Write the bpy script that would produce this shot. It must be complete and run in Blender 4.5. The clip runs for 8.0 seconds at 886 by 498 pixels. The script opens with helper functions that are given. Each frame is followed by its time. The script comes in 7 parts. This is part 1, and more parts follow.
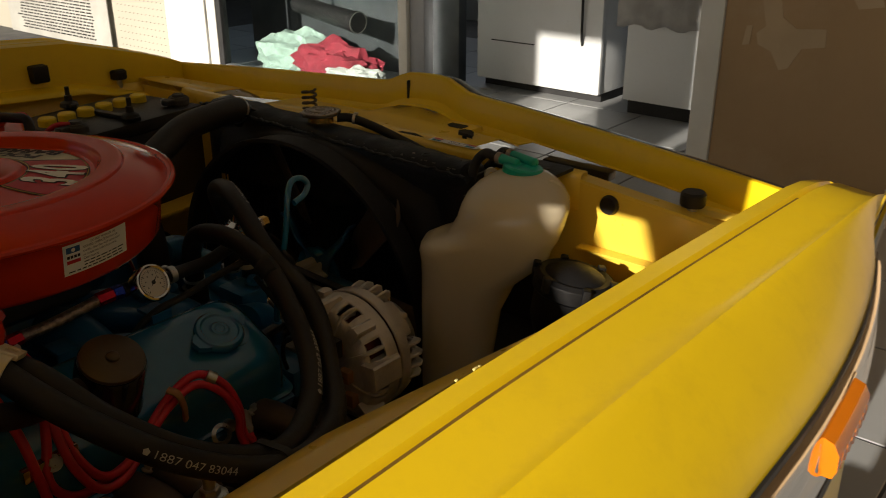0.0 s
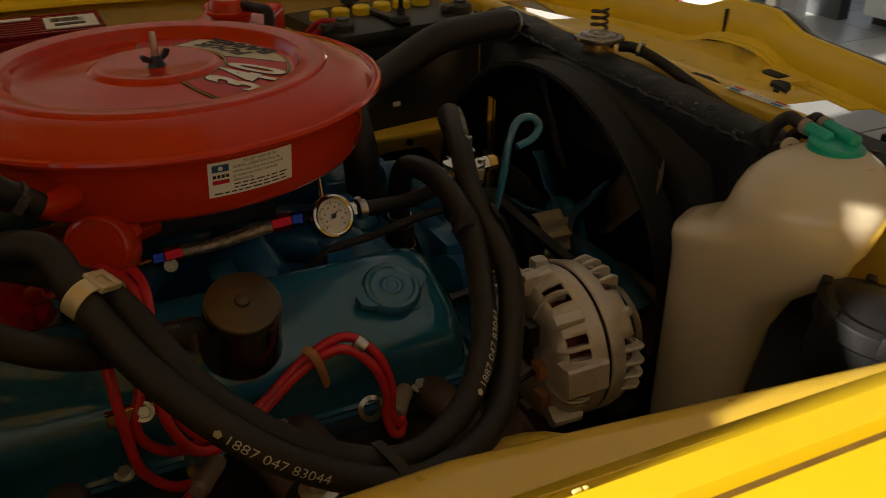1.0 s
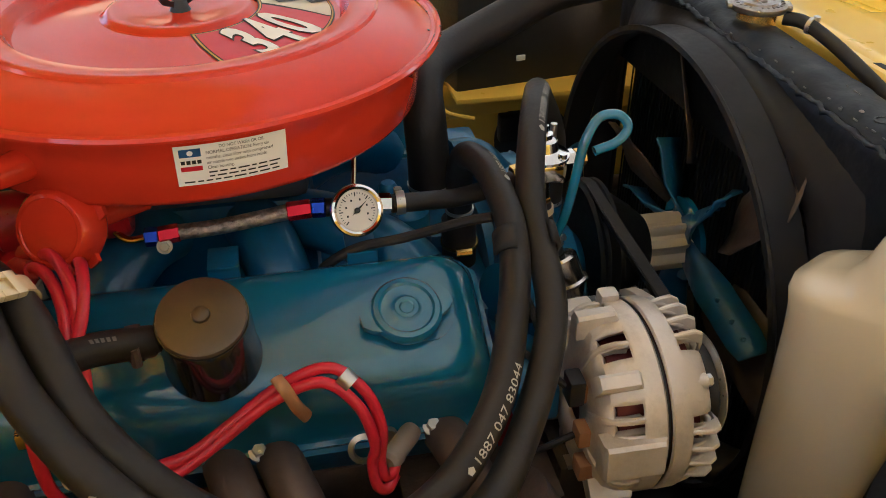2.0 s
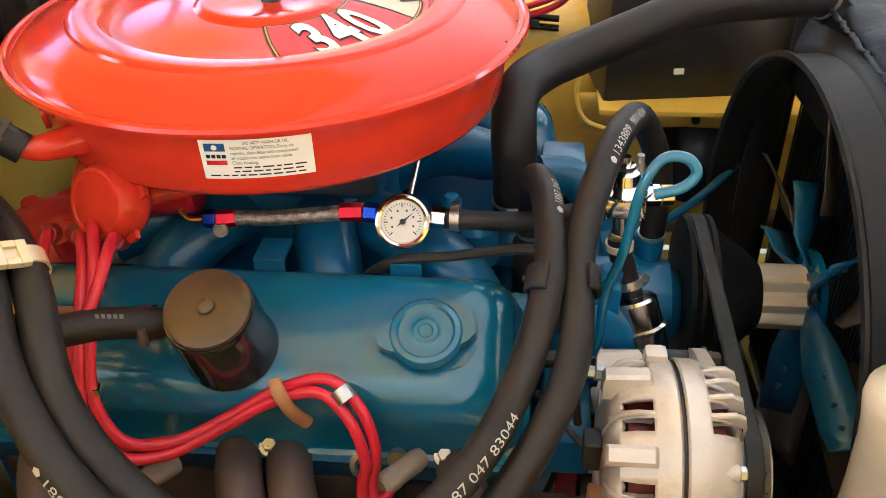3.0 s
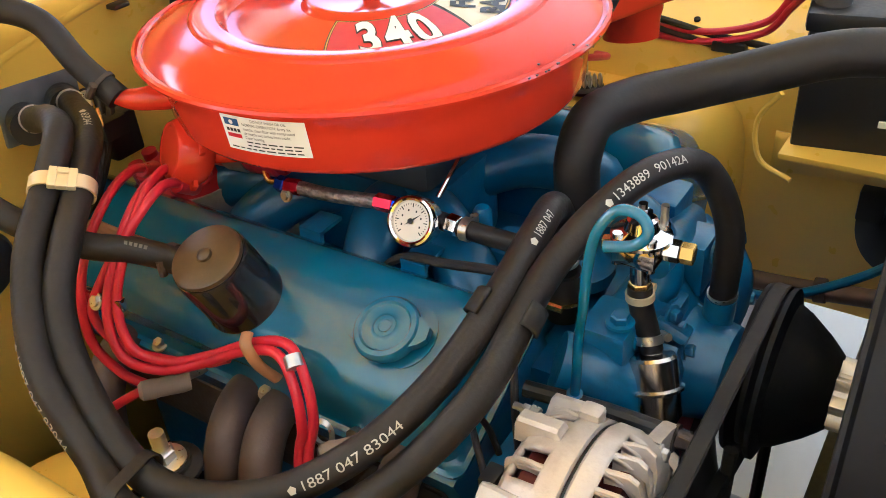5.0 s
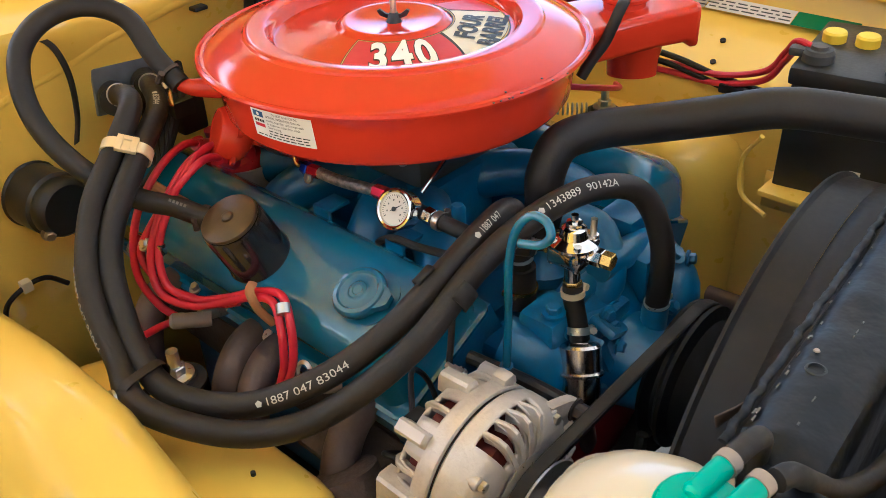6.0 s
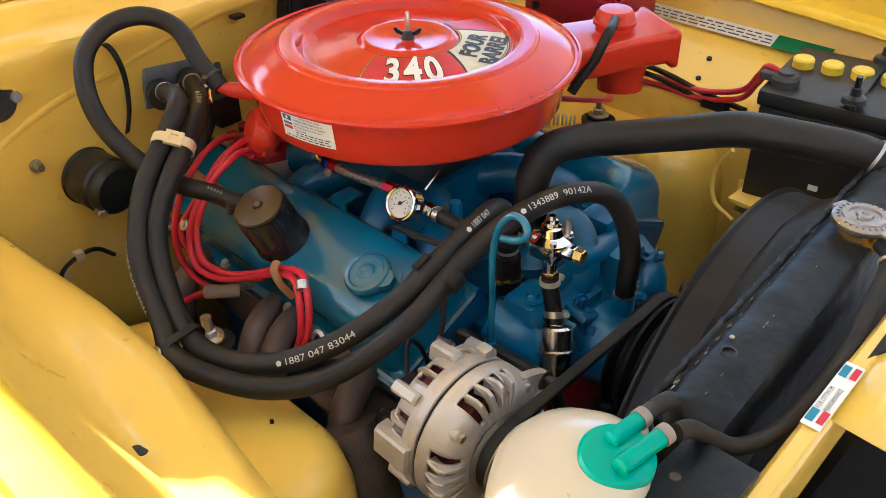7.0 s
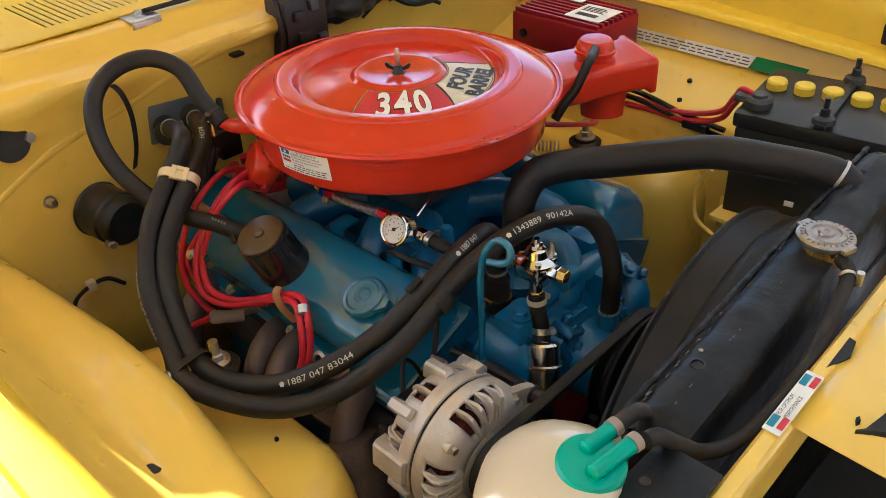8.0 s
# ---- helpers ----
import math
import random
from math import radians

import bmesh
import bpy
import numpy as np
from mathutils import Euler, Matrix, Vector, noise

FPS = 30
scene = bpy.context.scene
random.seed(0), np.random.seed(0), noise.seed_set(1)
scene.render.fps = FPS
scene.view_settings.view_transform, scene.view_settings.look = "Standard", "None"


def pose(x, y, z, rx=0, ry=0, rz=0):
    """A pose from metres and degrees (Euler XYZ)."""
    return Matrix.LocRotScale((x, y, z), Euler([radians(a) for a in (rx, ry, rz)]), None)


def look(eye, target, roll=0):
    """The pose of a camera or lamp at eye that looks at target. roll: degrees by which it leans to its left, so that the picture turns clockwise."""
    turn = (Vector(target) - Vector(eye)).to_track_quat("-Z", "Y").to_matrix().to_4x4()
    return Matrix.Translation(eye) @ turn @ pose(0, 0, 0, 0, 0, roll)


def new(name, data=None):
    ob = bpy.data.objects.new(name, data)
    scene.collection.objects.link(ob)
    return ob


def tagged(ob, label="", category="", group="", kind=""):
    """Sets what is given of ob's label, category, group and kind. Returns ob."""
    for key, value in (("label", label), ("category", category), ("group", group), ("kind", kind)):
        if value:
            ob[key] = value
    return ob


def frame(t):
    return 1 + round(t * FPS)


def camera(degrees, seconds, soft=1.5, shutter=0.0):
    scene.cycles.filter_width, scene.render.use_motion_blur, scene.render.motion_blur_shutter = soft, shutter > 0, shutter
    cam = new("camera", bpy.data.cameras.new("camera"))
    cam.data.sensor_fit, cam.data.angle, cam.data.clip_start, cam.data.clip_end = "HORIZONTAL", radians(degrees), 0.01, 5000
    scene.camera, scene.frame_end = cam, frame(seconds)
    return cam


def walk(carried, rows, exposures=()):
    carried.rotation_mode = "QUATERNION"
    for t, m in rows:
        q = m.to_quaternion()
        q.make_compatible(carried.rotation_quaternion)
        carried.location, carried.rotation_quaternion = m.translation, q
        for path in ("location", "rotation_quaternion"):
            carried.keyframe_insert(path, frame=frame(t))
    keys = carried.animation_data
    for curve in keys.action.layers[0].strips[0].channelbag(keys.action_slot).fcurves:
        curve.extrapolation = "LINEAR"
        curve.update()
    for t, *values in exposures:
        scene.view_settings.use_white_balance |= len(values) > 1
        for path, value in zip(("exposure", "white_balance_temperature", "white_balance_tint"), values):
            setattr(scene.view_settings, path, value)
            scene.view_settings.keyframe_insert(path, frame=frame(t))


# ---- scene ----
cam = camera(53.9, 8.0, soft=0.8, shutter=0.2)
PATH = [
    (0, (-0.334, -0.902, 1.215), (1.084, 0.271, 0.434), -0.1),
    (0.5, (-0.237, -0.845, 1.188), (0.975, 0.486, 0.316), -0.5),
    (1, (-0.114, -0.816, 1.17), (0.673, 0.763, 0.227), 0.1),
    (1.2, (-0.074, -0.809, 1.178), (0.589, 0.805, 0.2), 0.3),
    (2.3, (0.11, -0.671, 1.157), (0.316, 0.974, 0.038), -0.7),
    (2.5, (0.138, -0.667, 1.157), (0.233, 0.986, 0.035), -1.3),
    (3, (0.206, -0.663, 1.166), (0.022, 0.976, 0.035), -1.5),
    (3.5, (0.284, -0.679, 1.175), (-0.154, 0.923, 0.061), -2.6),
    (4, (0.328, -0.643, 1.169), (-0.295, 0.88, 0.031), -2.3),
    (4.5, (0.384, -0.577, 1.189), (-0.388, 0.805, -0.034), -3.8),
    (4.7, (0.416, -0.576, 1.168), (-0.442, 0.815, 0.014), -4.6),
    (5.8, (0.603, -0.603, 1.229), (-0.52, 0.625, 0.119), -2.6),
    (6, (0.635, -0.61, 1.238), (-0.516, 0.6, 0.138), -2.6),
    (6.5, (0.694, -0.64, 1.271), (-0.482, 0.541, 0.166), -1.9),
    (7, (0.724, -0.672, 1.316), (-0.443, 0.495, 0.186), -1.0),
    (7.5, (0.751, -0.686, 1.346), (-0.416, 0.481, 0.216), -2.1),
    (8, (0.763, -0.689, 1.354), (-0.425, 0.483, 0.252), -2.6),
]
walk(cam, [(t, look(eye, target, roll)) for t, eye, target, roll in PATH], exposures=[(0.0, 0.50, 6900), (0.5, 0.75, 7000), (0.8, 1.05, 7000), (1.2, 1.75, 6600), (2.3, 4.1, 4950), (2.6, 4.42, 4950), (4.7, 4.45, 4900), (6.0, 4.15, 4850), (7.0, 4.0, 4750), (8.0, 3.62, 4950)])

# world: clear sky; the sun stands low behind the car
SUN_AZ, SUN_EL = 183.5, 18.3
world = bpy.data.worlds.new("world")
scene.world = world
world.use_nodes = True
wn = world.node_tree.nodes
sky = wn.new("ShaderNodeTexSky")
sky.sky_type = "NISHITA"
sky.sun_disc = False
sky.sun_elevation = radians(SUN_EL)
sky.sun_rotation = radians(90 - SUN_AZ)
world.node_tree.links.new(sky.outputs[0], wn["Background"].inputs[0])
wn["Background"].inputs[1].default_value = 0.04
sun_data = bpy.data.lights.new("sun", "SUN")
sun_data.energy, sun_data.angle, sun_data.color = 5.0, radians(0.55), (1.0, 0.93, 0.82)
sun = new("sun", sun_data)
sun_to = Vector((-math.cos(radians(SUN_EL)) * math.cos(radians(SUN_AZ)), -math.cos(radians(SUN_EL)) * math.sin(radians(SUN_AZ)), -math.sin(radians(SUN_EL))))
sun.matrix_world = look((0, 0, 6), Vector((0, 0, 6)) + sun_to)

# area light added to brighten the kitchen; its window is unseen
fill_data = bpy.data.lights.new("kitchen_fill_light", "AREA")
fill_data.shape, fill_data.size, fill_data.size_y, fill_data.energy, fill_data.color = "RECTANGLE", 4.0, 1.2, 4.5, (0.92, 0.96, 1.0)
wl_ = new("kitchen_fill_light", fill_data)
wl_.matrix_world = look((6.28, 3.0, 1.5), (4.0, 2.6, 0.6))


# ---------- materials ----------
def mat(name, color, rough=0.5, metal=0.0, vary=0.12, scale=6.0, fine=120.0, bump=0.05, coat=0.0, dirt=None, dirt_amt=0.0, dirt_scale=9.0, spec=0.5, trans=0.0, sub=0.0, emit=None, strength=0.0):
    m = bpy.data.materials.new(name)
    m.use_nodes = True
    nt = m.node_tree
    n, l = nt.nodes, nt.links
    b = n["Principled BSDF"]
    tc = n.new("ShaderNodeTexCoord")
    big = n.new("ShaderNodeTexNoise")
    big.inputs["Scale"].default_value, big.inputs["Detail"].default_value = scale, 5
    small = n.new("ShaderNodeTexNoise")
    small.inputs["Scale"].default_value, small.inputs["Detail"].default_value = fine, 3
    l.new(tc.outputs["Object"], big.inputs["Vector"])
    l.new(tc.outputs["Object"], small.inputs["Vector"])
    ramp = n.new("ShaderNodeValToRGB")
    c = Vector(color)
    ramp.color_ramp.elements[0].position, ramp.color_ramp.elements[1].position = 0.3, 0.7
    ramp.color_ramp.elements[0].color = (*(c * (1 - vary)), 1)
    ramp.color_ramp.elements[1].color = (*[min(1, v) for v in c * (1 + vary)], 1)
    l.new(big.outputs["Fac"], ramp.inputs[0])
    out = ramp.outputs[0]
    if dirt is not None:
        dn = n.new("ShaderNodeTexNoise")
        dn.inputs["Scale"].default_value, dn.inputs["Detail"].default_value, dn.inputs["Roughness"].default_value = dirt_scale, 9, 0.7
        l.new(tc.outputs["Object"], dn.inputs["Vector"])
        dr = n.new("ShaderNodeValToRGB")
        dr.color_ramp.elements[0].position, dr.color_ramp.elements[1].position = 0.5, 0.72
        dr.color_ramp.elements[0].color, dr.color_ramp.elements[1].color = (0, 0, 0, 1), (dirt_amt, dirt_amt, dirt_amt, 1)
        l.new(dn.outputs["Fac"], dr.inputs[0])
        mx = n.new("ShaderNodeMix")
        mx.data_type = "RGBA"
        l.new(dr.outputs[0], mx.inputs["Factor"])
        l.new(out, mx.inputs["A"])
        mx.inputs["B"].default_value = (*dirt, 1)
        out = mx.outputs["Result"]
    l.new(out, b.inputs["Base Color"])
    mr = n.new("ShaderNodeMapRange")
    mr.inputs["To Min"].default_value, mr.inputs["To Max"].default_value = max(0.02, rough * 0.75), min(1, rough * 1.25)
    l.new(small.outputs["Fac"], mr.inputs["Value"])
    l.new(mr.outputs[0], b.inputs["Roughness"])
    b.inputs["Metallic"].default_value = metal
    b.inputs["Specular IOR Level"].default_value = spec
    b.inputs["Coat Weight"].default_value = coat
    b.inputs["Coat Roughness"].default_value = 0.06
    b.inputs["Transmission Weight"].default_value = trans
    if sub:
        b.inputs["Subsurface Weight"].default_value = sub
        b.inputs["Subsurface Radius"].default_value = (0.02, 0.015, 0.01)
        b.inputs["Subsurface Scale"].default_value = 0.5
    if emit:
        b.inputs["Emission Color"].default_value = (*emit, 1)
        b.inputs["Emission Strength"].default_value = strength
    if bump:
        bp = n.new("ShaderNodeBump")
        bp.inputs["Strength"].default_value, bp.inputs["Distance"].default_value = bump, 0.002
        l.new(small.outputs["Fac"], bp.inputs["Height"])
        l.new(bp.outputs[0], b.inputs["Normal"])
    return m


YEL = mat("yellow body paint", (0.88, 0.60, 0.014), 0.34, vary=0.05, scale=3, fine=25, bump=0.02, spec=0.35, coat=0.12, dirt=(0.45, 0.27, 0.03), dirt_amt=0.12, dirt_scale=30)
YEL_IN = mat("yellow engine bay paint", (0.85, 0.575, 0.070), 0.30, vary=0.025, scale=4, fine=30, bump=0.012, coat=0.3)
ORANGE = mat("orange enamel", (0.60, 0.037, 0.009), 0.13, vary=0.04, scale=4, fine=90, bump=0.012, coat=0.04, spec=0.36)
BLUE = mat("engine blue enamel", (0.012, 0.12, 0.26), 0.33, vary=0.22, scale=14, fine=150, bump=0.16, coat=0.25, dirt=(0.03, 0.06, 0.08), dirt_amt=0.55, dirt_scale=22)
BLUE_VC = mat("valve cover blue enamel", (0.013, 0.132, 0.245), 0.2, vary=0.12, scale=10, fine=90, bump=0.05, coat=0.7, dirt=(0.015, 0.08, 0.15), dirt_amt=0.35, dirt_scale=20)
RUBBER = mat("black rubber hose", (0.0165, 0.0138, 0.0130), 0.50, vary=0.25, scale=20, fine=300, bump=0.08, dirt=(0.04, 0.034, 0.03), dirt_amt=0.3, dirt_scale=18, spec=0.35)
RUBBER_D = mat("aged dark rubber", (0.018, 0.016, 0.015), 0.62, vary=0.3, scale=18, fine=200, bump=0.1, dirt=(0.05, 0.04, 0.03), dirt_amt=0.4, spec=0.35)
BLACK = mat("black enamel", (0.010, 0.011, 0.014), 0.38, vary=0.25, scale=12, fine=160, bump=0.08, dirt=(0.06, 0.055, 0.05), dirt_amt=0.3)
BLACK_RAD = mat("black radiator paint", (0.0095, 0.0110, 0.0140), 0.44, vary=0.4, scale=26, fine=48, bump=0.8, dirt=(0.034, 0.031, 0.030), dirt_amt=0.6, dirt_scale=30, spec=0.22)
BLACK_PL = mat("black moulded plastic", (0.012, 0.012, 0.013), 0.45, vary=0.2, scale=10, fine=200, bump=0.08, dirt=(0.05, 0.047, 0.045), dirt_amt=0.3)
SHROUD = mat("dusty black shroud plastic", (0.016, 0.015, 0.016), 0.55, vary=0.25, scale=9, fine=160, bump=0.08, dirt=(0.03, 0.026, 0.022), dirt_amt=0.5, dirt_scale=12, spec=0.22)
ALU = mat("dull cast aluminium", (0.56, 0.50, 0.445), 0.42, metal=0.35, vary=0.1, scale=18, fine=260, bump=0.2, dirt=(0.25, 0.19, 0.14), dirt_amt=0.55, dirt_scale=22)
STEEL = mat("zinc plated steel", (0.55, 0.53, 0.5), 0.3, metal=0.9, vary=0.15, scale=30, fine=200, bump=0.05, dirt=(0.2, 0.15, 0.1), dirt_amt=0.4)
CHROME_DULL = mat("worn chrome plate", (0.66, 0.6, 0.56), 0.2, metal=1.0, vary=0.08, scale=20, bump=0.01, fine=200)
CHROME = mat("chrome plate", (0.72, 0.7, 0.68), 0.09, metal=1.0, vary=0.04, bump=0.0, fine=300)
BRASS = mat("yellow brass", (0.75, 0.48, 0.13), 0.25, metal=0.9, vary=0.1, bump=0.03)
GOLD = mat("pale gold strap", (0.74, 0.62, 0.4), 0.3, metal=0.35, vary=0.1, bump=0.04)
RUST = mat("dark rusty iron", (0.06, 0.042, 0.034), 0.7, vary=0.4, scale=25, fine=240, bump=0.4, dirt=(0.14, 0.075, 0.045), dirt_amt=0.6)
HEADER = mat("heat-dulled exhaust steel", (0.12, 0.085, 0.072), 0.55, metal=0.3, vary=0.3, scale=12, fine=180, bump=0.15, dirt=(0.15, 0.1, 0.08), dirt_amt=0.5)
RED_WIRE = mat("red silicone wire", (0.55, 0.012, 0.03), 0.4, vary=0.15, scale=25, fine=300, bump=0.05, dirt=(0.2, 0.02, 0.02), dirt_amt=0.4)
RED_CAP = mat("red moulded plastic", (0.42, 0.01, 0.018), 0.3, vary=0.12, bump=0.05)
RED_BOX = mat("red anodised aluminium", (0.34, 0.008, 0.02), 0.35, metal=0.25, vary=0.1, fine=180, bump=0.06, dirt=(0.12, 0.03, 0.03), dirt_amt=0.3)
BROWN_CAP = mat("bronzed breather cap paint", (0.085, 0.054, 0.024), 0.36, metal=0.25, vary=0.2, scale=22, fine=240, bump=0.1, dirt=(0.04, 0.03, 0.02), dirt_amt=0.5)
BOTTLE = mat("aged translucent white plastic", (0.61, 0.53, 0.39), 0.24, vary=0.03, scale=5, fine=40, bump=0.015, coat=0.3)
TEAL = mat("teal green plastic", (0.006, 0.37, 0.27), 0.3, vary=0.08, scale=12, fine=80, bump=0.04, dirt=(0.03, 0.2, 0.15), dirt_amt=0.3)
YEL_CAP = mat("yellow plastic vent cap", (0.82, 0.6, 0.02), 0.45, vary=0.06, bump=0.04)
WHITE = mat("white paper label", (0.86, 0.85, 0.82), 0.5, vary=0.03, bump=0.0)
CREAM = mat("cream label paper", (0.72, 0.68, 0.55), 0.5, vary=0.05, bump=0.0, dirt=(0.5, 0.42, 0.3), dirt_amt=0.3)
INK = mat("black ink", (0.015, 0.015, 0.015), 0.5, vary=0.0, bump=0.0)
INK_R = mat("red ink", (0.55, 0.012, 0.025), 0.4, vary=0.05, bump=0.0)
INK_B = mat("blue ink", (0.02, 0.09, 0.26), 0.45, vary=0.05, bump=0.0)
INK_G = mat("green ink", (0.01, 0.2, 0.075), 0.45, vary=0.1, bump=0.0)
INK_GOLD = mat("gold ink", (0.62, 0.42, 0.06), 0.4, vary=0.05, bump=0.0)
PRINT = mat("white hose print", (0.52, 0.50, 0.46), 0.6, vary=0.1, bump=0.0)
AN_RED = mat("red anodised fitting", (0.6, 0.01, 0.03), 0.25, metal=0.7, vary=0.08, bump=0.0)
AN_BLUE = mat("blue anodised fitting", (0.02, 0.06, 0.5), 0.25, metal=0.7, vary=0.08, bump=0.0)
BRAID = mat("braided stainless sleeve", (0.46, 0.38, 0.34), 0.33, metal=0.8, vary=0.5, scale=160, fine=500, bump=0.6)
DIAL = mat("gauge dial face", (0.74, 0.68, 0.6), 0.4, vary=0.03, bump=0.0)
SILVER_BLADE = mat("bare silver spacer", (0.66, 0.58, 0.47), 0.35, metal=0.5, vary=0.15, bump=0.08)
CAP_METAL = mat("worn dull cap plating", (0.33, 0.29, 0.26), 0.30, metal=0.9, vary=0.2, scale=60, fine=200, bump=0.08, dirt=(0.12, 0.09, 0.07), dirt_amt=0.5, dirt_scale=40)
CAP_MARK = mat("tarnished stamping", (0.16, 0.12, 0.1), 0.5, metal=0.5, vary=0.2, bump=0.05)
PULLEY = mat("black painted pulley", (0.006, 0.006, 0.007), 0.55, vary=0.3, scale=14, fine=160, bump=0.08, spec=0.22, dirt=(0.02, 0.018, 0.016), dirt_amt=0.4)
LEAD = mat("dull lead clamp", (0.07, 0.07, 0.072), 0.6, metal=0.4, vary=0.3, scale=40, bump=0.3)
GLOSS = mat("glossy black trim", (0.012, 0.013, 0.016), 0.12, vary=0.1, bump=0.02, coat=0.6, dirt=(0.05, 0.05, 0.05), dirt_amt=0.3, dirt_scale=30)
BLADE = mat("dusty brown blade", (0.075, 0.05, 0.035), 0.6, vary=0.3, scale=14, fine=160, bump=0.1, dirt=(0.03, 0.022, 0.018), dirt_amt=0.5)
CHIP = mat("bare metal scuff", (0.16, 0.15, 0.14), 0.5, metal=0.3, vary=0.2, bump=0.05)
# brown tone for the shadow line in the wing's groove
GROOVE_SHADE = mat("painted shade in the wing groove", (0.16, 0.085, 0.008), 0.7, vary=0.3, scale=30, fine=200, bump=0.1)
PRIMER = mat("chipped pale primer", (0.80, 0.68, 0.26), 0.5, vary=0.2, bump=0.05)
FAN_BLUE = mat("dull blue fan paint", (0.010, 0.09, 0.20), 0.42, vary=0.25, scale=14, fine=150, bump=0.1, dirt=(0.03, 0.035, 0.035), dirt_amt=0.6, dirt_scale=20)
INK_T = mat("teal blue ink", (0.02, 0.22, 0.36), 0.45, vary=0.05, bump=0.0)
PLATE = mat("dull zinc plate", (0.20, 0.22, 0.235), 0.42, metal=0.5, vary=0.2, scale=30, bump=0.1, dirt=(0.08, 0.08, 0.08), dirt_amt=0.4)
COPPER = mat("copper windings", (0.10, 0.014, 0.012), 0.4, metal=0.4, vary=0.3, scale=80, bump=0.3)
AMBER = mat("amber lamp lens", (0.9, 0.24, 0.01), 0.15, vary=0.05, bump=0.1, trans=0.3)
CONC = mat("grey glazed floor tile", (0.33, 0.34, 0.35), 0.35, vary=0.1, scale=1.2, fine=30, bump=0.04, dirt=(0.2, 0.2, 0.2), dirt_amt=0.35, dirt_scale=2)
GROUT = mat("dark tile grout", (0.1, 0.1, 0.1), 0.9, vary=0.2, bump=0.2)
WALL = mat("tan painted wall", (0.40, 0.27, 0.15), 0.75, vary=0.1, scale=1.5, fine=50, bump=0.1, dirt=(0.5, 0.38, 0.25), dirt_amt=0.5, dirt_scale=1.6)
FILLER = mat("pale wall filler", (0.50, 0.38, 0.25), 0.8, vary=0.1, scale=3, fine=50, bump=0.1)
WALL_W = mat("white painted wall", (0.74, 0.74, 0.72), 0.6, vary=0.04, scale=1.5, fine=60, bump=0.05, dirt=(0.55, 0.53, 0.5), dirt_amt=0.3, dirt_scale=2)
FRIDGE = mat("white enamelled fridge", (0.68, 0.71, 0.74), 0.3, vary=0.03, scale=1, fine=60, bump=0.02, dirt=(0.5, 0.5, 0.5), dirt_amt=0.2, dirt_scale=2)
# dark tone for trim, and for shade painted into holes and openings
DARK = mat("dark trim and painted recess shade", (0.02, 0.02, 0.022), 0.8, vary=0.2, bump=0.05)
PEG = mat("cream pegboard", (0.44, 0.42, 0.36), 0.55, vary=0.04, scale=2, bump=0.05)
GREYF = mat("grey aluminium frame", (0.3, 0.31, 0.33), 0.4, metal=0.5, vary=0.08, bump=0.03)
TOWEL_R = mat("red cotton cloth", (0.19, 0.012, 0.026), 0.9, vary=0.25, scale=20, fine=300, bump=0.5)
TOWEL_W = mat("white cotton cloth", (0.38, 0.40, 0.39), 0.9, vary=0.1, scale=20, fine=300, bump=0.5)
TOWEL_G = mat("pale green cloth", (0.27, 0.38, 0.34), 0.9, vary=0.15, scale=20, fine=300, bump=0.5)
TOWEL_GREY = mat("grey tea towel", (0.34, 0.34, 0.34), 0.9, vary=0.2, scale=8, fine=300, bump=0.5)
RUNG = mat("dark grey metal and dim backing", (0.09, 0.1, 0.11), 0.45, metal=0.5, vary=0.2, bump=0.1)
TAN = mat("tan rubber clip", (0.36, 0.17, 0.07), 0.6, vary=0.2, bump=0.1)
CERAMIC = mat("grey plug boot", (0.3, 0.24, 0.2), 0.6, vary=0.2, bump=0.1)
PAPER = mat("printed paper sheet", (0.42, 0.42, 0.40), 0.6, vary=0.12, bump=0.02)
GLASS = bpy.data.materials.new("window glass")
GLASS.use_nodes = True
_g = GLASS.node_tree.nodes["Principled BSDF"]
_g.inputs["Base Color"].default_value = (0.8, 0.88, 0.88, 1)
_g.inputs["Transmission Weight"].default_value = 1.0
_g.inputs["Roughness"].default_value = 0.02
_g.inputs["IOR"].default_value = 1.1


# ---------- mesh tools ----------
V = Vector


def thing(name, at, label, category, group="", kind=""):
    e = new(name)
    e.empty_display_size = 0.02
    e.location = at
    return tagged(e, label, category, group, kind)


def finish(bm, smooth=35):
    bmesh.ops.recalc_face_normals(bm, faces=bm.faces)
    for f in bm.faces:
        f.smooth = True
    lim = radians(smooth)
    for e in bm.edges:
        if len(e.link_faces) == 2:
            e.smooth = e.calc_face_angle(0) < lim
    return bm


def part(name, bm, material, parent=None, label="", thick=0.0, smooth=35):
    finish(bm, smooth)
    me = bpy.data.meshes.new(name)
    bm.to_mesh(me)
    bm.free()
    me.materials.append(material)
    ob = new(name, me)
    if thick:
        s = ob.modifiers.new("thickness", "SOLIDIFY")
        s.thickness, s.offset = abs(thick), (1 if thick > 0 else -1)
    if parent is not None:
        ob.parent = parent
        ob.matrix_parent_inverse = parent.matrix_basis.inverted() if parent.parent is None else Matrix.Identity(4)
    if label:
        ob["label"] = label
    return ob


def solo(name, bm, material, label, category, group="", kind="", thick=0.0, smooth=35):
    return tagged(part(name, bm, material, None, "", thick, smooth), label, category, group, kind)


def B():
    return bmesh.new()


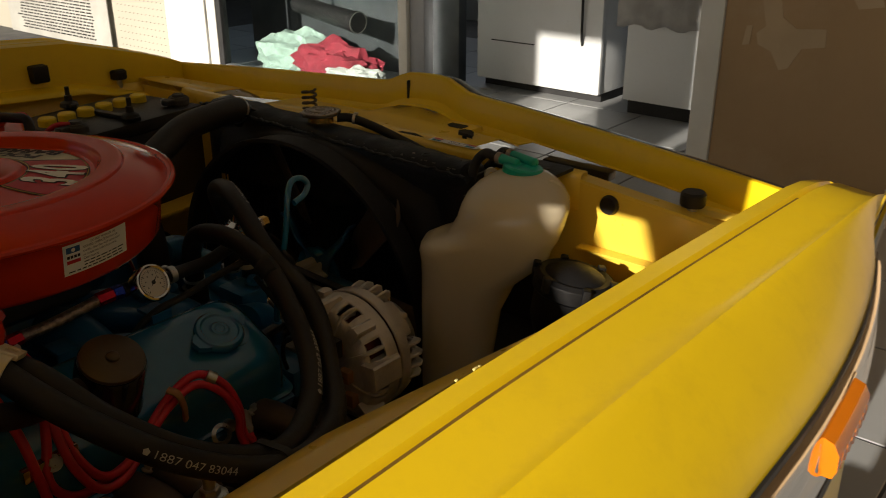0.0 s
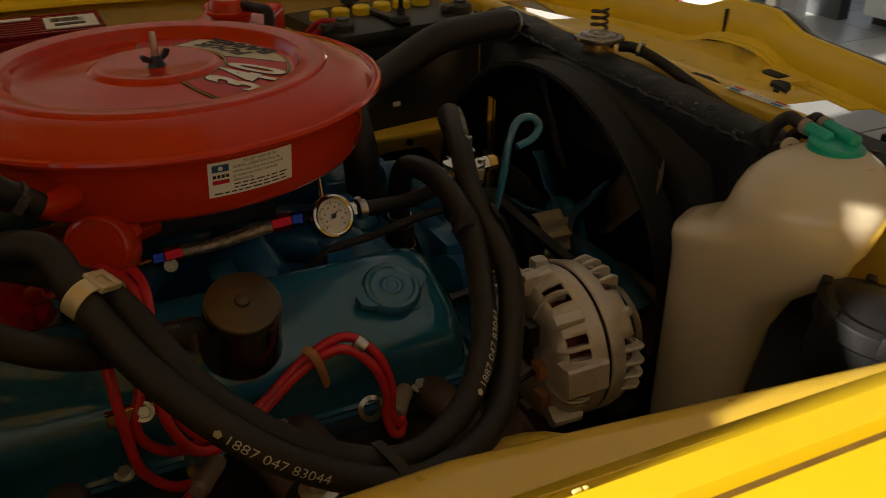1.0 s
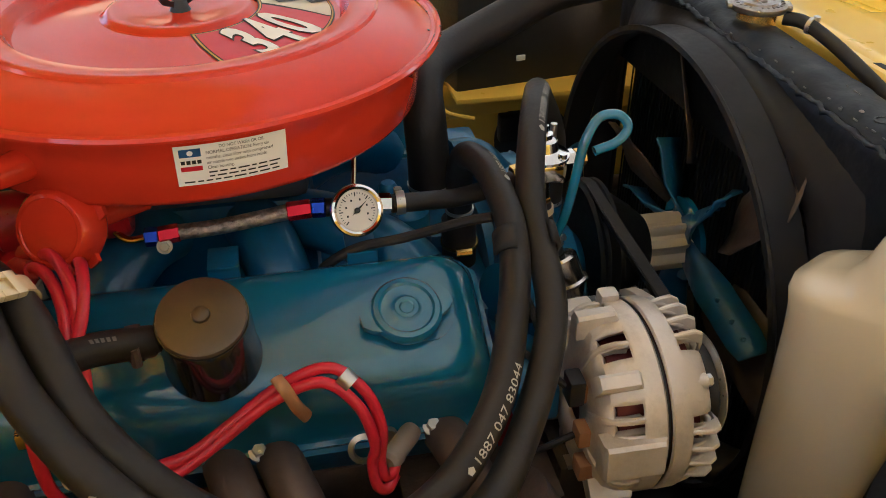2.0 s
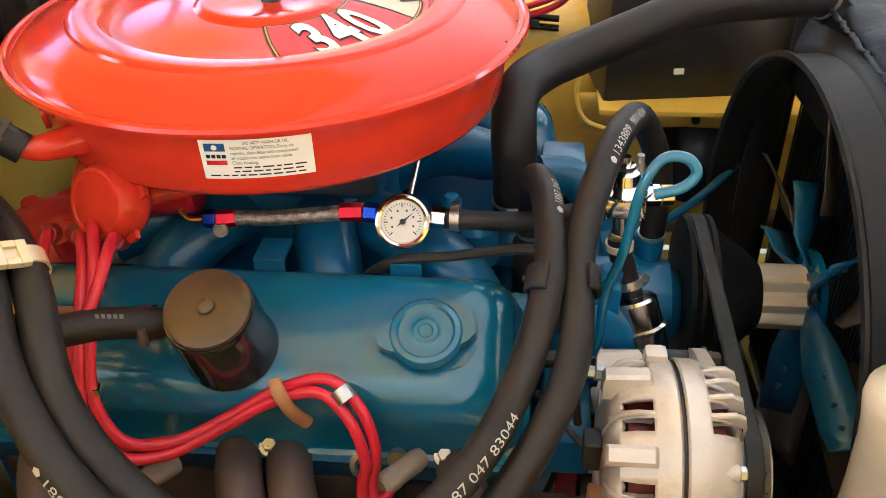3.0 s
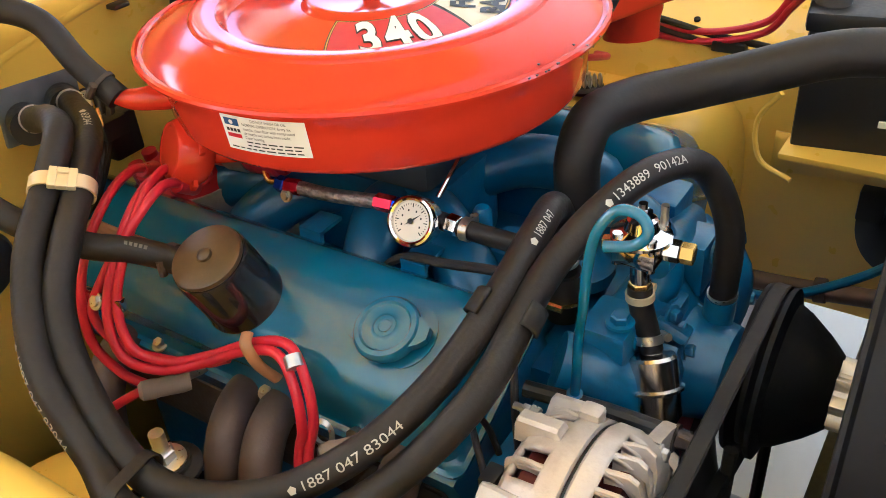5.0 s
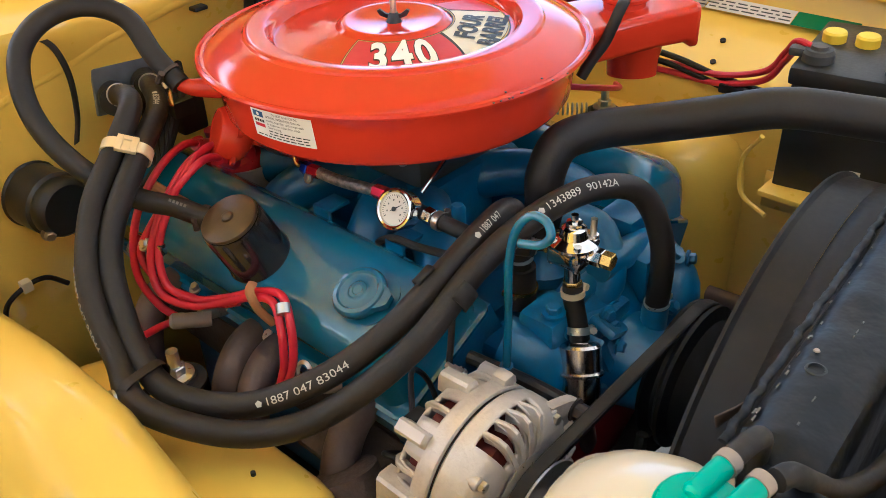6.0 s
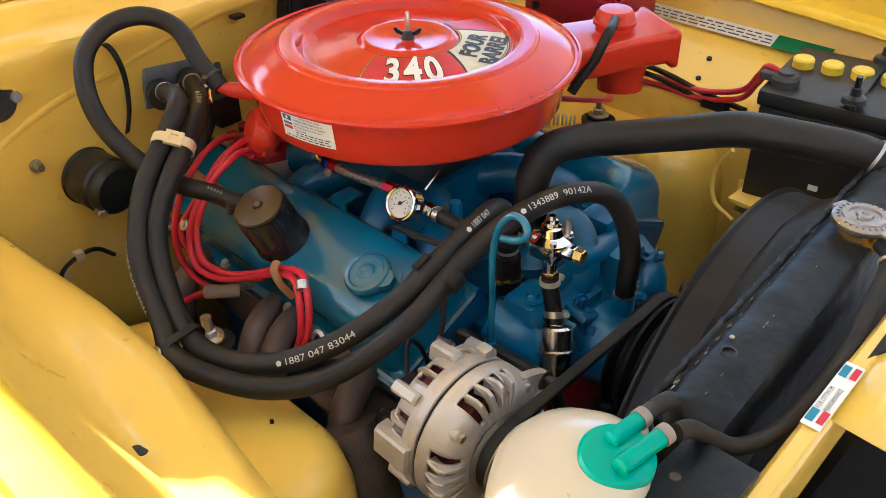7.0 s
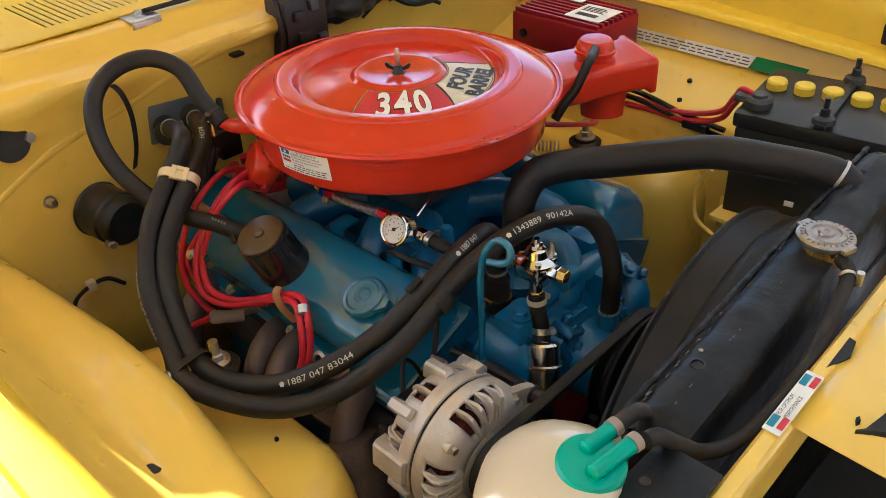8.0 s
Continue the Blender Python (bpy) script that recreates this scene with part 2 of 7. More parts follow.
def box(bm, lo, hi, bevel=0.0, m=None, seg=2):
    x0, y0, z0 = lo
    x1, y1, z1 = hi
    r = bmesh.ops.create_cube(bm, size=1.0)
    vs = r["verts"]
    for v in vs:
        v.co = V((x0 + (v.co.x + 0.5) * (x1 - x0), y0 + (v.co.y + 0.5) * (y1 - y0), z0 + (v.co.z + 0.5) * (z1 - z0)))
    if bevel:
        es = list({e for v in vs for e in v.link_edges})
        rb = bmesh.ops.bevel(bm, geom=es, offset=bevel, segments=seg, profile=0.6, affect="EDGES")
        vs = list({v for f in rb["faces"] for v in f.verts} | {v for v in vs if v.is_valid})
    if m is not None:
        for v in vs:
            v.co = m @ v.co
    return bm


def frame_of(d):
    d = V(d).normalized()
    a = V((0, 0, 1)) if abs(d.z) < 0.95 else V((1, 0, 0))
    u = a.cross(d).normalized()
    return u, d.cross(u).normalized(), d


def rings(bm, rows, close=True, caps=(True, True)):
    """Faces between successive rings of points."""
    made = [[bm.verts.new(p) for p in r] for r in rows]
    n = len(made[0])
    for a, b in zip(made, made[1:]):
        for i in range(n if close else n - 1):
            j = (i + 1) % n
            bm.faces.new((a[i], a[j], b[j], b[i]))
    if close and caps[0]:
        bm.faces.new(made[0][::-1])
    if close and caps[1]:
        bm.faces.new(made[-1])
    return bm


def lathe(bm, at, d, prof, seg=32, caps=(True, True), wave=None):
    """Turned solid: prof is rows of (radius, height along d)."""
    u, v, w = frame_of(d)
    at = V(at)
    rows = []
    for r, h in prof:
        row = []
        for i in range(seg):
            a = 2 * math.pi * i / seg
            rr = max(r, 1e-5) * (1 + (wave(a, h) if wave else 0))
            row.append(at + w * h + (u * math.cos(a) + v * math.sin(a)) * rr)
        rows.append(row)
    return rings(bm, rows, True, caps)


def cyl(bm, a, b, r, r2=None, seg=20, bev=0.0):
    a, b = V(a), V(b)
    h = (b - a).length
    r2 = r if r2 is None else r2
    prof = [(r, 0), (r2, h)] if not bev else [(r - bev, 0), (r, bev), (r2, h - bev), (r2 - bev, h)]
    return lathe(bm, a, b - a, prof, seg)


def spline(pts, n=8):
    P = [V(p) for p in pts]
    Q = [2 * P[0] - P[1]] + P + [2 * P[-1] - P[-2]]
    out = []
    for i in range(1, len(Q) - 2):
        a, b, c, d = Q[i - 1:i + 3]
        for k in range(n):
            t = k / n
            out.append(0.5 * (2 * b + (c - a) * t + (2 * a - 5 * b + 4 * c - d) * t * t + (3 * b - a - 3 * c + d) * t ** 3))
    out.append(P[-1])
    return out


def carry(path):
    """Frames carried along a path without twist: list of (point, side, up, ahead)."""
    out = []
    t0 = (path[1] - path[0]).normalized()
    u, v, _ = frame_of(t0)
    prev = t0
    for i, p in enumerate(path):
        t = (path[min(i + 1, len(path) - 1)] - path[max(i - 1, 0)]).normalized()
        q = prev.rotation_difference(t)
        u = (q @ u).normalized()
        v = t.cross(u).normalized()
        out.append((p, u, v, t))
        prev = t
    return out


def tube(bm, pts, r, seg=14, n=8, wave=None, flat=1.0):
    path = spline(pts, n) if n > 1 else [V(p) for p in pts]
    rows = []
    for k, (p, u, v, t) in enumerate(carry(path)):
        rr = r(k / (len(path) - 1)) if callable(r) else r
        rows.append([p + (u * math.cos(2 * math.pi * i / seg) + v * math.sin(2 * math.pi * i / seg) * flat) * rr for i in range(seg)])
    return rings(bm, rows)


def bolt(bm, at, d, r=0.006, h=0.006, washer=True):
    at, d = V(at), V(d).normalized()
    if washer:
        cyl(bm, at - d * 0.001, at + d * 0.0015, r * 1.5, seg=16)
    lathe(bm, at, d, [(r, 0), (r, h * 0.85), (r * 0.85, h)], seg=6)
    return bm


def band(bm, p1, p2, along_, w, R, t=0.0016, seg=12):
    """A strap led round two hoses that lie side by side."""
    p1, p2 = V(p1), V(p2)
    a = (p2 - p1).normalized()
    d = (V(along_) - a * a.dot(V(along_))).normalized()
    o = d.cross(a).normalized()
    rows = []
    for c, a0 in ((p2, -math.pi / 2), (p1, math.pi / 2)):
        for k in range(seg + 1):
            q = a0 + math.pi * k / seg
            e = a * math.cos(q) + o * math.sin(q)
            rows.append([c + e * R - d * w / 2, c + e * R + d * w / 2, c + e * (R + t) + d * w / 2, c + e * (R + t) - d * w / 2])
    return rings(bm, rows + rows[:1], True, (False, False))


def clip_ring(bm, p, d, r, w=0.008, t=0.0014):
    """A band round a hose, with its screw housing."""
    p, d = V(p), V(d).normalized()
    lathe(bm, p - d * w / 2, d, [(r, 0), (r + t, 0), (r + t, w), (r, w), (r, 0)], seg=24, caps=(False, False))
    u, v, _ = frame_of(d)
    return cyl(bm, p + u * (r + 0.003) - v * 0.007, p + u * (r + 0.003) + v * 0.007, 0.0035, seg=8)


def sheet(bm, rows):
    return rings(bm, rows, close=False)


def letters(text, size, bold=0.0, spacing=1.0):
    """The built-in font's letters as a flat mesh: points and faces, from the origin to the right."""
    cu = bpy.data.curves.new("letters", "FONT")
    cu.body, cu.size, cu.resolution_u, cu.align_y, cu.offset, cu.space_character = text, size, 3, "CENTER", bold, spacing
    ob = bpy.data.objects.new("letters", cu)
    scene.collection.objects.link(ob)
    bpy.context.view_layer.update()
    me = bpy.data.meshes.new_from_object(ob.evaluated_get(bpy.context.evaluated_depsgraph_get()))
    bpy.data.objects.remove(ob)
    bm = bmesh.new()
    bm.from_mesh(me)
    bpy.data.meshes.remove(me)
    bmesh.ops.triangulate(bm, faces=bm.faces)
    for _ in range(3):
        long = [e for e in bm.edges if e.calc_length() > 0.2 * size]
        if not long or size < 0.006:
            break
        bmesh.ops.subdivide_edges(bm, edges=long, cuts=1)
        bmesh.ops.triangulate(bm, faces=bm.faces)
    bm.verts.index_update()
    pts = [v.co.copy() for v in bm.verts]
    faces = [tuple(v.index for v in f.verts) for f in bm.faces]
    bm.free()
    return pts, faces


def lay(bm, pts, faces, where):
    vs = [bm.verts.new(where(p.x, p.y)) for p in pts]
    for f in faces:
        try:
            bm.faces.new([vs[i] for i in f])
        except ValueError:
            pass
    return bm


def write(bm, text, size, where, bold=0.0, stretch=1.0):
    pts, faces = letters(text, size, bold)
    return lay(bm, [V((p.x * stretch, p.y, 0)) for p in pts], faces, where)


def patch(bm, w, h, where, nx=8, ny=2, x0=0.0, y0=0.0):
    g = [[bm.verts.new(where(x0 + w * i / nx, y0 + h * j / ny)) for i in range(nx + 1)] for j in range(ny + 1)]
    for j in range(ny):
        for i in range(nx):
            bm.faces.new((g[j][i], g[j][i + 1], g[j + 1][i + 1], g[j + 1][i]))
    return bm


# ---------- garage ----------
ground = solo("ground", box(B(), (-60, -60, -0.3), (60, 60, -0.012)), GROUT, "dark level ground round the garage", "ground", kind="structure")
floor_slab = solo("floor", box(B(), (-2.6, -3.4, -0.1), (6.6, 8.6, -0.006)), GROUT, "tiled garage floor with dark grout joints", "floor", kind="structure")
WX = 3.31


def wall(name, lo, hi, material, label):
    return solo(name, box(B(), lo, hi, 0.004), material, label, "wall", kind="structure")


wall("wall_front", (WX, -3.4, -0.005), (WX + 0.12, 0.572, 2.9), WALL, "tan painted plaster wall with lighter patches")
rp = thing("wall_repair", (WX, 0.3, 0.6), "pale filler patches smeared on the tan wall", "wall patch")
for pts in (((0.43, 0.80), (0.36, 0.82), (0.33, 0.70), (0.27, 0.66), (0.155, 0.67), (0.15, 0.60), (0.24, 0.585), (0.285, 0.50), (0.32, 0.49), (0.36, 0.56), (0.42, 0.585), (0.43, 0.63), (0.395, 0.66)), ((0.475, 0.655), (0.45, 0.66), (0.455, 0.58), (0.485, 0.575)), ((0.08, 0.80), (-0.02, 0.82), (-0.04, 0.77), (0.05, 0.755))):
    part("filler", rings(B(), [[V((WX - 0.0004, y, z)) for y, z in pts], [V((WX - 0.003, y, z)) for y, z in pts]]), FILLER, rp)
solo("door_jamb", box(B(), (WX - 0.012, 0.574, -0.005), (WX + 0.14, 0.677, 2.9), 0.006), WALL_W, "white painted timber door jamb", "trim", kind="structure")
wall("wall_front_pegboard", (WX + 0.03, 4.66, -0.005), (WX + 0.12, 8.6, 2.9), PEG, "cream pegboard wall with rows of holes")
# dark discs on the solid board paint the shade in its peg holes
bm = B()
for j in range(26):
    for i in range(13):
        cyl(bm, (WX + 0.0275, 4.71 + i * 0.052, 0.05 + j * 0.05), (WX + 0.0293, 4.71 + i * 0.052, 0.05 + j * 0.05), 0.004, seg=8)
solo("peg_hole_discs", bm, DARK, "rows of dark discs painted as the shade in pegboard holes", "peg holes", kind="stuff")
wall("wall_lintel", (WX, 0.68, 2.1), (WX + 0.12, 4.65, 2.9), WALL_W, "white wall over the glazed opening")
wall("wall_kitchen_back", (6.3, 0.2, 2.1), (6.42, 8.6, 2.9), WALL_W, "unseen white kitchen wall over a made-up window opening")
wall("wall_kitchen_side", (WX + 0.14, 0.18, -0.005), (6.3, 0.30, 2.9), WALL_W, "white kitchen side wall")
# unseen wall added to keep skylight off the engine bay
wall("wall_right", (-2.9, -3.52, -0.005), (WX + 0.12, -3.4, 2.9), WALL_W, "unseen white side wall added to cut skylight on the bay")
# unseen wall; its tan tones down what the air cleaner lid reflects
wall("wall_left", (-2.6, 8.48, -0.005), (6.3, 8.6, 2.9), WALL, "unseen garage side wall, tan to warm the lid's reflection")
solo("ceiling", box(B(), (-2.9, -3.4, 2.9), (6.5, 8.6, 3.02)), WALL_W, "white flat garage ceiling", "ceiling", kind="structure")

# unseen rear piers and lintel, placed to cut the sun patch on the fridge
wall("wall_rear", (-2.9, 1.60, -0.005), (-2.78, 2.34, 2.9), WALL_W, "unseen white pier added to edge the sun on the fridge")
wall("wall_rear", (-2.9, 0.55, -0.005), (-2.78, 1.12, 2.9), WALL_W, "unseen narrow white pier added to shade the cabinet")
wall("wall_rear_lintel", (-2.9, 1.122, 2.68), (-2.78, 1.598, 2.9), WALL_W, "unseen white lintel added to cap the fridge's sun patch")
wall("wall_kitchen_below_opening", (6.3, 0.2, -0.005), (6.42, 8.6, 0.9), WALL_W, "unseen white kitchen wall beneath a made-up window opening")

# glazed sliding door
gd = thing("door_1", (WX, 3.2, 0), "grey aluminium framed sliding glass door, closed", "door", kind="structure")
for nm, y0, y1, x0, x1, mt in (("frame_post", 4.094, 4.185, 0.0, 0.07, WALL_W), ("frame_post", 4.036, 4.090, 0.0, 0.06, DARK), ("frame_post", 4.20, 4.655, -0.01, 0.08, WALL_W),
                               ("frame_post", 2.372, 2.436, 0.0, 0.08, WALL_W), ("frame_post", 2.262, 2.366, 0.02, 0.10, GREYF)):
    part(nm, box(B(), (WX + x0, y0, 0.0), (WX + x1, y1, 2.1), 0.006), mt, gd)
part("bottom_rail", box(B(), (WX + 0.005, 2.437, 0.0), (WX + 0.06, 4.035, 0.06), 0.005), GREYF, gd)
pane = part("pane", box(B(), (WX + 0.028, 2.437, 0.06), (WX + 0.034, 4.035, 2.1)), GLASS, gd, "clear window glass")
pane.visible_shadow = False

# sheet of print leaning on the far wall
pb = thing("poster", (WX, 6.2, 0.0), "white printed sheet with lines of black writing", "poster")
part("paper", box(B(), (WX - 0.02, 5.41, 0.0), (WX - 0.012, 7.02, 0.75), 0.002), PAPER, pb)
bm = B()
random.seed(4)
for j in range(18):
    y = 5.62 + 0.04 * random.random()
    while y < 6.78:
        w = random.uniform(0.02, 0.09)
        box(bm, (WX - 0.0235, y, 0.05 + j * 0.025), (WX - 0.0205, y + w, 0.060 + j * 0.025))
        y += w + 0.018
part("printed_line", bm, INK, pb)

# fridge in the kitchen
fr = thing("fridge", (4.4, 2.04, 0), "white two-door fridge with a dark plinth on the tiles", "fridge")
part("body", box(B(), (4.15, 1.60, 0.05), (4.70, 2.48, 1.75), 0.02), FRIDGE, fr)
part("plinth", box(B(), (4.17, 1.615, 0.0), (4.68, 2.465, 0.05)), DARK, fr)
part("lower_door", box(B(), (4.10, 1.596, 0.052), (4.148, 2.484, 1.1), 0.012), FRIDGE, fr)
part("upper_door", box(B(), (4.10, 1.596, 1.11), (4.148, 2.484, 1.74), 0.012), FRIDGE, fr)
part("handle", tube(B(), [(4.10, 1.720, 0.33), (4.075, 1.712, 0.39), (4.07, 1.715, 0.62), (4.072, 1.718, 0.80), (4.10, 1.72, 0.86)], 0.008), DARK, fr, "dark curved fridge handle")
part("drawer_line", box(B(), (4.0965, 2.05, 0.295), (4.0995, 2.37, 0.301)), DARK, fr)
cb = thing("kitchen_cabinet", (4.3, 1.0, 0), "white kitchen base cabinet with a black toe kick", "cabinet")
part("body", box(B(), (4.024, 0.64, 0.08), (4.60, 1.39, 0.85), 0.006), FRIDGE, cb)
part("toe_kick", box(B(), (4.06, 0.65, 0.0), (4.58, 1.38, 0.08)), DARK, cb)
part("door", box(B(), (4.0, 0.645, 0.085), (4.023, 1.385, 0.84), 0.005), FRIDGE, cb)
solo("worktop", box(B(), (3.985, 0.62, 0.852), (4.62, 1.41, 0.89), 0.006), WALL_W, "white kitchen worktop on the cabinet", "worktop")
bm = B()
sheet(bm, [[V((3.982 + 0.008 * math.sin(j * 2.1) + (0.004 if i % 2 else 0), 0.95 + 0.49 * j / 14, 0.49 + 0.39 * i / 8 + 0.012 * math.sin(j * 1.3) * (1 - i / 8))) for j in range(15)] for i in range(9)])
solo("tea_towel", bm, TOWEL_GREY, "grey tea towel hanging on the cabinet front", "towel", thick=0.004)
# added dark sheet paints the dimness of the room behind the glass
wall("dim_room_sheet", (4.06, 2.60, -0.005), (4.14, 4.65, 2.9), RUNG, "dark sheet standing in for the dim room behind the washing")


def cloth(name, at, size, material, label, seed, group="pile of washing"):
    bm = B()
    bmesh.ops.create_icosphere(bm, subdivisions=4, radius=1.0)
    noise.seed_set(seed)
    for v in bm.verts:
        p = v.co.copy()
        d = noise.fractal(p * 2.2 + V((seed, 0, 0)), 1.0, 2.0, 4) * 0.28 + abs(noise.noise(p * 5.0 + V((0, seed, 0)))) * 0.22
        p *= 1 + d
        v.co = V(at) + V((p.x * size[0], p.y * size[1], max(0, (p.z + 0.55)) * size[2]))
    return solo(name, bm, material, label, "laundry", group)


cloth("laundry_heap", (3.69, 3.66, -0.004), (0.20, 0.38, 0.165), TOWEL_G, "crumpled pale green and white washing", 3)
cloth("laundry_heap", (3.58, 3.22, -0.004), (0.14, 0.34, 0.165), TOWEL_R, "crumpled dark red cotton washing", 8)
cloth("laundry_heap", (3.475, 2.93, -0.004), (0.08, 0.26, 0.10), TOWEL_W, "crumpled white washing on the tiles", 14)
vac = thing("spot_lamp", (3.75, 3.5, 0.40), "black cylindrical spot lamp with a silver rim", "lamp")
part("barrel", cyl(B(), (3.78, 3.80, 0.43), (3.71, 3.18, 0.375), 0.055, 0.065, 24, 0.006), BLACK_PL, vac)
part("rim", cyl(B(), (3.71, 3.179, 0.375), (3.706, 3.14, 0.372), 0.07, 0.07, 24, 0.004), BLACK_PL, vac)
part("ring", lathe(B(), (3.7065, 3.141, 0.3722), (-0.1, -0.99, -0.08), [(0.064, 0.0), (0.0705, 0.0), (0.0705, 0.004), (0.064, 0.004)], 32, caps=(False, False)), STEEL, vac)
part("stem", cyl(B(), (3.77, 3.72, 0.46), (3.77, 3.72, 2.9), 0.012), BLACK_PL, vac)

# ---------- car body ----------
car = thing("car_body", (0.1, 0, 0.3), "yellow saloon car body with its bonnet raised", "car")


def tuck(x, y):
    """How far the wing's flank draws in towards the nose."""
    return 0.27 * max(0.0, x - 0.19) ** 2 * min(1.0, max(0.0, (-0.70 - y) / 0.07))


def fender(side):
    """Front wing: section across, lofted from the cowl to the nose."""
    sec = [(-0.565, 0.885), (-0.585, 0.893), (-0.607, 0.897), (-0.6115, 0.912), (-0.6135, 0.9285), (-0.618, 0.9342), (-0.636, 0.9362), (-0.6392, 0.9322), (-0.641, 0.9262), (-0.6428, 0.9322), (-0.646, 0.9362), (-0.664, 0.9342), (-0.688, 0.9312), (-0.6975, 0.9330), (-0.7030, 0.9356), (-0.7075, 0.9346), (-0.714, 0.9300), (-0.726, 0.9205), (-0.740, 0.9085), (-0.754, 0.8945), (-0.7645, 0.8800), (-0.7705, 0.8690), (-0.772, 0.80), (-0.778, 0.74), (-0.780, 0.62), (-0.775, 0.5), (-0.763, 0.36)]
    rows = []
    for k in range(29):
        x = -0.75 + 1.46 * k / 28
        drop = -0.058 * max(0.0, x) ** 1.25
        nose = max(0.0, (x - 0.6) / 0.11)
        rows.append([V((x - (0.0 if y > -0.7 else 0.10 * max(0, (-0.70 - y) / 0.12) * nose ** 2), side * (y * (1 - 0.012 * max(0, x)) + tuck(x, y)), z + drop - 0.012 * nose ** 2 - (0.2 * max(0.0, x - 0.45) if side < 0 else 0.0) + (0.033 * min(1.0, max(0.0, (i - 2) / 3)) if side < 0 else 0.0))) for i, (y, z) in enumerate(sec)])
    return rows


for s, lab in ((1, "sunlit yellow front wing with a long crease"), (-1, "yellow front wing with a long crease")):
    part("wing_panel", sheet(B(), fender(s)), YEL, car, lab, thick=0.0015 * -s)
    # nose cap of the wing
    end = fender(s)[-1]
    cap = B()
    sheet(cap, [end, [p + V((0.035, 0.004 * s, -0.012)) for p in end], [p + V((0.05, 0.02 * s, -0.06 - 0.1 * max(0, p.z - 0.8))) for p in end]])
    part("wing_nose", cap, YEL, car, thick=0.0015 * -s)


def inner_panel(side, prof_lo, prof_hi):
    rows = []
    for k in range(33):
        x = -0.30 + 0.89 * k / 32
        fall = 0.058 * max(0.0, x) ** 1.25
        rows.append([V((x, side * (y + ((0.13 * max(0.0, x - 0.09) + 0.09 * max(0.0, -0.02 - x)) * min(1.0, max(0.0, (0.52 - y) / 0.08)) if side < 0 else 0.0)), z - fall * max(0.0, (z - 0.74) / 0.15) + 0.0007 * math.sin(9 * x + 14 * y))) for y, z in (prof_lo if side < 0 else prof_hi)])
    return rows


near_sec = [(0.575, 0.888), (0.566, 0.880), (0.548, 0.854), (0.524, 0.816), (0.500, 0.792), (0.472, 0.786), (0.446, 0.783), (0.430, 0.779), (0.420, 0.771), (0.411, 0.752), (0.392, 0.66), (0.39, 0.42)]
far_sec = [(0.60, 0.888), (0.592, 0.868), (0.586, 0.845), (0.578, 0.830), (0.55, 0.817), (0.50, 0.800), (0.455, 0.785), (0.435, 0.776), (0.425, 0.764), (0.42, 0.745), (0.418, 0.66), (0.411, 0.448)]
part("inner_wing", sheet(B(), inner_panel(-1, near_sec, far_sec)), YEL_IN, car, "yellow inner wing with dents and drilled holes", thick=0.0015)
part("inner_wing", sheet(B(), inner_panel(1, near_sec, far_sec)), YEL_IN, car, "yellow inner wing carrying paper stickers", thick=-0.0015)


def tower(side, y_in, y_out, ztop, x0, x1, r):
    """Suspension tower: a domed box with rounded corners standing against the inner wing."""
    rows = []
    lev = [(0.0, ztop - 0.28), (0.0, ztop - 0.10), (0.004, ztop - 0.05), (0.012, ztop - 0.022), (0.024, ztop - 0.008), (0.042, ztop), (0.07, ztop + 0.003)]
    for ins, z in lev:
        ring = []
        cx, hx = (x0 + x1) / 2, (x1 - x0) / 2 - ins
        yi, yo = y_in + ins * 0.8, y_out
        rr = max(0.012, r - ins * 0.6)
        for k in range(13):
            a = math.pi * k / 12
            # inward side rounded at both ends
            px = cx + (hx - rr) * (-1 if k > 6 else 1) + rr * math.cos(a)
            py = yi + rr - rr * math.sin(a)
            ring.append(V((px, side * py, z)))
        ring.append(V((cx - hx, side * yo, z)))
        ring.append(V((cx + hx, side * yo, z)))
        rows.append(ring)
    return rings(B(), rows, True, (False, True))


part("suspension_tower", tower(-1, 0.305, 0.47, 0.690, -0.11, 0.285, 0.085), YEL_IN, car, "rounded yellow suspension tower")
part("suspension_tower", tower(1, 0.325, 0.47, 0.712, -0.14, 0.23, 0.085), YEL_IN, car, "rounded yellow suspension tower")

# firewall and cowl
fw = []
for j in range(25):
    y = -0.62 + 1.24 * j / 24
    bow = 0.05 * (1 - (y / 0.62) ** 2)
    fw.append([V((x + bow * k, y, z + 0.002 * math.sin(17 * y + 9 * z))) for x, z, k in ((-0.24, 0.40, -0.8), (-0.255, 0.60, -0.4), (-0.278, 0.78, 0.1), (-0.282, 0.88, 0.2), (-0.284, 0.93, 0.5), (-0.288, 0.946, 0.8), (-0.300, 0.956, 1.0), (-0.322, 0.961, 1.0), (-0.345, 0.9645, 1.0), (-0.356, 0.971, 1.0), (-0.368, 0.980, 1.0), (-0.385, 0.9835, 1.0), (-0.43, 0.985, 1.0))])
part("firewall", sheet(B(), fw), YEL_IN, car, "yellow pressed steel firewall", thick=0.0015, smooth=50)
def fire_x(y, z):
    """The firewall's face at a height between 0.78 and 0.95."""
    bow = 0.05 * (1 - (y / 0.62) ** 2)
    rows = ((0.78, -0.278, 0.1), (0.88, -0.282, 0.2), (0.93, -0.284, 0.5), (0.95, -0.289, 0.83))
    for (z0, x0, k0), (z1, x1, k1) in zip(rows, rows[1:]):
        if z <= z1:
            f = (z - z0) / (z1 - z0)
            return x0 + (x1 - x0) * f + bow * (k0 + (k1 - k0) * f)
    return -0.29 + bow


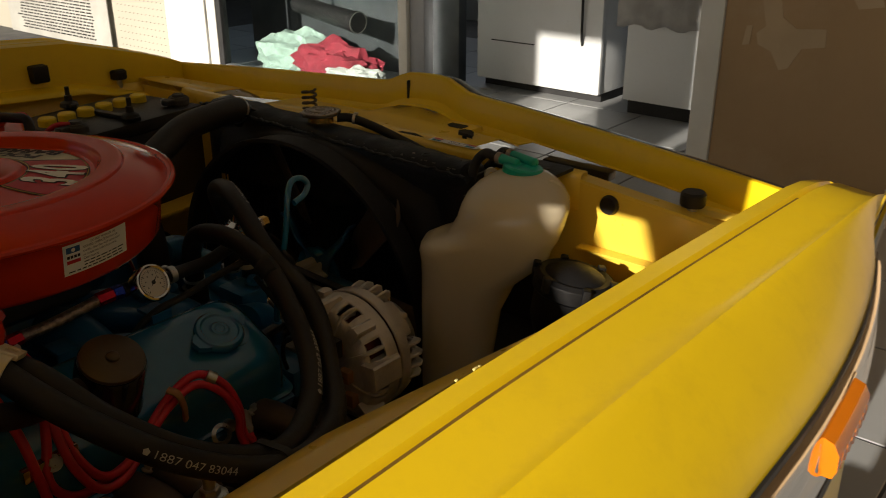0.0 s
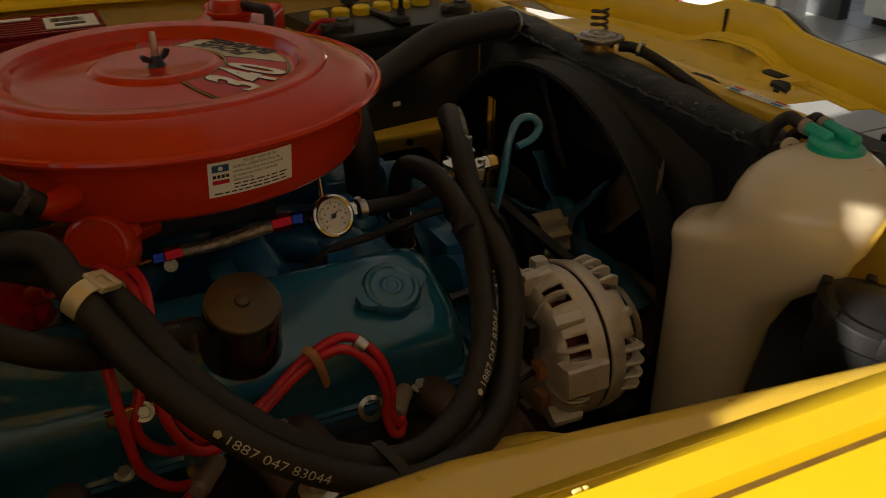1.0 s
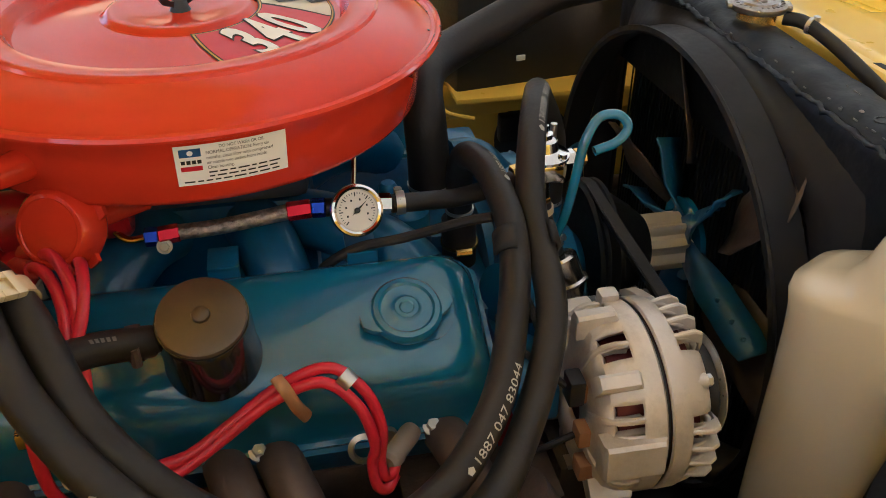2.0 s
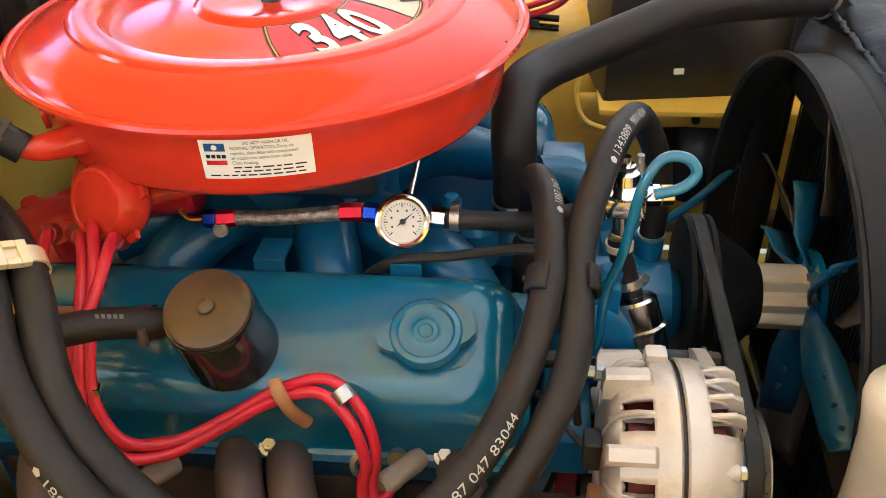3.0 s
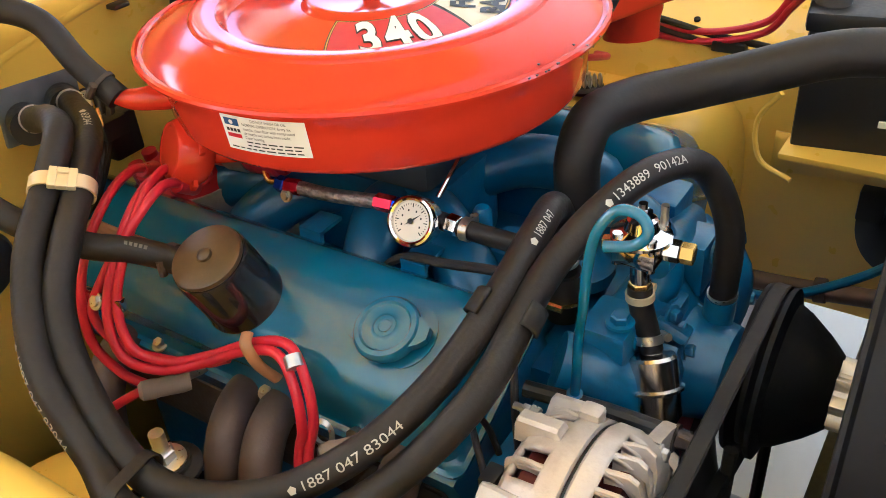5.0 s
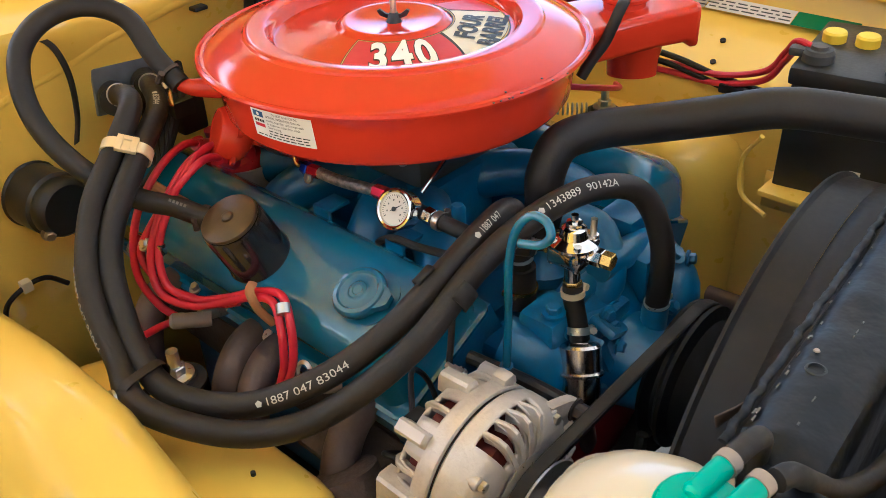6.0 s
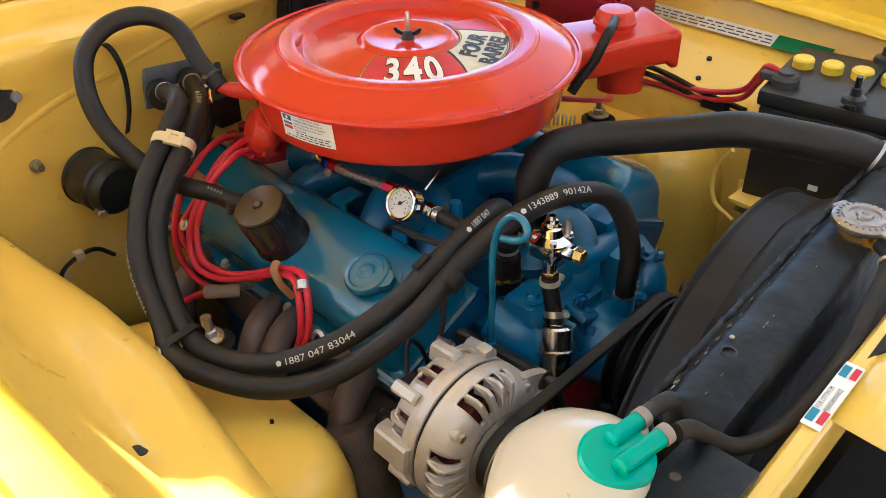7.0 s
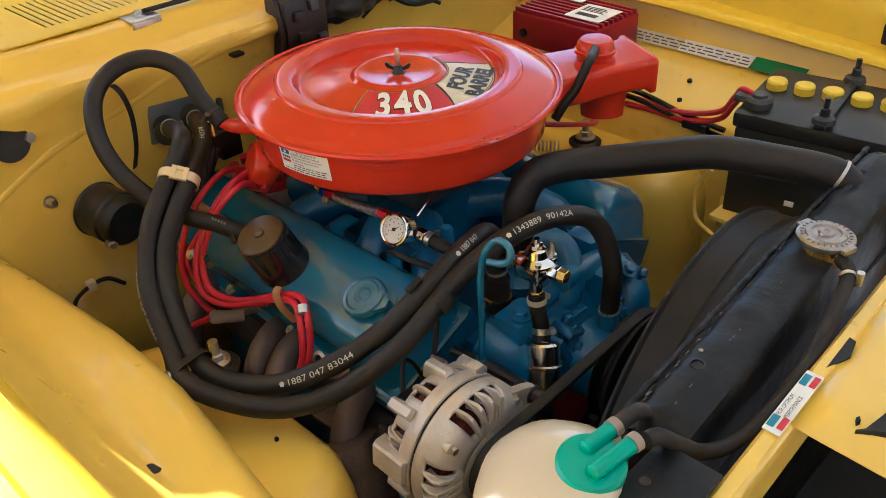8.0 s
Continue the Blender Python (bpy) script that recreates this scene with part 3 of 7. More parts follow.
part("pressed_bead", tube(B(), [(fire_x(y, z + 0.007) - 0.0105, y, z + 0.007) for y, z in ((-0.46, 0.812), (-0.41, 0.836), (-0.365, 0.858), (-0.303, 0.882), (-0.231, 0.899), (-0.18, 0.915), (-0.141, 0.923), (-0.098, 0.935), (-0.03, 0.941), (0.05, 0.942))], 0.0130, seg=24), YEL_IN, car, "pressed ridge along the firewall", smooth=60)
# cowl top with its slots cut through
cow = B()
ys = [-0.75, -0.27]
n_slots = 52
for i in range(n_slots):
    ys += [-0.262 + i * 0.0102, -0.262 + i * 0.0102 + 0.0046]
ys += [0.29, 0.75]
xs = [-0.80, -0.525, -0.388, -0.352]
for a, (y0, y1) in enumerate(zip(ys, ys[1:])):
    slot = a >= 2 and a % 2 == 0 and a < 2 + 2 * n_slots
    for b, (x0, x1) in enumerate(zip(xs, xs[1:])):
        if slot and b == 1:
            continue
        box(cow, (x0, y0, 0.984), (x1, y1, 0.9885))
bmesh.ops.remove_doubles(cow, verts=cow.verts, dist=1e-5)
part("cowl_grille", cow, YEL, car, "yellow cowl top with ventilation slots", smooth=20)
# dark sheet under the slots paints in the shade below the cowl
part("cowl_slot_shade", box(B(), (-0.80, -0.75, 0.945), (-0.375, 0.75, 0.952)), DARK, car)
# unseen windscreen, roof stub and raised bonnet close the car and shape the sun patch
ws_m = Matrix.Translation((-0.80, 0, 1.0)) @ Matrix.Rotation(radians(35), 4, "Y")
part("windscreen", rings(B(), [[ws_m @ V((x, y, z)) for x, y, z in ((-1.25, w1, -0.003), (0.05, w0, -0.003), (0.05, w0, 0.003), (-1.25, w1, 0.003))] for w0, w1 in ((-0.61, -0.475), (0.70, 0.655))]), BLACK_PL, car, "unseen dark windscreen sheet, cut to shape the sun patch")
# unseen pillar, placed to edge the sun patch on the support wall
part("windscreen_pillar", tube(B(), [(-0.76, -0.650, 0.98), (-1.30, -0.632, 1.355), (-1.86, -0.607, 1.745)], 0.034, seg=14, n=4), YEL, car)
bon = B()
BA = radians(52)
box(bon, (0.0, -0.615, -0.006), (1.22, 0.615, 0.006), 0.004, m=Matrix.Translation((-0.50, 0, 1.19)) @ Matrix.Rotation(-BA, 4, "Y"))
for y in (-0.45, -0.15, 0.15, 0.45):
    box(bon, (0.1, y - 0.03, -0.03), (1.12, y + 0.03, -0.0065), 0.006, m=Matrix.Translation((-0.50, 0, 1.19)) @ Matrix.Rotation(-BA, 4, "Y"))
part("bonnet", bon, YEL_IN, car, "raised yellow bonnet with stiffening ribs")
part("hinge", tube(B(), [(-0.40, 0.58, 0.95), (-0.36, 0.58, 1.02), (-0.43, 0.58, 1.22)], 0.008, n=4), BLACK, car)
part("hinge", tube(B(), [(-0.40, -0.59, 0.95), (-0.36, -0.59, 1.02), (-0.43, -0.59, 1.22)], 0.008, n=4), BLACK, car)
part("cabin_floor", box(B(), (-2.4, -0.8, 0.28), (-0.30, 0.8, 0.34)), DARK, car)
part("door_side", box(B(), (-2.4, -0.83, 0.34), (-0.76, -0.79, 0.95), 0.01), YEL, car)
part("door_side", box(B(), (-2.4, 0.79, 0.34), (-0.76, 0.83, 0.95), 0.01), YEL, car)

# front: crossbar, latch plate, support wall, header panel
CZ = 0.868


def bar_x(y):
    return 0.595 - 0.035 * (y + 0.29)


cbar = B()
sheet(cbar, [[V((bar_x(y) + dx, y, CZ + z)) for dx, z in ((0.0, -0.05), (0.0, -0.008), (0.002, -0.003), (0.005, 0.0), (0.015, 0.0), (0.018, -0.003), (0.019, -0.008), (0.019, -0.05))] for y in [-0.36 + 0.82 * k / 30 for k in range(31)]])
part("crossbar", cbar, YEL_IN, car, "narrow yellow radiator support bar", thick=-0.0015)


def header_z(y):
    return 0.898 - 0.045 * max(0.0, -y) - 0.030 * max(0.0, y) + 0.020 * math.exp(-((y - 0.045) / 0.07) ** 4)


def header_x(y):
    return 0.765 - 0.085 * max(0.0, -y / 0.6) ** 1.6 - 0.09 * max(0.0, y / 0.62) ** 1.8


hd, gt = [], []
for k in range(61):
    y = -0.625 + 1.25 * k / 60
    x, z = header_x(y), header_z(y)
    fl = 0.15 if -0.50 < y < -0.175 else 1.0
    hd.append([V(p) for p in ((x - 0.004 - 0.020 * fl, y, z - 0.042 - 0.008 * fl), (x - 0.004 - 0.008 * fl, y, z - 0.042 - 0.007 * fl), (x - 0.004, y, z - 0.042), (x, y, z - 0.006), (x + 0.003, y, z - 0.001), (x + 0.008, y, z), (x + 0.012, y, z - 0.001), (x + 0.014, y, z - 0.012))])
    gt.append([V(p) for p in ((x + 0.0125, y, z - 0.005), (x + 0.022, y, z - 0.003), (x + 0.04, y, z - 0.008), (x + 0.055, y, z - 0.022), (x + 0.06, y, z - 0.06))])
part("header_panel", sheet(B(), hd), YEL, car, "yellow front header panel with an upright rear lip", thick=-0.0015, smooth=28)
part("grille_trim", sheet(B(), gt), GLOSS, car, "glossy black grille surround", thick=-0.0015)
# platform pieces between crossbar and header, with openings left free
for y0, y1, sag in ((-0.625, -0.50, 0.022), (-0.172, 0.26, 0.0), (0.40, 0.62, 0.0)):
    n = 8
    part("latch_plate", sheet(B(), [[V((x, y, zz)) for x, zz in ((bar_x(y) + 0.012, CZ - 0.001 - sag), (bar_x(y) + 0.04, CZ - 0.003 - sag), ((bar_x(y) + header_x(y)) / 2 + 0.01, CZ - 0.006 - sag), (header_x(y) - 0.022, header_z(y) - 0.0505))] for y in [y0 + (y1 - y0) * k / n for k in range(n + 1)]]), YEL_IN, car, "yellow latch platform", thick=-0.0015)
# dark patches painted as the shade in the platform's torn hole and cut notch
for nm, pts in (("torn_hole_shade", ((0.646, -0.147), (0.651, -0.141), (0.6535, -0.127), (0.656, -0.113), (0.664, -0.108), (0.672, -0.112), (0.674, -0.124), (0.668, -0.133), (0.657, -0.139))), ("notch_shade", ((0.600, -0.094), (0.6055, -0.079), (0.609, -0.068), (0.6045, -0.046), (0.598, -0.044))), ("torn_hole_shade", ((0.641, -0.134), (0.6425, -0.131), (0.645, -0.135), (0.6435, -0.139)))):
    part(nm, rings(B(), [[V((x, y, CZ - 0.0072)) for x, y in pts], [V((x, y, CZ + 0.0004)) for x, y in pts]]), DARK, car)
part("latch_pad", box(B(), (0.680, -0.100, 0.8480), (0.735, -0.036, 0.8585), 0.004), YEL_IN, car, "raised pad round the latch slot")
# dark block on the pad paints the slot's inner shade
part("latch_slot_shade", box(B(), (0.698, -0.085, 0.8575), (0.718, -0.052, 0.8595), 0.002), DARK, car)
# dark members added to cover bright floor in the shaded bottom of the bay
part("crossmember", box(B(), (0.31, -0.30, 0.35), (0.50, 0.02, 0.41), 0.012), BLACK, car, "black front crossmember added to hide the bright floor")
part("chassis_rail", box(B(), (-0.28, -0.40, 0.36), (0.60, -0.30, 0.47), 0.01), BLACK, car, "dark chassis rail added to hide the floor below the bay")
# support walls beside the radiator
def support_z(y):
    return CZ - 0.008 - 0.10 * max(0.0, -0.35 - y)


part("support_wall", rings(B(), [[V((x, y, z)) for x, z in ((0.598, 0.42), (0.602, 0.42), (0.602, support_z(y) - 0.003), (0.598, support_z(y) - 0.003))] for y in (-0.60, -0.52, -0.44, -0.36, -0.30)]), YEL_IN, car, "yellow radiator support wall")
part("header_bracket", box(B(), (0.700, -0.345, 0.826), (0.722, -0.235, 0.840), 0.003), BLACK, car, "black bracket under the header")
part("support_wall", box(B(), (0.575, 0.27, 0.42), (0.579, 0.60, CZ - 0.012), 0.0015), YEL_IN, car)
part("support_top", rings(B(), [[V((x, y, z + support_z(y))) for x, z in ((0.5975, -0.0025), (0.622, -0.0030), (0.626, -0.006), (0.627, -0.004), (0.623, 0.0005), (0.5985, 0.001))] for y in (-0.62, -0.54, -0.46, -0.40, -0.35, -0.30)]), YEL_IN, car)
part("support_ledge", box(B(), (0.578, -0.60, 0.772), (0.597, -0.37, 0.776), 0.0015), YEL_IN, car)
# dark sheets added low in the bay, painting shade over the bright floor
part("opening_shade_sheet", box(B(), (0.552, -0.60, 0.50), (0.795, 0.60, 0.51)), DARK, car)
part("lower_shade_sheet", box(B(), (-0.34, -0.31, 0.40), (0.12, -0.06, 0.405)), BLACK, car)
part("underbay_shade_sheet", box(B(), (0.40, -0.6, 0.30), (0.82, 0.6, 0.31)), DARK, car, "dark sheet added as the shade before the radiator")
part("nose_shade_sheet", box(B(), (0.80, -0.6, 0.30), (0.81, 0.6, 0.70)), DARK, car)
for wx, wy in ((0.05, -0.71), (0.05, 0.71), (-2.2, -0.71), (-2.2, 0.71)):
    wh = part("wheel", lathe(B(), (wx, wy - 0.07, 0.235), (0, 1, 0), [(0.05, 0), (0.14, 0.01), (0.15, 0.03), (0.15, 0.11), (0.14, 0.13), (0.05, 0.14)], 32), STEEL, car)
    part("tyre", lathe(B(), (wx, wy - 0.08, 0.235), (0, 1, 0), [(0.15, 0.01), (0.19, 0.0), (0.225, 0.01), (0.235, 0.03), (0.235, 0.13), (0.225, 0.15), (0.19, 0.16), (0.15, 0.15)], 40, caps=(False, False)), RUBBER, wh)
# rubber parts and lamp on the nose
stop = thing("bonnet_bumper", (0.622, -0.503, 0.84), "black rubber bonnet stop on a steel stud", "rubber stop")
part("rubber", lathe(B(), (0.622, -0.503, 0.851), (0, 0, 1), [(0.014, 0), (0.0155, 0.003), (0.0155, 0.015), (0.013, 0.018), (0, 0.018)], 24), RUBBER, stop)
part("stud", cyl(B(), (0.622, -0.503, 0.836), (0.622, -0.503, 0.852), 0.006), STEEL, stop)
plug = solo("blanking_plug", lathe(B(), (0.598, -0.405, 0.836), (-1, 0, 0), [(0.013, 0), (0.013, 0.003), (0.011, 0.007), (0.004, 0.0075), (0, 0.006)], 24), RUBBER, "round black rubber blanking plug in the yellow panel", "plug")
# bright moulding under the wing's edge, with the marker lamp let into it
def wing_line(side, yz, x0=-0.75, x1=0.66, n=28):
    rows = []
    for k in range(n + 1):
        x = x0 + (x1 - x0) * k / n
        fall = 0.058 * max(0.0, x) ** 1.25
        rows.append([V((x, side * ((y + 0.008) * (1 - 0.012 * max(0.0, x)) + tuck(x, y)), z - 0.013 - fall)) for y, z in yz])
    return rows


for s in (1, -1):
    part("edge_gap", sheet(B(), wing_line(s, [(-0.7795, 0.8815), (-0.7815, 0.880), (-0.7815, 0.8735), (-0.7795, 0.872)])), INK, car, "black line under the wing's edge")
    part("chrome_moulding", sheet(B(), wing_line(s, [(-0.7800, 0.8725), (-0.7850, 0.8705), (-0.7875, 0.864), (-0.7890, 0.850), (-0.7885, 0.836), (-0.7905, 0.832), (-0.7925, 0.818), (-0.7910, 0.806), (-0.786, 0.799), (-0.780, 0.798)])), CHROME, car, "bright chrome side moulding", smooth=50)
    part("rubber_line", sheet(B(), wing_line(s, [(-0.780, 0.797), (-0.7895, 0.795), (-0.790, 0.783), (-0.780, 0.781)])), RUBBER, car)
lampt = thing("marker_lamp", (0.31, -0.78, 0.81), "amber side marker lamp let into the chrome moulding", "lamp")
part("lens", rings(B(), [[V((x + 0.5 * (0.828 - z) * 0.1, y + tuck(x, y), z)) for y, z in ((-0.768, 0.836), (-0.778, 0.8375), (-0.786, 0.8345), (-0.7905, 0.826), (-0.791, 0.812), (-0.788, 0.804), (-0.768, 0.803))] for x in (0.256, 0.262, 0.29, 0.32, 0.352, 0.358)]), AMBER, lampt)
for k in range(7):
    part("lens_rib", box(B(), (0.268 + 0.013 * k, -0.7912 + tuck(0.27 + 0.013 * k, -0.78), 0.808), (0.2705 + 0.013 * k, -0.786 + tuck(0.27 + 0.013 * k, -0.78), 0.822), 0.0006), AMBER, lampt)
part("bezel", rings(B(), [[V((x, y + tuck(x, y), z)) for y, z in ((-0.766, 0.839), (-0.776, 0.839), (-0.778, 0.835), (-0.780, 0.803), (-0.777, 0.797), (-0.766, 0.797))] for x in (0.249, 0.27, 0.30, 0.33, 0.365)]), CHROME, lampt)
nose_line = [p + V((0.052, 0.0, -0.012)) for p in fender(1)[-1][12:22]]
part("nose_trim", tube(B(), nose_line, 0.005, seg=10, n=4), CHROME, car, "bright chrome trim round the wing's nose")
# brown strip painted as the shade in the wing's seam, and paint knocked off its inner edge
for s_ in (1, -1):
    up = 0.033 if s_ < 0 else 0.0
    part("groove_shade_line", sheet(B(), [[V((x, s_ * y * (1 - 0.012 * max(0.0, x)), 0.9318 + up - 0.058 * max(0.0, x) ** 1.25 - (0.2 * max(0.0, x - 0.45) if s_ < 0 else 0.0))) for y in (-0.6392, -0.6428)] for x in [-0.74 + 1.32 * k / 28 for k in range(29)]]), GROOVE_SHADE, car, "pressed seam along the wing, its shade painted brown")
random.seed(31)
for k in range(4):
    x = random.uniform(0.02, 0.2)
    ln = random.choice((0.002, 0.004, 0.006, 0.010, 0.016))
    part("paint_chip", box(B(), (x, 0.0, -0.0006), (x + ln, random.uniform(0.0008, 0.0018), 0.0006), 0.0003, m=Matrix.Translation((0, -0.6178 + 0.0073 * max(0.0, x), 0.9347 - 0.058 * max(0.0, x) ** 1.25))), PRIMER, car)
# dark discs painted as the shade in the panels' holes
for c, d, r in (((0.204, -0.502, 0.7885), (0, 0.35, 0.94), 0.0072), ((0.14, 0.4565, 0.7862), (0, -0.33, 0.94), 0.004), ((0.13, 0.50, 0.8012), (0, -0.33, 0.94), 0.004), ((0.06, -0.452, 0.7815), (0, 0.15, 0.98), 0.0022), ((0.17, -0.36, 0.6937), (0, 0, 1), 0.0022)):
    d = V(d).normalized()
    part("drilled_hole_shade", cyl(B(), V(c) - d * 0.0005, V(c) + d * 0.0028, r, seg=20), DARK, car)
# dark disc on the firewall stands for the shade inside an open hole
cyl_h = B()
lathe(cyl_h, (-0.2735, -0.386, 0.906), (1, 0.03, 0.05), [(0.0235, 0), (0.0235, 0.006), (0, 0.0062)], 32)
part("heater_hole_shade", cyl_h, DARK, car, "dark disc painted as the shade in a round firewall hole")


# ---------- engine ----------
eng = thing("engine", (0, 0, 0.45), "blue painted V8 engine with cast heads and intake manifold", "engine")
TILT_VC = radians(25)


def vc_point(side, base, u, v, w):
    """From a valve cover's own axes (along, inward, out) to the car's."""
    y = base[1] + v * math.cos(TILT_VC) - w * math.sin(TILT_VC)
    z = base[2] + v * math.sin(TILT_VC) + w * math.cos(TILT_VC)
    return V((base[0] + u, y * side, z))


def valve_cover(side, base, length):
    """Pressed cover: flange, flared skirt and soft shouldered top, rounded at the ends."""
    def ring(hu, hv, w, r, n=7):
        out = []
        for cu, cv, a0 in ((hu - r, hv - r, 0), (-hu + r, hv - r, 90), (-hu + r, -hv + r, 180), (hu - r, -hv + r, 270)):
            for k in range(n):
                a = radians(a0 + 90 * k / (n - 1))
                out.append(vc_point(side, base, cu + r * math.cos(a), cv + r * math.sin(a), w))
        return out
    h = length / 2
    rows = [ring(h, 0.070, -0.068, 0.012), ring(h, 0.070, -0.0645, 0.012), ring(h - 0.004, 0.066, -0.064, 0.012), ring(h - 0.007, 0.063, -0.060, 0.016), ring(h - 0.012, 0.060, -0.030, 0.022), ring(h - 0.015, 0.057, -0.018, 0.026), ring(h - 0.021, 0.050, -0.008, 0.028), ring(h - 0.03, 0.041, -0.002, 0.028), ring(h - 0.042, 0.030, 0.0, 0.024)]
    bm = rings(B(), rows)
    # raised pad along the front of the top
    return bm


VC_BASE = (-0.035, -0.196, 0.770)
VC_FAR = (-0.005, -0.196, 0.772)
VC_LEN = 0.50
nvc = thing("valve_cover", (-0.035, -0.2, 0.70), "glossy blue valve cover with breather and oil cap", "valve cover", "valve covers")
part("cover", valve_cover(1, VC_BASE, VC_LEN), BLUE_VC, nvc)
for u in (-0.2, -0.07, 0.06, 0.19, 0.235):
    part("cover_bolt", bolt(B(), vc_point(1, VC_BASE, u, -0.0665 if u < 0.2 else -0.03, -0.064), (0, -math.sin(TILT_VC), math.cos(TILT_VC)), 0.0055, 0.006), STEEL, nvc)
part("pressed_pad", rings(B(), [[vc_point(1, VC_BASE, 0.192 + 0.020 * math.cos(a) * (1 if abs(math.cos(a)) < 0.5 else 1.0), 0.026 * math.sin(a), w) for a in [2 * math.pi * k / 24 for k in range(24)]] for w in (-0.004, 0.0012)], True, (False, True)), BLUE_VC, nvc)
fvc = thing("valve_cover", (-0.005, 0.2, 0.70), "glossy blue valve cover beneath the radiator hose", "valve cover", "valve covers")
part("cover", valve_cover(-1, VC_FAR, VC_LEN), BLUE_VC, fvc)

NV = V((0, -math.sin(TILT_VC), math.cos(TILT_VC)))
# oil cap
ocp = vc_point(1, VC_BASE, 0.176, -0.003, 0.003)
oc = part("oil_cap", lathe(B(), ocp, NV, [(0.021, -0.008), (0.0225, 0), (0.0262, 0.0018), (0.0268, 0.005), (0.0262, 0.0078), (0.0240, 0.0100), (0.0205, 0.0106), (0.0188, 0.0088), (0.0120, 0.0084), (0.0095, 0.0094), (0.0085, 0.0105), (0.0055, 0.0108), (0.0045, 0.0100), (0, 0.0100)], 44), BLUE_VC, nvc, "blue painted oil filler cap with two lugs")
for sgn in (-1, 1):
    dvec = V((0.97 * sgn, 0, 0)) + NV.cross(V((1, 0, 0))) * 0.18 * sgn
    sv = dvec.cross(NV)
    bm = B()
    rings(bm, [[ocp + NV * h + dvec * (0.022 + rr) + sv * ss for rr, ss in ((0, 0.013), (0.007, 0.010), (0.0125, 0.005), (0.0125, -0.005), (0.007, -0.010), (0, -0.013))] for h in (0.002, 0.0085)])
    part("lug", bm, BLUE_VC, oc)
# breather
bq = V((0.003, -0.2105, 0.7625))
br = part("breather", lathe(B(), bq, NV, [(0.0335, 0), (0.0335, 0.002), (0.0318, 0.005), (0.0312, 0.054), (0.0300, 0.0585)], 40), GLOSS, nvc, "round black breather")
part("lid", lathe(B(), bq + NV * 0.058, NV, [(0.0285, 0), (0.0292, 0.0015), (0.0286, 0.0042), (0.0265, 0.0052), (0.0062, 0.0056), (0.0056, 0.0078), (0.0040, 0.0090), (0.0, 0.0093)], 40), BROWN_CAP, br, "bronzed domed lid")
part("spout", cyl(B(), bq + NV * 0.042 + V((-0.026, -0.002, 0)), bq + NV * 0.044 + V((-0.052, -0.006, -0.002)), 0.0095, seg=18), BLACK, br)
part("hose_clamp", clip_ring(B(), bq + NV * 0.044 + V((-0.044, -0.005, -0.001)), (-1, -0.1, 0), 0.0108, 0.009), RUST, br)

# heads, block, intake
for s in (-1, 1):
    bm = B()
    base = VC_BASE if s < 0 else VC_FAR
    rows = []
    for u in (-0.25, 0.245):
        rows.append([vc_point(-s, base, u, v, w) for v, w in ((0.072, -0.069), (0.072, -0.15), (-0.05, -0.15), (-0.074, -0.12), (-0.074, -0.069))])
    part("cylinder_head", rings(bm, rows), BLUE, eng)
part("block", box(B(), (-0.26, -0.17, 0.36), (0.20, 0.17, 0.66), 0.02), BLUE, eng)
part("valley", box(B(), (-0.24, -0.12, 0.62), (0.19, 0.12, 0.70), 0.015), BLUE, eng)
part("intake_plenum", box(B(), (-0.09, -0.055, 0.70), (0.09, 0.055, 0.795), 0.016), BLUE, eng, "cast blue intake plenum")
for s in (-1, 1):
    for x0, x1 in ((-0.06, -0.19), (-0.03, -0.085), (0.03, 0.055), (0.06, 0.165)):
        part("intake_runner", tube(B(), [(x0, 0.03 * s, 0.765), ((x0 + x1) / 2, 0.075 * s, 0.772), (x1, 0.115 * s, 0.745), (x1, 0.14 * s, 0.70)], 0.026, seg=16, n=6), BLUE, eng)
    for x in (-0.21, -0.14, -0.06, 0.005, 0.08, 0.105, 0.17, 0.195):
        part("cast_boss", lathe(B(), (x, 0.125 * s, 0.722), (0, 0.35 * s, 0.94), [(0.014, 0), (0.0145, 0.012), (0.011, 0.016), (0, 0.017)], 16), BLUE, eng)
# blue brackets beside the manifold
for x in (0.012, 0.118):
    bm = B()
    box(bm, (x - 0.012, -0.135, 0.735), (x + 0.012, -0.131, 0.785), 0.001)
    box(bm, (x - 0.012, -0.135, 0.782), (x + 0.012, -0.105, 0.786), 0.001)
    part("coil_bracket", bm, BLUE, eng)
# blue upright stub with rounded top
part("stub_pipe", lathe(B(), (0.148, -0.075, 0.76), (0, 0, 1), [(0.008, 0), (0.008, 0.048), (0.0055, 0.052), (0, 0.052)], 18), BLUE, eng)
part("stub_pipe", lathe(B(), (0.165, -0.06, 0.745), (0, 0, 1), [(0.022, 0), (0.02, 0.03), (0.014, 0.036), (0, 0.036)], 20), BLUE, eng)
# carburettor
carb = thing("carburettor", (0, 0, 0.80), "dull grey four-barrel carburettor under the air cleaner", "carburettor")
part("body", box(B(), (-0.08, -0.06, 0.796), (0.085, 0.06, 0.85), 0.01), RUNG, carb)
part("throat", cyl(B(), (0, 0, 0.85), (0, 0, 0.872), 0.065, seg=32), RUNG, carb)
for x, y in ((-0.03, -0.066), (0.02, -0.066), (0.045, -0.07), (0.065, -0.064), (0.09, -0.02), (0.09, 0.03)):
    lk = part("linkage", cyl(B(), (x, y, 0.825), (x * 1.1, y * 1.18, 0.86), 0.005, seg=10), STEEL, carb)
    part("linkage_nut", bolt(B(), (x * 1.1, y * 1.15, 0.852), (0, -0.4, 0.8), 0.005, 0.005), STEEL, lk)
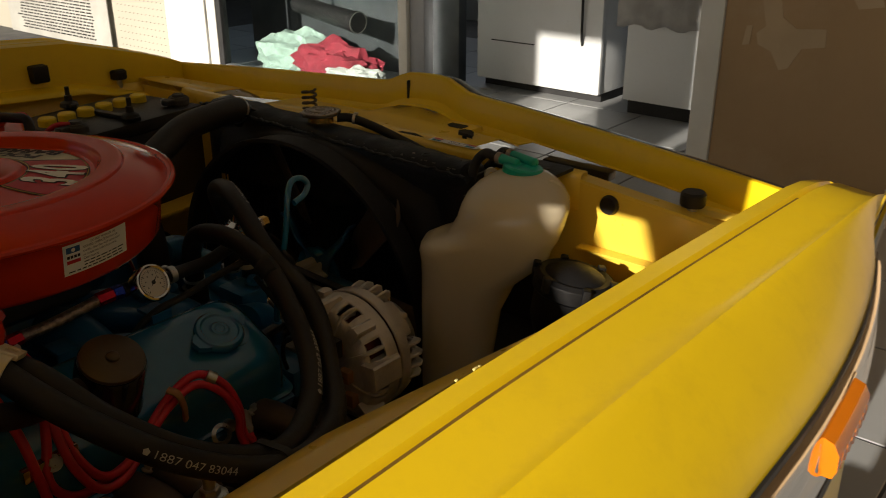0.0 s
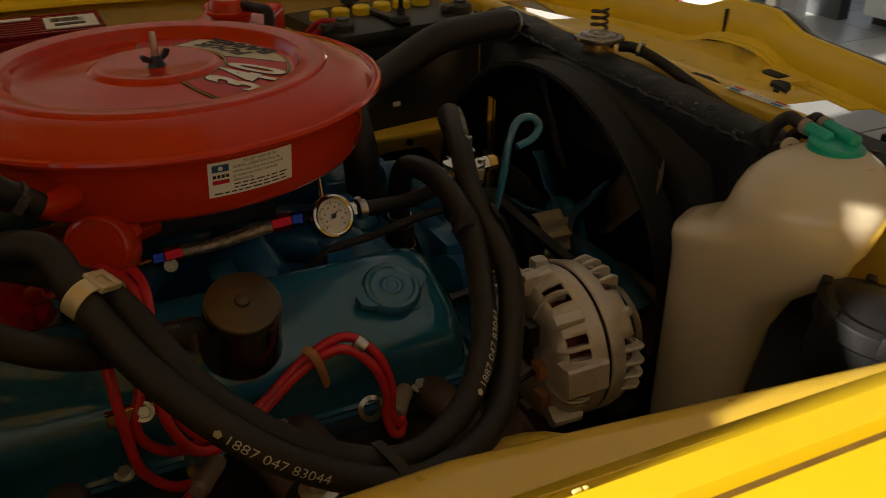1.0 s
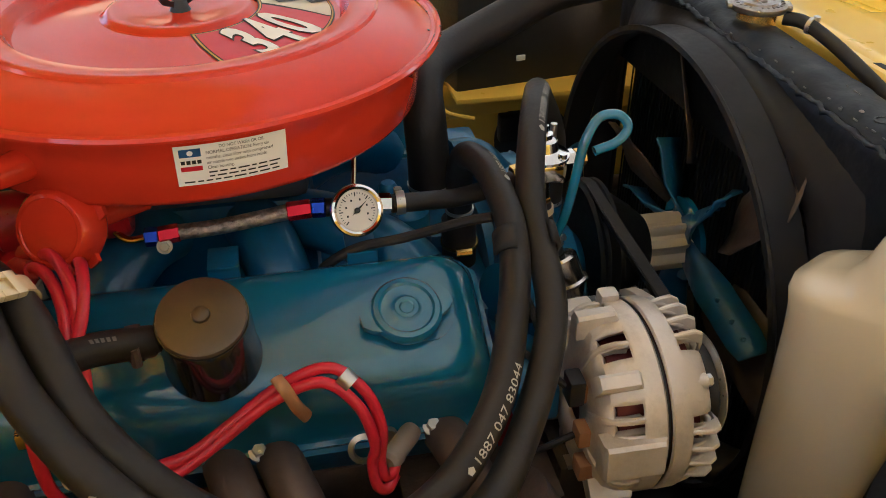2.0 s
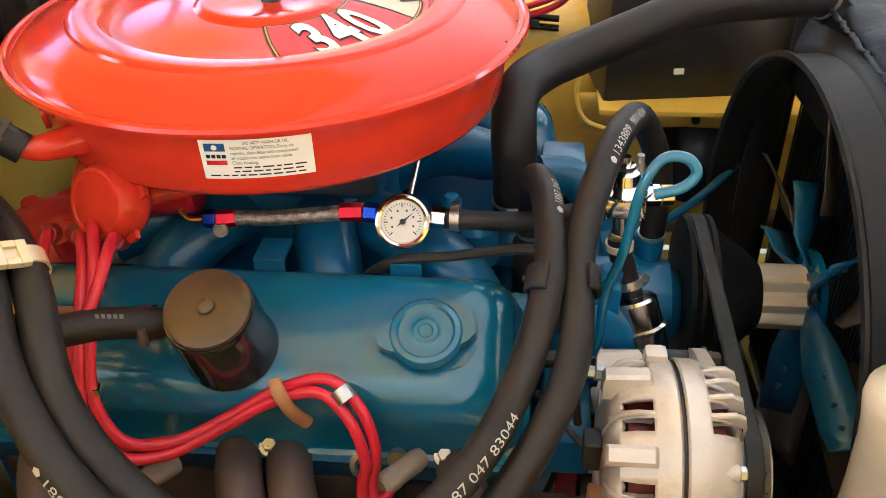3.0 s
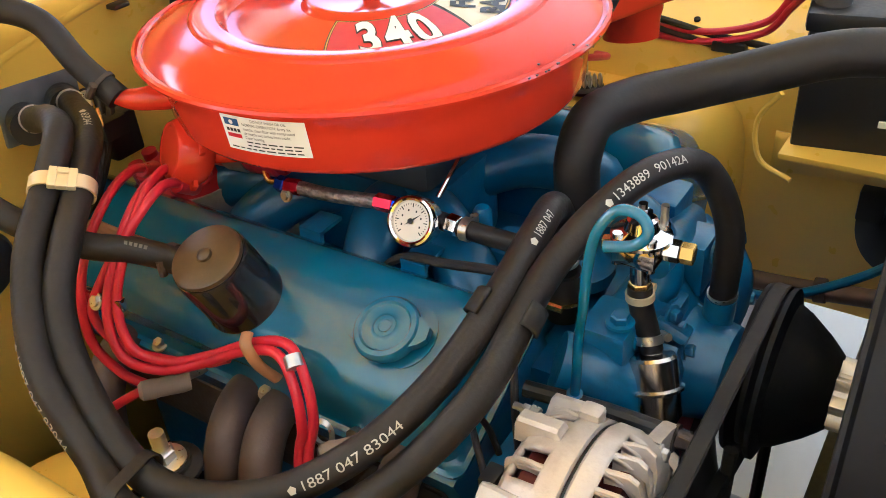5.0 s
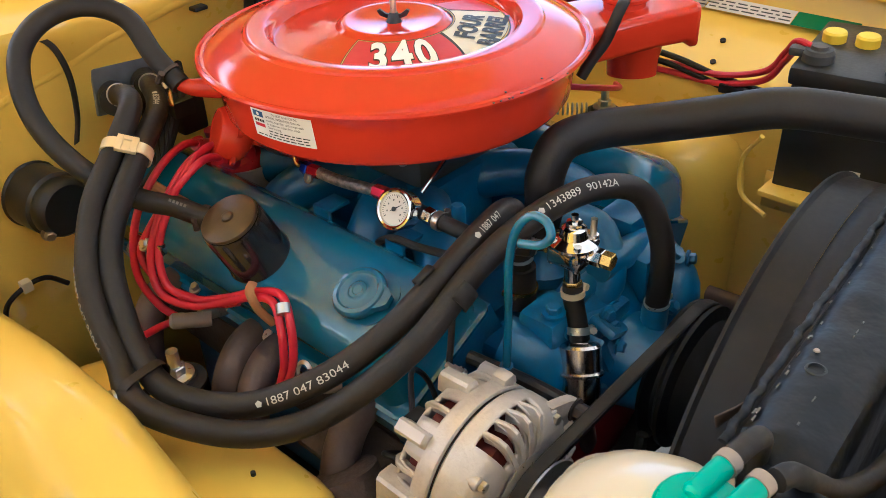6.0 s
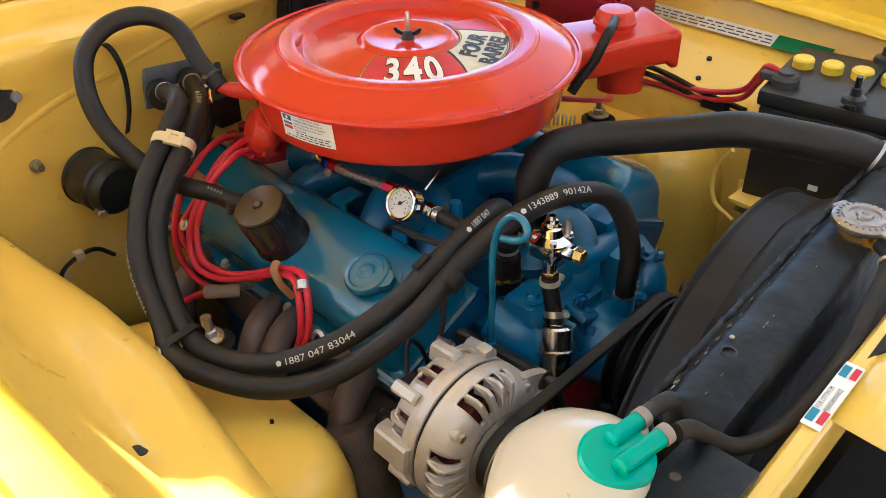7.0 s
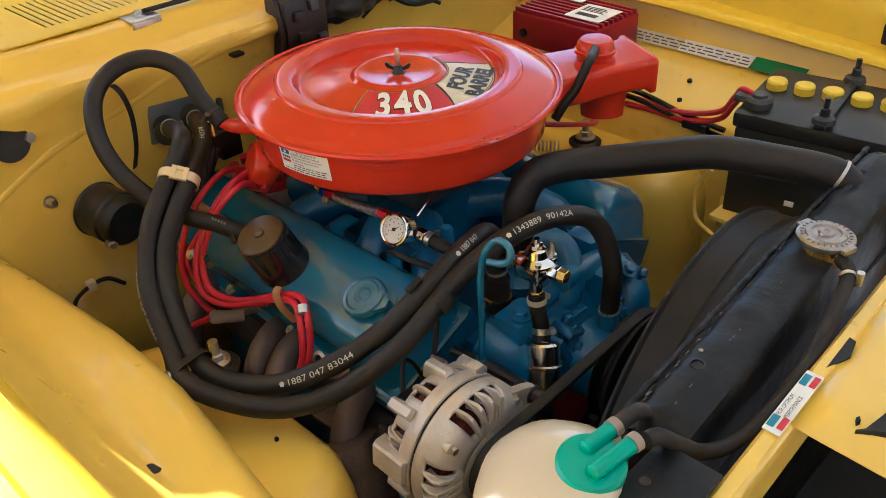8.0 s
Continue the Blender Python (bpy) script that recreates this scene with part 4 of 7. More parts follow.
part("throttle_rod", cyl(B(), (0.118, -0.092, 0.822), (0.128, -0.042, 0.868), 0.0022, seg=10), CHROME, carb)
bm = B()
for k in range(16):
    lathe(bm, (0.10 + 0.004 * k, 0.075 + 0.003 * k, 0.845), (0.8, 0.6, 0), [(0.006, 0), (0.0072, 0.001), (0.006, 0.002)], 12)
part("return_spring", bm, STEEL, carb)

# front of the engine: timing cover, water pump housing, outlets
part("timing_cover", box(B(), (0.20, -0.115, 0.42), (0.245, 0.115, 0.70), 0.012), BLUE, eng)
pump = B()
lathe(pump, (0.24, 0.0, 0.655), (1, 0, 0), [(0.085, 0), (0.085, 0.03), (0.07, 0.045), (0.05, 0.06), (0.042, 0.1), (0.03, 0.11), (0.0, 0.11)], 36)
part("water_pump", pump, BLUE, eng, "blue cast water pump body")
for pts, r in (([(0.25, -0.02, 0.70), (0.275, 0.0, 0.735), (0.25, 0.02, 0.775), (0.215, 0.01, 0.785)], 0.017), ([(0.27, -0.06, 0.62), (0.285, -0.085, 0.66), (0.27, -0.1, 0.70), (0.235, -0.115, 0.715)], 0.026), ([(0.27, 0.05, 0.62), (0.30, 0.07, 0.65), (0.30, 0.095, 0.69), (0.26, 0.11, 0.71)], 0.026), ([(0.285, 0.02, 0.655), (0.315, 0.022, 0.67), (0.32, 0.016, 0.70), (0.321, 0.015, 0.722)], 0.013)):
    part("water_passage", tube(B(), pts, r, seg=18, n=6), BLUE, eng)
for a, b, r in (((0.27, -0.10, 0.705), (0.27, 0.08, 0.60), 0.006), ((0.262, -0.08, 0.735), (0.262, 0.05, 0.735), 0.012), ((0.29, -0.03, 0.70), (0.30, -0.05, 0.60), 0.008), ((0.30, 0.0, 0.69), (0.325, -0.03, 0.66), 0.007)):
    part("casting_rib", cyl(B(), a, b, r, seg=12), BLUE, eng)
for lo, hi in (((0.245, -0.105, 0.70), (0.285, -0.055, 0.748)), ((0.25, -0.05, 0.70), (0.298, 0.01, 0.722)), ((0.255, 0.03, 0.70), (0.30, 0.075, 0.752)), ((0.29, -0.035, 0.655), (0.318, 0.012, 0.668)), ((0.30, -0.01, 0.665), (0.313, 0.004, 0.70)), ((0.22, 0.06, 0.735), (0.262, 0.11, 0.768)), ((0.29, 0.055, 0.62), (0.312, 0.09, 0.655))):
    part("casting_block", box(B(), lo, hi, 0.006), BLUE, eng)
for at, d in (((0.286, -0.075, 0.73), (1, 0, 0)), ((0.299, -0.03, 0.712), (1, 0, 0)), ((0.302, 0.05, 0.74), (1, 0, 0)), ((0.3, 0.065, 0.70), (1, 0, 0)), ((0.32, -0.01, 0.662), (1, -0.3, 0.3)), ((0.247, -0.105, 0.66), (1, 0, 0)), ((0.247, 0.105, 0.66), (1, 0, 0)), ((0.30, 0.085, 0.735), (0.6, 0, 0.8)), ((0.275, -0.09, 0.752), (0, 0, 1))):
    part("housing_bolt", bolt(B(), at, d, 0.0075, 0.008), BLUE, eng)
# angular castings before the pump
for quad, dx in (([(0.288, -0.01, 0.708), (0.288, 0.06, 0.659), (0.305, 0.0, 0.637), (0.305, -0.058, 0.679)], 0.014), ([(0.312, -0.011, 0.671), (0.312, 0.076, 0.612), (0.312, 0.053, 0.603), (0.312, -0.025, 0.654)], 0.012)):
    part("casting_strap", rings(B(), [[V(p) - V((dx * 2, 0, 0)) for p in quad], [V(p) - V((0.003, 0, 0)) for p in quad], [V(p).lerp(sum((V(q) for q in quad), V((0, 0, 0))) / 4, 0.1) for p in quad]]), BLUE, eng)
for at in [(0.3, 0.028, 0.676), (0.322, 0.038, 0.647), (0.296, -0.032, 0.725), (0.29, -0.009, 0.715)]:
    part("housing_bolt", bolt(B(), V(at), (1, -0.2, 0.2), 0.0065, 0.007), BLUE, eng)
part("water_passage", tube(B(), [(0.27, -0.013, 0.757), (0.272, 0.026, 0.753), (0.262, 0.103, 0.732)], 0.015, seg=18, n=6), BLUE, eng)
def casting(at, size, rot, bev=0.004):
    m = Matrix.Translation(at) @ Matrix.Rotation(radians(rot[2]), 4, "Z") @ Matrix.Rotation(radians(rot[1]), 4, "Y") @ Matrix.Rotation(radians(rot[0]), 4, "X")
    hx, hy, hz = [v / 2 for v in size]
    return box(B(), (-hx, -hy, -hz), (hx, hy, hz), bev, m=m)


for at, size, rot in (((0.288, -0.038, 0.668), (0.05, 0.012, 0.11), (28, 0, 0)), ((0.292, 0.012, 0.640), (0.055, 0.010, 0.12), (40, 0, 0)), ((0.282, -0.078, 0.690), (0.045, 0.055, 0.014), (-18, 14, 0)),
                      ((0.294, -0.012, 0.702), (0.030, 0.085, 0.010), (-30, 20, 0)), ((0.300, 0.050, 0.672), (0.028, 0.070, 0.012), (-38, 24, 0)), ((0.262, -0.112, 0.660), (0.050, 0.010, 0.085), (0, 0, 12)),
                      ((0.300, -0.066, 0.648), (0.026, 0.050, 0.030), (-24, 0, 0)), ((0.306, 0.020, 0.622), (0.030, 0.055, 0.024), (-35, 8, 0)), ((0.272, 0.095, 0.700), (0.055, 0.012, 0.070), (10, 0, -14)), ((0.318, 0.062, 0.640), (0.012, 0.016, 0.075), (32, 0, 0))):
    part("cast_web", casting(at, size, rot), BLUE, eng)
for at, d in (((0.309, -0.028, 0.690), (1, 0, 0.3)), ((0.312, -0.075, 0.660), (1, -0.2, 0.2)), ((0.322, 0.016, 0.640), (1, 0, 0.3)), ((0.315, 0.06, 0.690), (0.8, 0, 0.6)), ((0.29, -0.10, 0.700), (0.3, -0.3, 0.9)), ((0.325, 0.088, 0.672), (1, 0.1, 0.1)), ((0.306, 0.105, 0.722), (1, 0.3, 0.2))):
    part("housing_bolt", bolt(B(), at, d, 0.006, 0.008), BLUE, eng)
part("alternator_bracket", box(B(), (0.225, -0.215, 0.655), (0.262, -0.11, 0.69), 0.006), BLUE, eng)
part("alternator_foot", box(B(), (0.255, -0.245, 0.56), (0.312, -0.180, 0.63), 0.006), RUST, eng)
part("mounting_plate", box(B(), (0.305, -0.10, 0.55), (0.311, 0.02, 0.632), 0.002), RED_BOX, eng, "red painted steel bracket")
part("lower_front", box(B(), (0.20, -0.11, 0.30), (0.30, 0.11, 0.56), 0.02), RED_BOX, eng, "red painted lower front of the engine")
# thermostat housing under the radiator hose
part("thermostat_housing", lathe(B(), (0.197, 0.0, 0.715), (0, 0, 1), [(0.034, 0), (0.034, 0.012), (0.025, 0.018), (0.0185, 0.03), (0.0185, 0.05)], 28), BLUE, eng)

# dipstick with loop
ds = thing("dipstick", (0.265, -0.145, 0.70), "blue painted dipstick with a looped end", "dipstick")
DS = [(0.258, -0.14, 0.66), (0.265, -0.145, 0.732), (0.267, -0.146, 0.775), (0.274, -0.155, 0.812), (0.278, -0.159, 0.846), (0.283, -0.158, 0.875), (0.294, -0.154, 0.892), (0.309, -0.154, 0.893), (0.316, -0.157, 0.884), (0.308, -0.159, 0.874), (0.290, -0.161, 0.869)]
part("rod", tube(B(), DS, 0.0038, seg=12, n=8), BLUE_VC, ds)
part("tube", tube(B(), [(0.25, -0.14, 0.60), (0.258, -0.14, 0.66), (0.264, -0.1445, 0.72)], 0.0062, seg=14, n=4), BLUE, ds)

# exhaust manifold tubes and plug boots
exh = thing("exhaust_manifold", (0.05, -0.29, 0.55), "heat-dulled dark exhaust tubes beneath the valve cover", "exhaust")
for x in (-0.150, 0.0, 0.0385, 0.165):
    part("primary_tube", tube(B(), [(x - 0.004, -0.195, 0.655), (x - 0.002, -0.222, 0.672), (x + 0.006, -0.252, 0.6725), (x + 0.016, -0.277, 0.658), (x + 0.021, -0.290, 0.625), (x + 0.022, -0.295, 0.56), (x + 0.020, -0.292, 0.46), (x + 0.015, -0.285, 0.36)], 0.0172, seg=20, n=6), HEADER, exh)
part("flange", box(B(), (-0.2, -0.222, 0.585), (0.19, -0.212, 0.645), 0.004), RUST, exh)
part("heat_shield", box(B(), (0.125, -0.285, 0.640), (0.245, -0.225, 0.648), 0.003), RUST, exh)
part("collector", cyl(B(), (0.20, -0.29, 0.66), (0.31, -0.31, 0.47), 0.03, seg=20), RUST, exh)
for p in ((0.118, -0.256, 0.690), (-0.056, -0.278, 0.694)):
    sp = thing("spark_plug", p, "spark plug with a grey boot under the valve cover", "spark plug", "spark plugs")
    part("boot", lathe(B(), V(p) + V((-0.004, -0.012, 0.002)), (0.55, 0.80, -0.12), [(0.0055, 0), (0.0082, 0.003), (0.0088, 0.012), (0.0080, 0.016), (0.0084, 0.036), (0.0075, 0.042)], 20), CERAMIC, sp)
    part("insulator", cyl(B(), V(p) + V((0.002, 0.02, -0.006)), V(p) + V((0.004, 0.06, -0.017)), 0.007, seg=16), STEEL, sp)
part("eyelet", lathe(B(), (0.10, -0.245, 0.688), (0, -0.9, 0.4), [(0.010, 0), (0.012, 0.002), (0.008, 0.004), (0.007, 0.001)], 18, caps=(False, False)), STEEL, exh)

# ---------- air cleaner ----------
ac = thing("air_cleaner", (0, 0, 0.868), "orange enamelled round air cleaner with decals", "air cleaner")
LID = [(0.2005, -0.0085), (0.2035, -0.0076), (0.2046, -0.0052), (0.2036, -0.0026), (0.2008, -0.0016), (0.1990, -0.0034), (0.1962, -0.0038), (0.1942, -0.0020), (0.188, 0.0018), (0.172, 0.0082), (0.158, 0.0118), (0.1548, 0.0125), (0.1530, 0.0146), (0.1508, 0.0156), (0.1480, 0.0158), (0.1370, 0.0150), (0.1320, 0.0140), (0.1300, 0.0122), (0.1280, 0.0085), (0.1262, 0.0050), (0.1240, 0.0030), (0.1200, 0.0022), (0.1120, 0.0024), (0.085, 0.0058), (0.070, 0.0080), (0.0605, 0.0092), (0.0580, 0.0108), (0.0560, 0.0128), (0.0535, 0.0138), (0.049, 0.0138), (0.036, 0.0120), (0.018, 0.0102), (0.0, 0.0096)]
part("lid", lathe(B(), (0, 0, 0.932), (0, 0, 1), LID, 112, caps=(False, False)), ORANGE, ac, "orange pressed lid with a dished centre", smooth=24)


def lid_z(r):
    for (r1, h1), (r0, h0) in zip(LID, LID[1:]):
        if r0 <= r <= r1 and r1 > r0:
            return 0.932 + h0 + (h1 - h0) * (r - r0) / (r1 - r0)
    return 0.932


PAN = [(0.10, 0.868), (0.174, 0.868), (0.1805, 0.870), (0.1835, 0.8745), (0.1865, 0.90), (0.1892, 0.9175), (0.1935, 0.9208), (0.199, 0.9222), (0.2005, 0.9235)]
part("pan", lathe(B(), (0, 0, 0), (0, 0, 1), PAN, 112, caps=(False, False)), ORANGE, ac, smooth=50)
part("base", cyl(B(), (0, 0, 0.8685), (0, 0, 0.873), 0.11, seg=40), ORANGE, ac)
part("stud", lathe(B(), (0, 0, 0.940), (0, 0, 1), [(0.0032, 0), (0.0034, 0.027), (0.0026, 0.033), (0, 0.033)], 14), STEEL, ac)
wn_ = B()
lathe(wn_, (0, 0, 0.9415), (0, 0, 1), [(0.0085, 0), (0.007, 0.003), (0.0055, 0.008), (0.0045, 0.010)], 16)
for s in (-1, 1):
    rings(wn_, [[V((0.004 * s + dx * s, dy, 0.9445 + dz)) for dx, dz in ((0, 0), (0.010, 0.004), (0.013, 0.009), (0.010, 0.0105), (0.004, 0.006), (0, 0.005))] for dy in (-0.0018, 0.0018)])
for v in wn_.verts:
    v.co = Matrix.Rotation(radians(35), 4, "Z") @ v.co
part("wing_nut", wn_, BLACK, ac, "black wing nut")
random.seed(31)
chp = B()
for k in range(13):
    a = radians(random.uniform(-22, 24))
    r = random.choice((0.2042, 0.2036, 0.1945))
    z = 0.932 + {0.2042: -0.0040, 0.2036: -0.0027, 0.1945: -0.0021}[r]
    c = V((r * math.cos(a), r * math.sin(a), z))
    t = V((-math.sin(a), math.cos(a), 0)) * random.uniform(0.0012, 0.0035)
    box(chp, c - V((0.0009, 0.0009, 0.0004)), c + V((0.0009, 0.0009, 0.0006)), m=Matrix.Translation(t))
tagged(part("paint_chip", chp, RUST, ac), kind="stuff")


def lid_at(r, a, lift):
    return V((r * math.cos(a), r * math.sin(a), lid_z(r) + lift))


def sector(bm, r0, r1, a0, a1, lift, inset=0.0, na=24, nr=12):
    """A decal block on the lid; a0 and a1 are its edges' angles at the inner and the outer radius."""
    g = []
    for j in range(nr + 1):
        r = r0 + inset + (r1 - r0 - 2 * inset) * j / nr
        q = (r - 0.062) / 0.056
        e0, e1 = [radians(a[0] + (a[1] - a[0]) * q) for a in (a0, a1)]
        e0, e1 = e0 + inset / r, e1 - inset / r
        g.append([bm.verts.new(lid_at(r, e0 + (e1 - e0) * i / na, lift)) for i in range(na + 1)])
    for j in range(nr):
        for i in range(na):
            bm.faces.new((g[j][i], g[j][i + 1], g[j + 1][i + 1], g[j + 1][i]))
    return bm


# pie-slice decal: red block with the number, white block with the words
E0, E1, E2, E3 = (-81.0, -72.0), (3.0, -9.0), (70.0, 61.0), (96.0, 90.0)
part("decal_border", sector(B(), 0.0600, 0.1200, E0, E3, 0.0006), INK, ac, "black decal edge")
part("decal_gold", sector(B(), 0.0600, 0.1200, E0, E3, 0.0009, 0.0012), INK_GOLD, ac)
part("decal_line", sector(B(), 0.0600, 0.1200, E0, E3, 0.0012, 0.0024), INK, ac)
part("decal_red", sector(B(), 0.0600, 0.1200, E0, E1, 0.0015, 0.0032), INK_R, ac, "red decal block")
part("decal_white", sector(B(), 0.0600, 0.1200, (1.0, -11.0), E2, 0.0015, 0.0032), CREAM, ac, "cream decal block")
part("decal_red", sector(B(), 0.0600, 0.1200, (68.0, 59.0), E3, 0.0015, 0.0032), INK_R, ac, "red decal block")


def on_lid(a_mid, r_mid, lift, fan_out=0.0):
    a = radians(a_mid)
    er, et = V((math.cos(a), math.sin(a))), V((-math.sin(a), math.cos(a)))

    def where(x, y):
        p = er * (r_mid - y) + et * x * (1 - fan_out * y)
        r = p.length
        return V((p.x, p.y, lid_z(max(0.061, min(r, 0.1235))) + lift))
    return where


def bold_text(bm, text, size, where, bold, stretch=1.0, spacing=1.0):
    pts, faces = letters(text, size, bold, spacing)
    x0, x1 = min(p.x for p in pts), max(p.x for p in pts)
    y0, y1 = min(p.y for p in pts), max(p.y for p in pts)
    return lay(bm, [V(((p.x - (x0 + x1) / 2) * stretch, p.y - (y0 + y1) / 2, 0)) for p in pts], faces, where)


MID340 = -40.0
part("number_edge", bold_text(B(), "340", 0.072, on_lid(MID340, 0.0885, 0.0019, 4.0), 0.0042, 0.52, 1.2), INK, ac)
part("number_340", bold_text(B(), "340", 0.072, on_lid(MID340, 0.0885, 0.0024, 4.0), 0.0024, 0.52, 1.2), WHITE, ac, "white number 340")
MIDFB = 31.0
part("words_four", bold_text(B(), "FOUR", 0.027, on_lid(MIDFB, 0.079, 0.0022), 0.0014, 0.95), INK, ac)
part("words_barrel", bold_text(B(), "BARREL", 0.027, on_lid(MIDFB, 0.1035, 0.0022), 0.0014, 0.95), INK, ac)


def on_pan(a_mid, z_mid, lift=0.0006):
    def where(x, y):
        z = z_mid + y
        r = 0.1835 + (z - 0.8745) * 0.125 + lift
        a = radians(a_mid) + x / r
        return V((r * math.cos(a), r * math.sin(a), z))
    return where


LBL = -79.5
w0 = on_pan(LBL, 0.9005)
part("service_label", patch(B(), 0.072, 0.030, w0, 12, 2, -0.036, -0.015), WHITE, ac, "white service instruction label")
w1 = on_pan(LBL, 0.9005, 0.0009)
bm = patch(B(), 0.0135, 0.006, w1, 3, 1, -0.033, 0.0065)
part("label_blue", bm, INK_B, ac)
part("label_red", patch(B(), 0.0135, 0.0035, w1, 3, 1, -0.033, -0.004), INK_R, ac)
part("label_star", lay(B(), [V((-0.0263 + 0.002 * math.cos(k), 0.0095 + 0.002 * math.sin(k), 0)) for k in [i * math.pi / 4 for i in range(8)]], [tuple(range(8))], on_pan(LBL, 0.9005, 0.0012)), WHITE, ac)
bm = B()
for k in range(4):
    patch(bm, 0.0026, 0.0028, w1, 1, 1, -0.0325 + k * 0.0034, 0.0012)
lines = ["DO NOT WASH OR OIL", "NORMAL OPERATION: Every six", "months, clean filter with compressed", "air nozzle two inches from inside.", "Clean housing."]
for k, s in enumerate(lines):
    wr = on_pan(LBL, 0.9005, 0.0009)
    write(bm, s, 0.0036 if k else 0.0034, (lambda x, y, k=k, wr=wr: wr(x - (0.0165 if k else 0.008), y + 0.0122 - 0.0037 * k)), stretch=0.80)
random.seed(9)
for k in range(3):
    x = -0.016 if k < 2 else -0.032
    while x < 0.03:
        w = random.uniform(0.003, 0.008)
        patch(bm, w, 0.0011, w1, 2, 1, x, -0.0068 - 0.003 * k)
        x += w + 0.0016
part("label_print", bm, INK, ac)

# snorkel, vacuum motor, nipple
SA = radians(62)
sd, sn = V((math.cos(SA), math.sin(SA), 0)), V((-math.sin(SA), math.cos(SA), 0))
rows = []
for d, hw, zb, zt in ((0.165, 0.058, 0.876, 0.916), (0.21, 0.052, 0.877, 0.917), (0.25, 0.048, 0.878, 0.919), (0.29, 0.046, 0.880, 0.921), (0.325, 0.047, 0.881, 0.922), (0.332, 0.051, 0.876, 0.926), (0.337, 0.051, 0.876, 0.926)):
    c = sd * d
    r = 0.008
    ring = []
    for cx, cz, a0 in ((hw - r, zt - r, 0), (-hw + r, zt - r, 90), (-hw + r, zb + r, 180), (hw - r, zb + r, 270)):
        for k in range(5):
            a = radians(a0 + 90 * k / 4)
            ring.append(c + sn * (cx + r * math.cos(a)) + V((0, 0, cz + r * math.sin(a))))
    rows.append(ring)
part("snorkel", rings(B(), rows, True, (False, False)), ORANGE, ac, "orange rectangular intake snorkel", thick=-0.0012)
vm = sd * 0.270 + V((0, 0, 0.920))
part("vacuum_motor", lathe(B(), vm, (0, 0, 1), [(0.024, -0.002), (0.0245, 0.006), (0.0275, 0.008), (0.0275, 0.0115), (0.0255, 0.013), (0.0235, 0.022), (0.020, 0.0255), (0, 0.0262)], 36), ORANGE, ac, "round orange vacuum motor")
part("vacuum_hose", tube(B(), [vm + V((0.012, -0.018, 0.019)), vm + V((0.022, -0.036, 0.019)), (0.157, 0.182, 0.938), (0.155, 0.172, 0.922), (0.151, 0.164, 0.904), (0.144, 0.151, 0.886), (0.138, 0.141, 0.868)], 0.0062, seg=14), RUBBER, ac, "thin black vacuum hose")
part("hot_air_inlet", lathe(B(), sd * 0.285 + V((0, 0, 0.878)), (0.1, -0.1, -1), [(0.034, 0), (0.033, 0.012), (0.030, 0.022), (0.029, 0.04)], 32), ORANGE, ac, "round orange hot air inlet")
part("nipple", tube(B(), [(-0.148, -0.115, 0.893), (-0.132, -0.105, 0.8955), (-0.112, -0.096, 0.898)], lambda t: 0.0105 + 0.004 * t, seg=18, n=6), ORANGE, ac)
part("hose_spout", tube(B(), [(-0.126, -0.186, 0.905), (-0.115, -0.177, 0.900), (-0.102, -0.160, 0.8975), (-0.088, -0.140, 0.896)], lambda t: 0.0068 + 0.0062 * t, seg=18, n=6), ORANGE, ac, "tapered orange hose spout")
# orange diaphragm housing under the rim
dv = thing("vacuum_diaphragm", (-0.09, -0.19, 0.85), "orange round vacuum diaphragm housing with crimped tabs", "vacuum unit")
dd_ = V((-0.40, -0.83, 0.38)).normalized()
dc = V((-0.082, -0.160, 0.850))
part("housing", lathe(B(), dc, dd_, [(0.018, -0.014), (0.025, -0.009), (0.0285, -0.002), (0.0278, 0.004), (0.0272, 0.016), (0.0245, 0.0195), (0.022, 0.0200), (0.021, 0.0192), (0.0, 0.0196)], 36), ORANGE, dv)
u, v, w = frame_of(dd_)
for k in range(5):
    a = 2 * math.pi * k / 5 + 0.5
    e = u * math.cos(a) + v * math.sin(a)
    t = w.cross(e)
    part("tab", rings(B(), [[dc + e * (0.0270 + dr) + t * s for dr, s in ((0, -0.006), (0.006, -0.004), (0.006, 0.004), (0, 0.006))] + [] for _ in (0,)] + [[dc + w * 0.004 + e * (0.0270 + dr) + t * s for dr, s in ((0, -0.006), (0.006, -0.004), (0.006, 0.004), (0, 0.006))]]), ORANGE, dv)
part("stem", cyl(B(), dc - dd_ * 0.015, dc - dd_ * 0.06 + V((0.02, 0, 0.01)), 0.008), ORANGE, dv)

# distributor with red cap
dist = thing("distributor", (-0.17, -0.10, 0.80), "red distributor cap with plug towers behind the engine", "distributor")
part("cap", lathe(B(), (-0.175, -0.105, 0.775), (0, -0.25, 1), [(0.048, -0.03), (0.048, 0.0), (0.044, 0.012), (0.030, 0.02), (0, 0.022)], 32), RED_CAP, dist)
part("body", cyl(B(), (-0.165, -0.107, 0.70), (-0.165, -0.107, 0.775), 0.04), ALU, dist)
for k in range(8):
    a = 2 * math.pi * k / 8
    c = V((-0.175 + 0.036 * math.cos(a), -0.107 + 0.036 * math.sin(a), 0.780))
    part("tower", cyl(B(), c, c + V((0, -0.004, 0.02)), 0.0075, seg=14), RED_CAP, dist)
coil = thing("ignition_coil", (-0.05, -0.09, 0.80), "red ignition coil in a chrome clamp band", "coil")
part("can", cyl(B(), (-0.15, -0.085, 0.815), (-0.055, -0.080, 0.818), 0.024, seg=28, bev=0.003), RED_CAP, coil)
part("clamp", cyl(B(), (-0.115, -0.084, 0.816), (-0.09, -0.082, 0.817), 0.0252, seg=28), STEEL, coil)


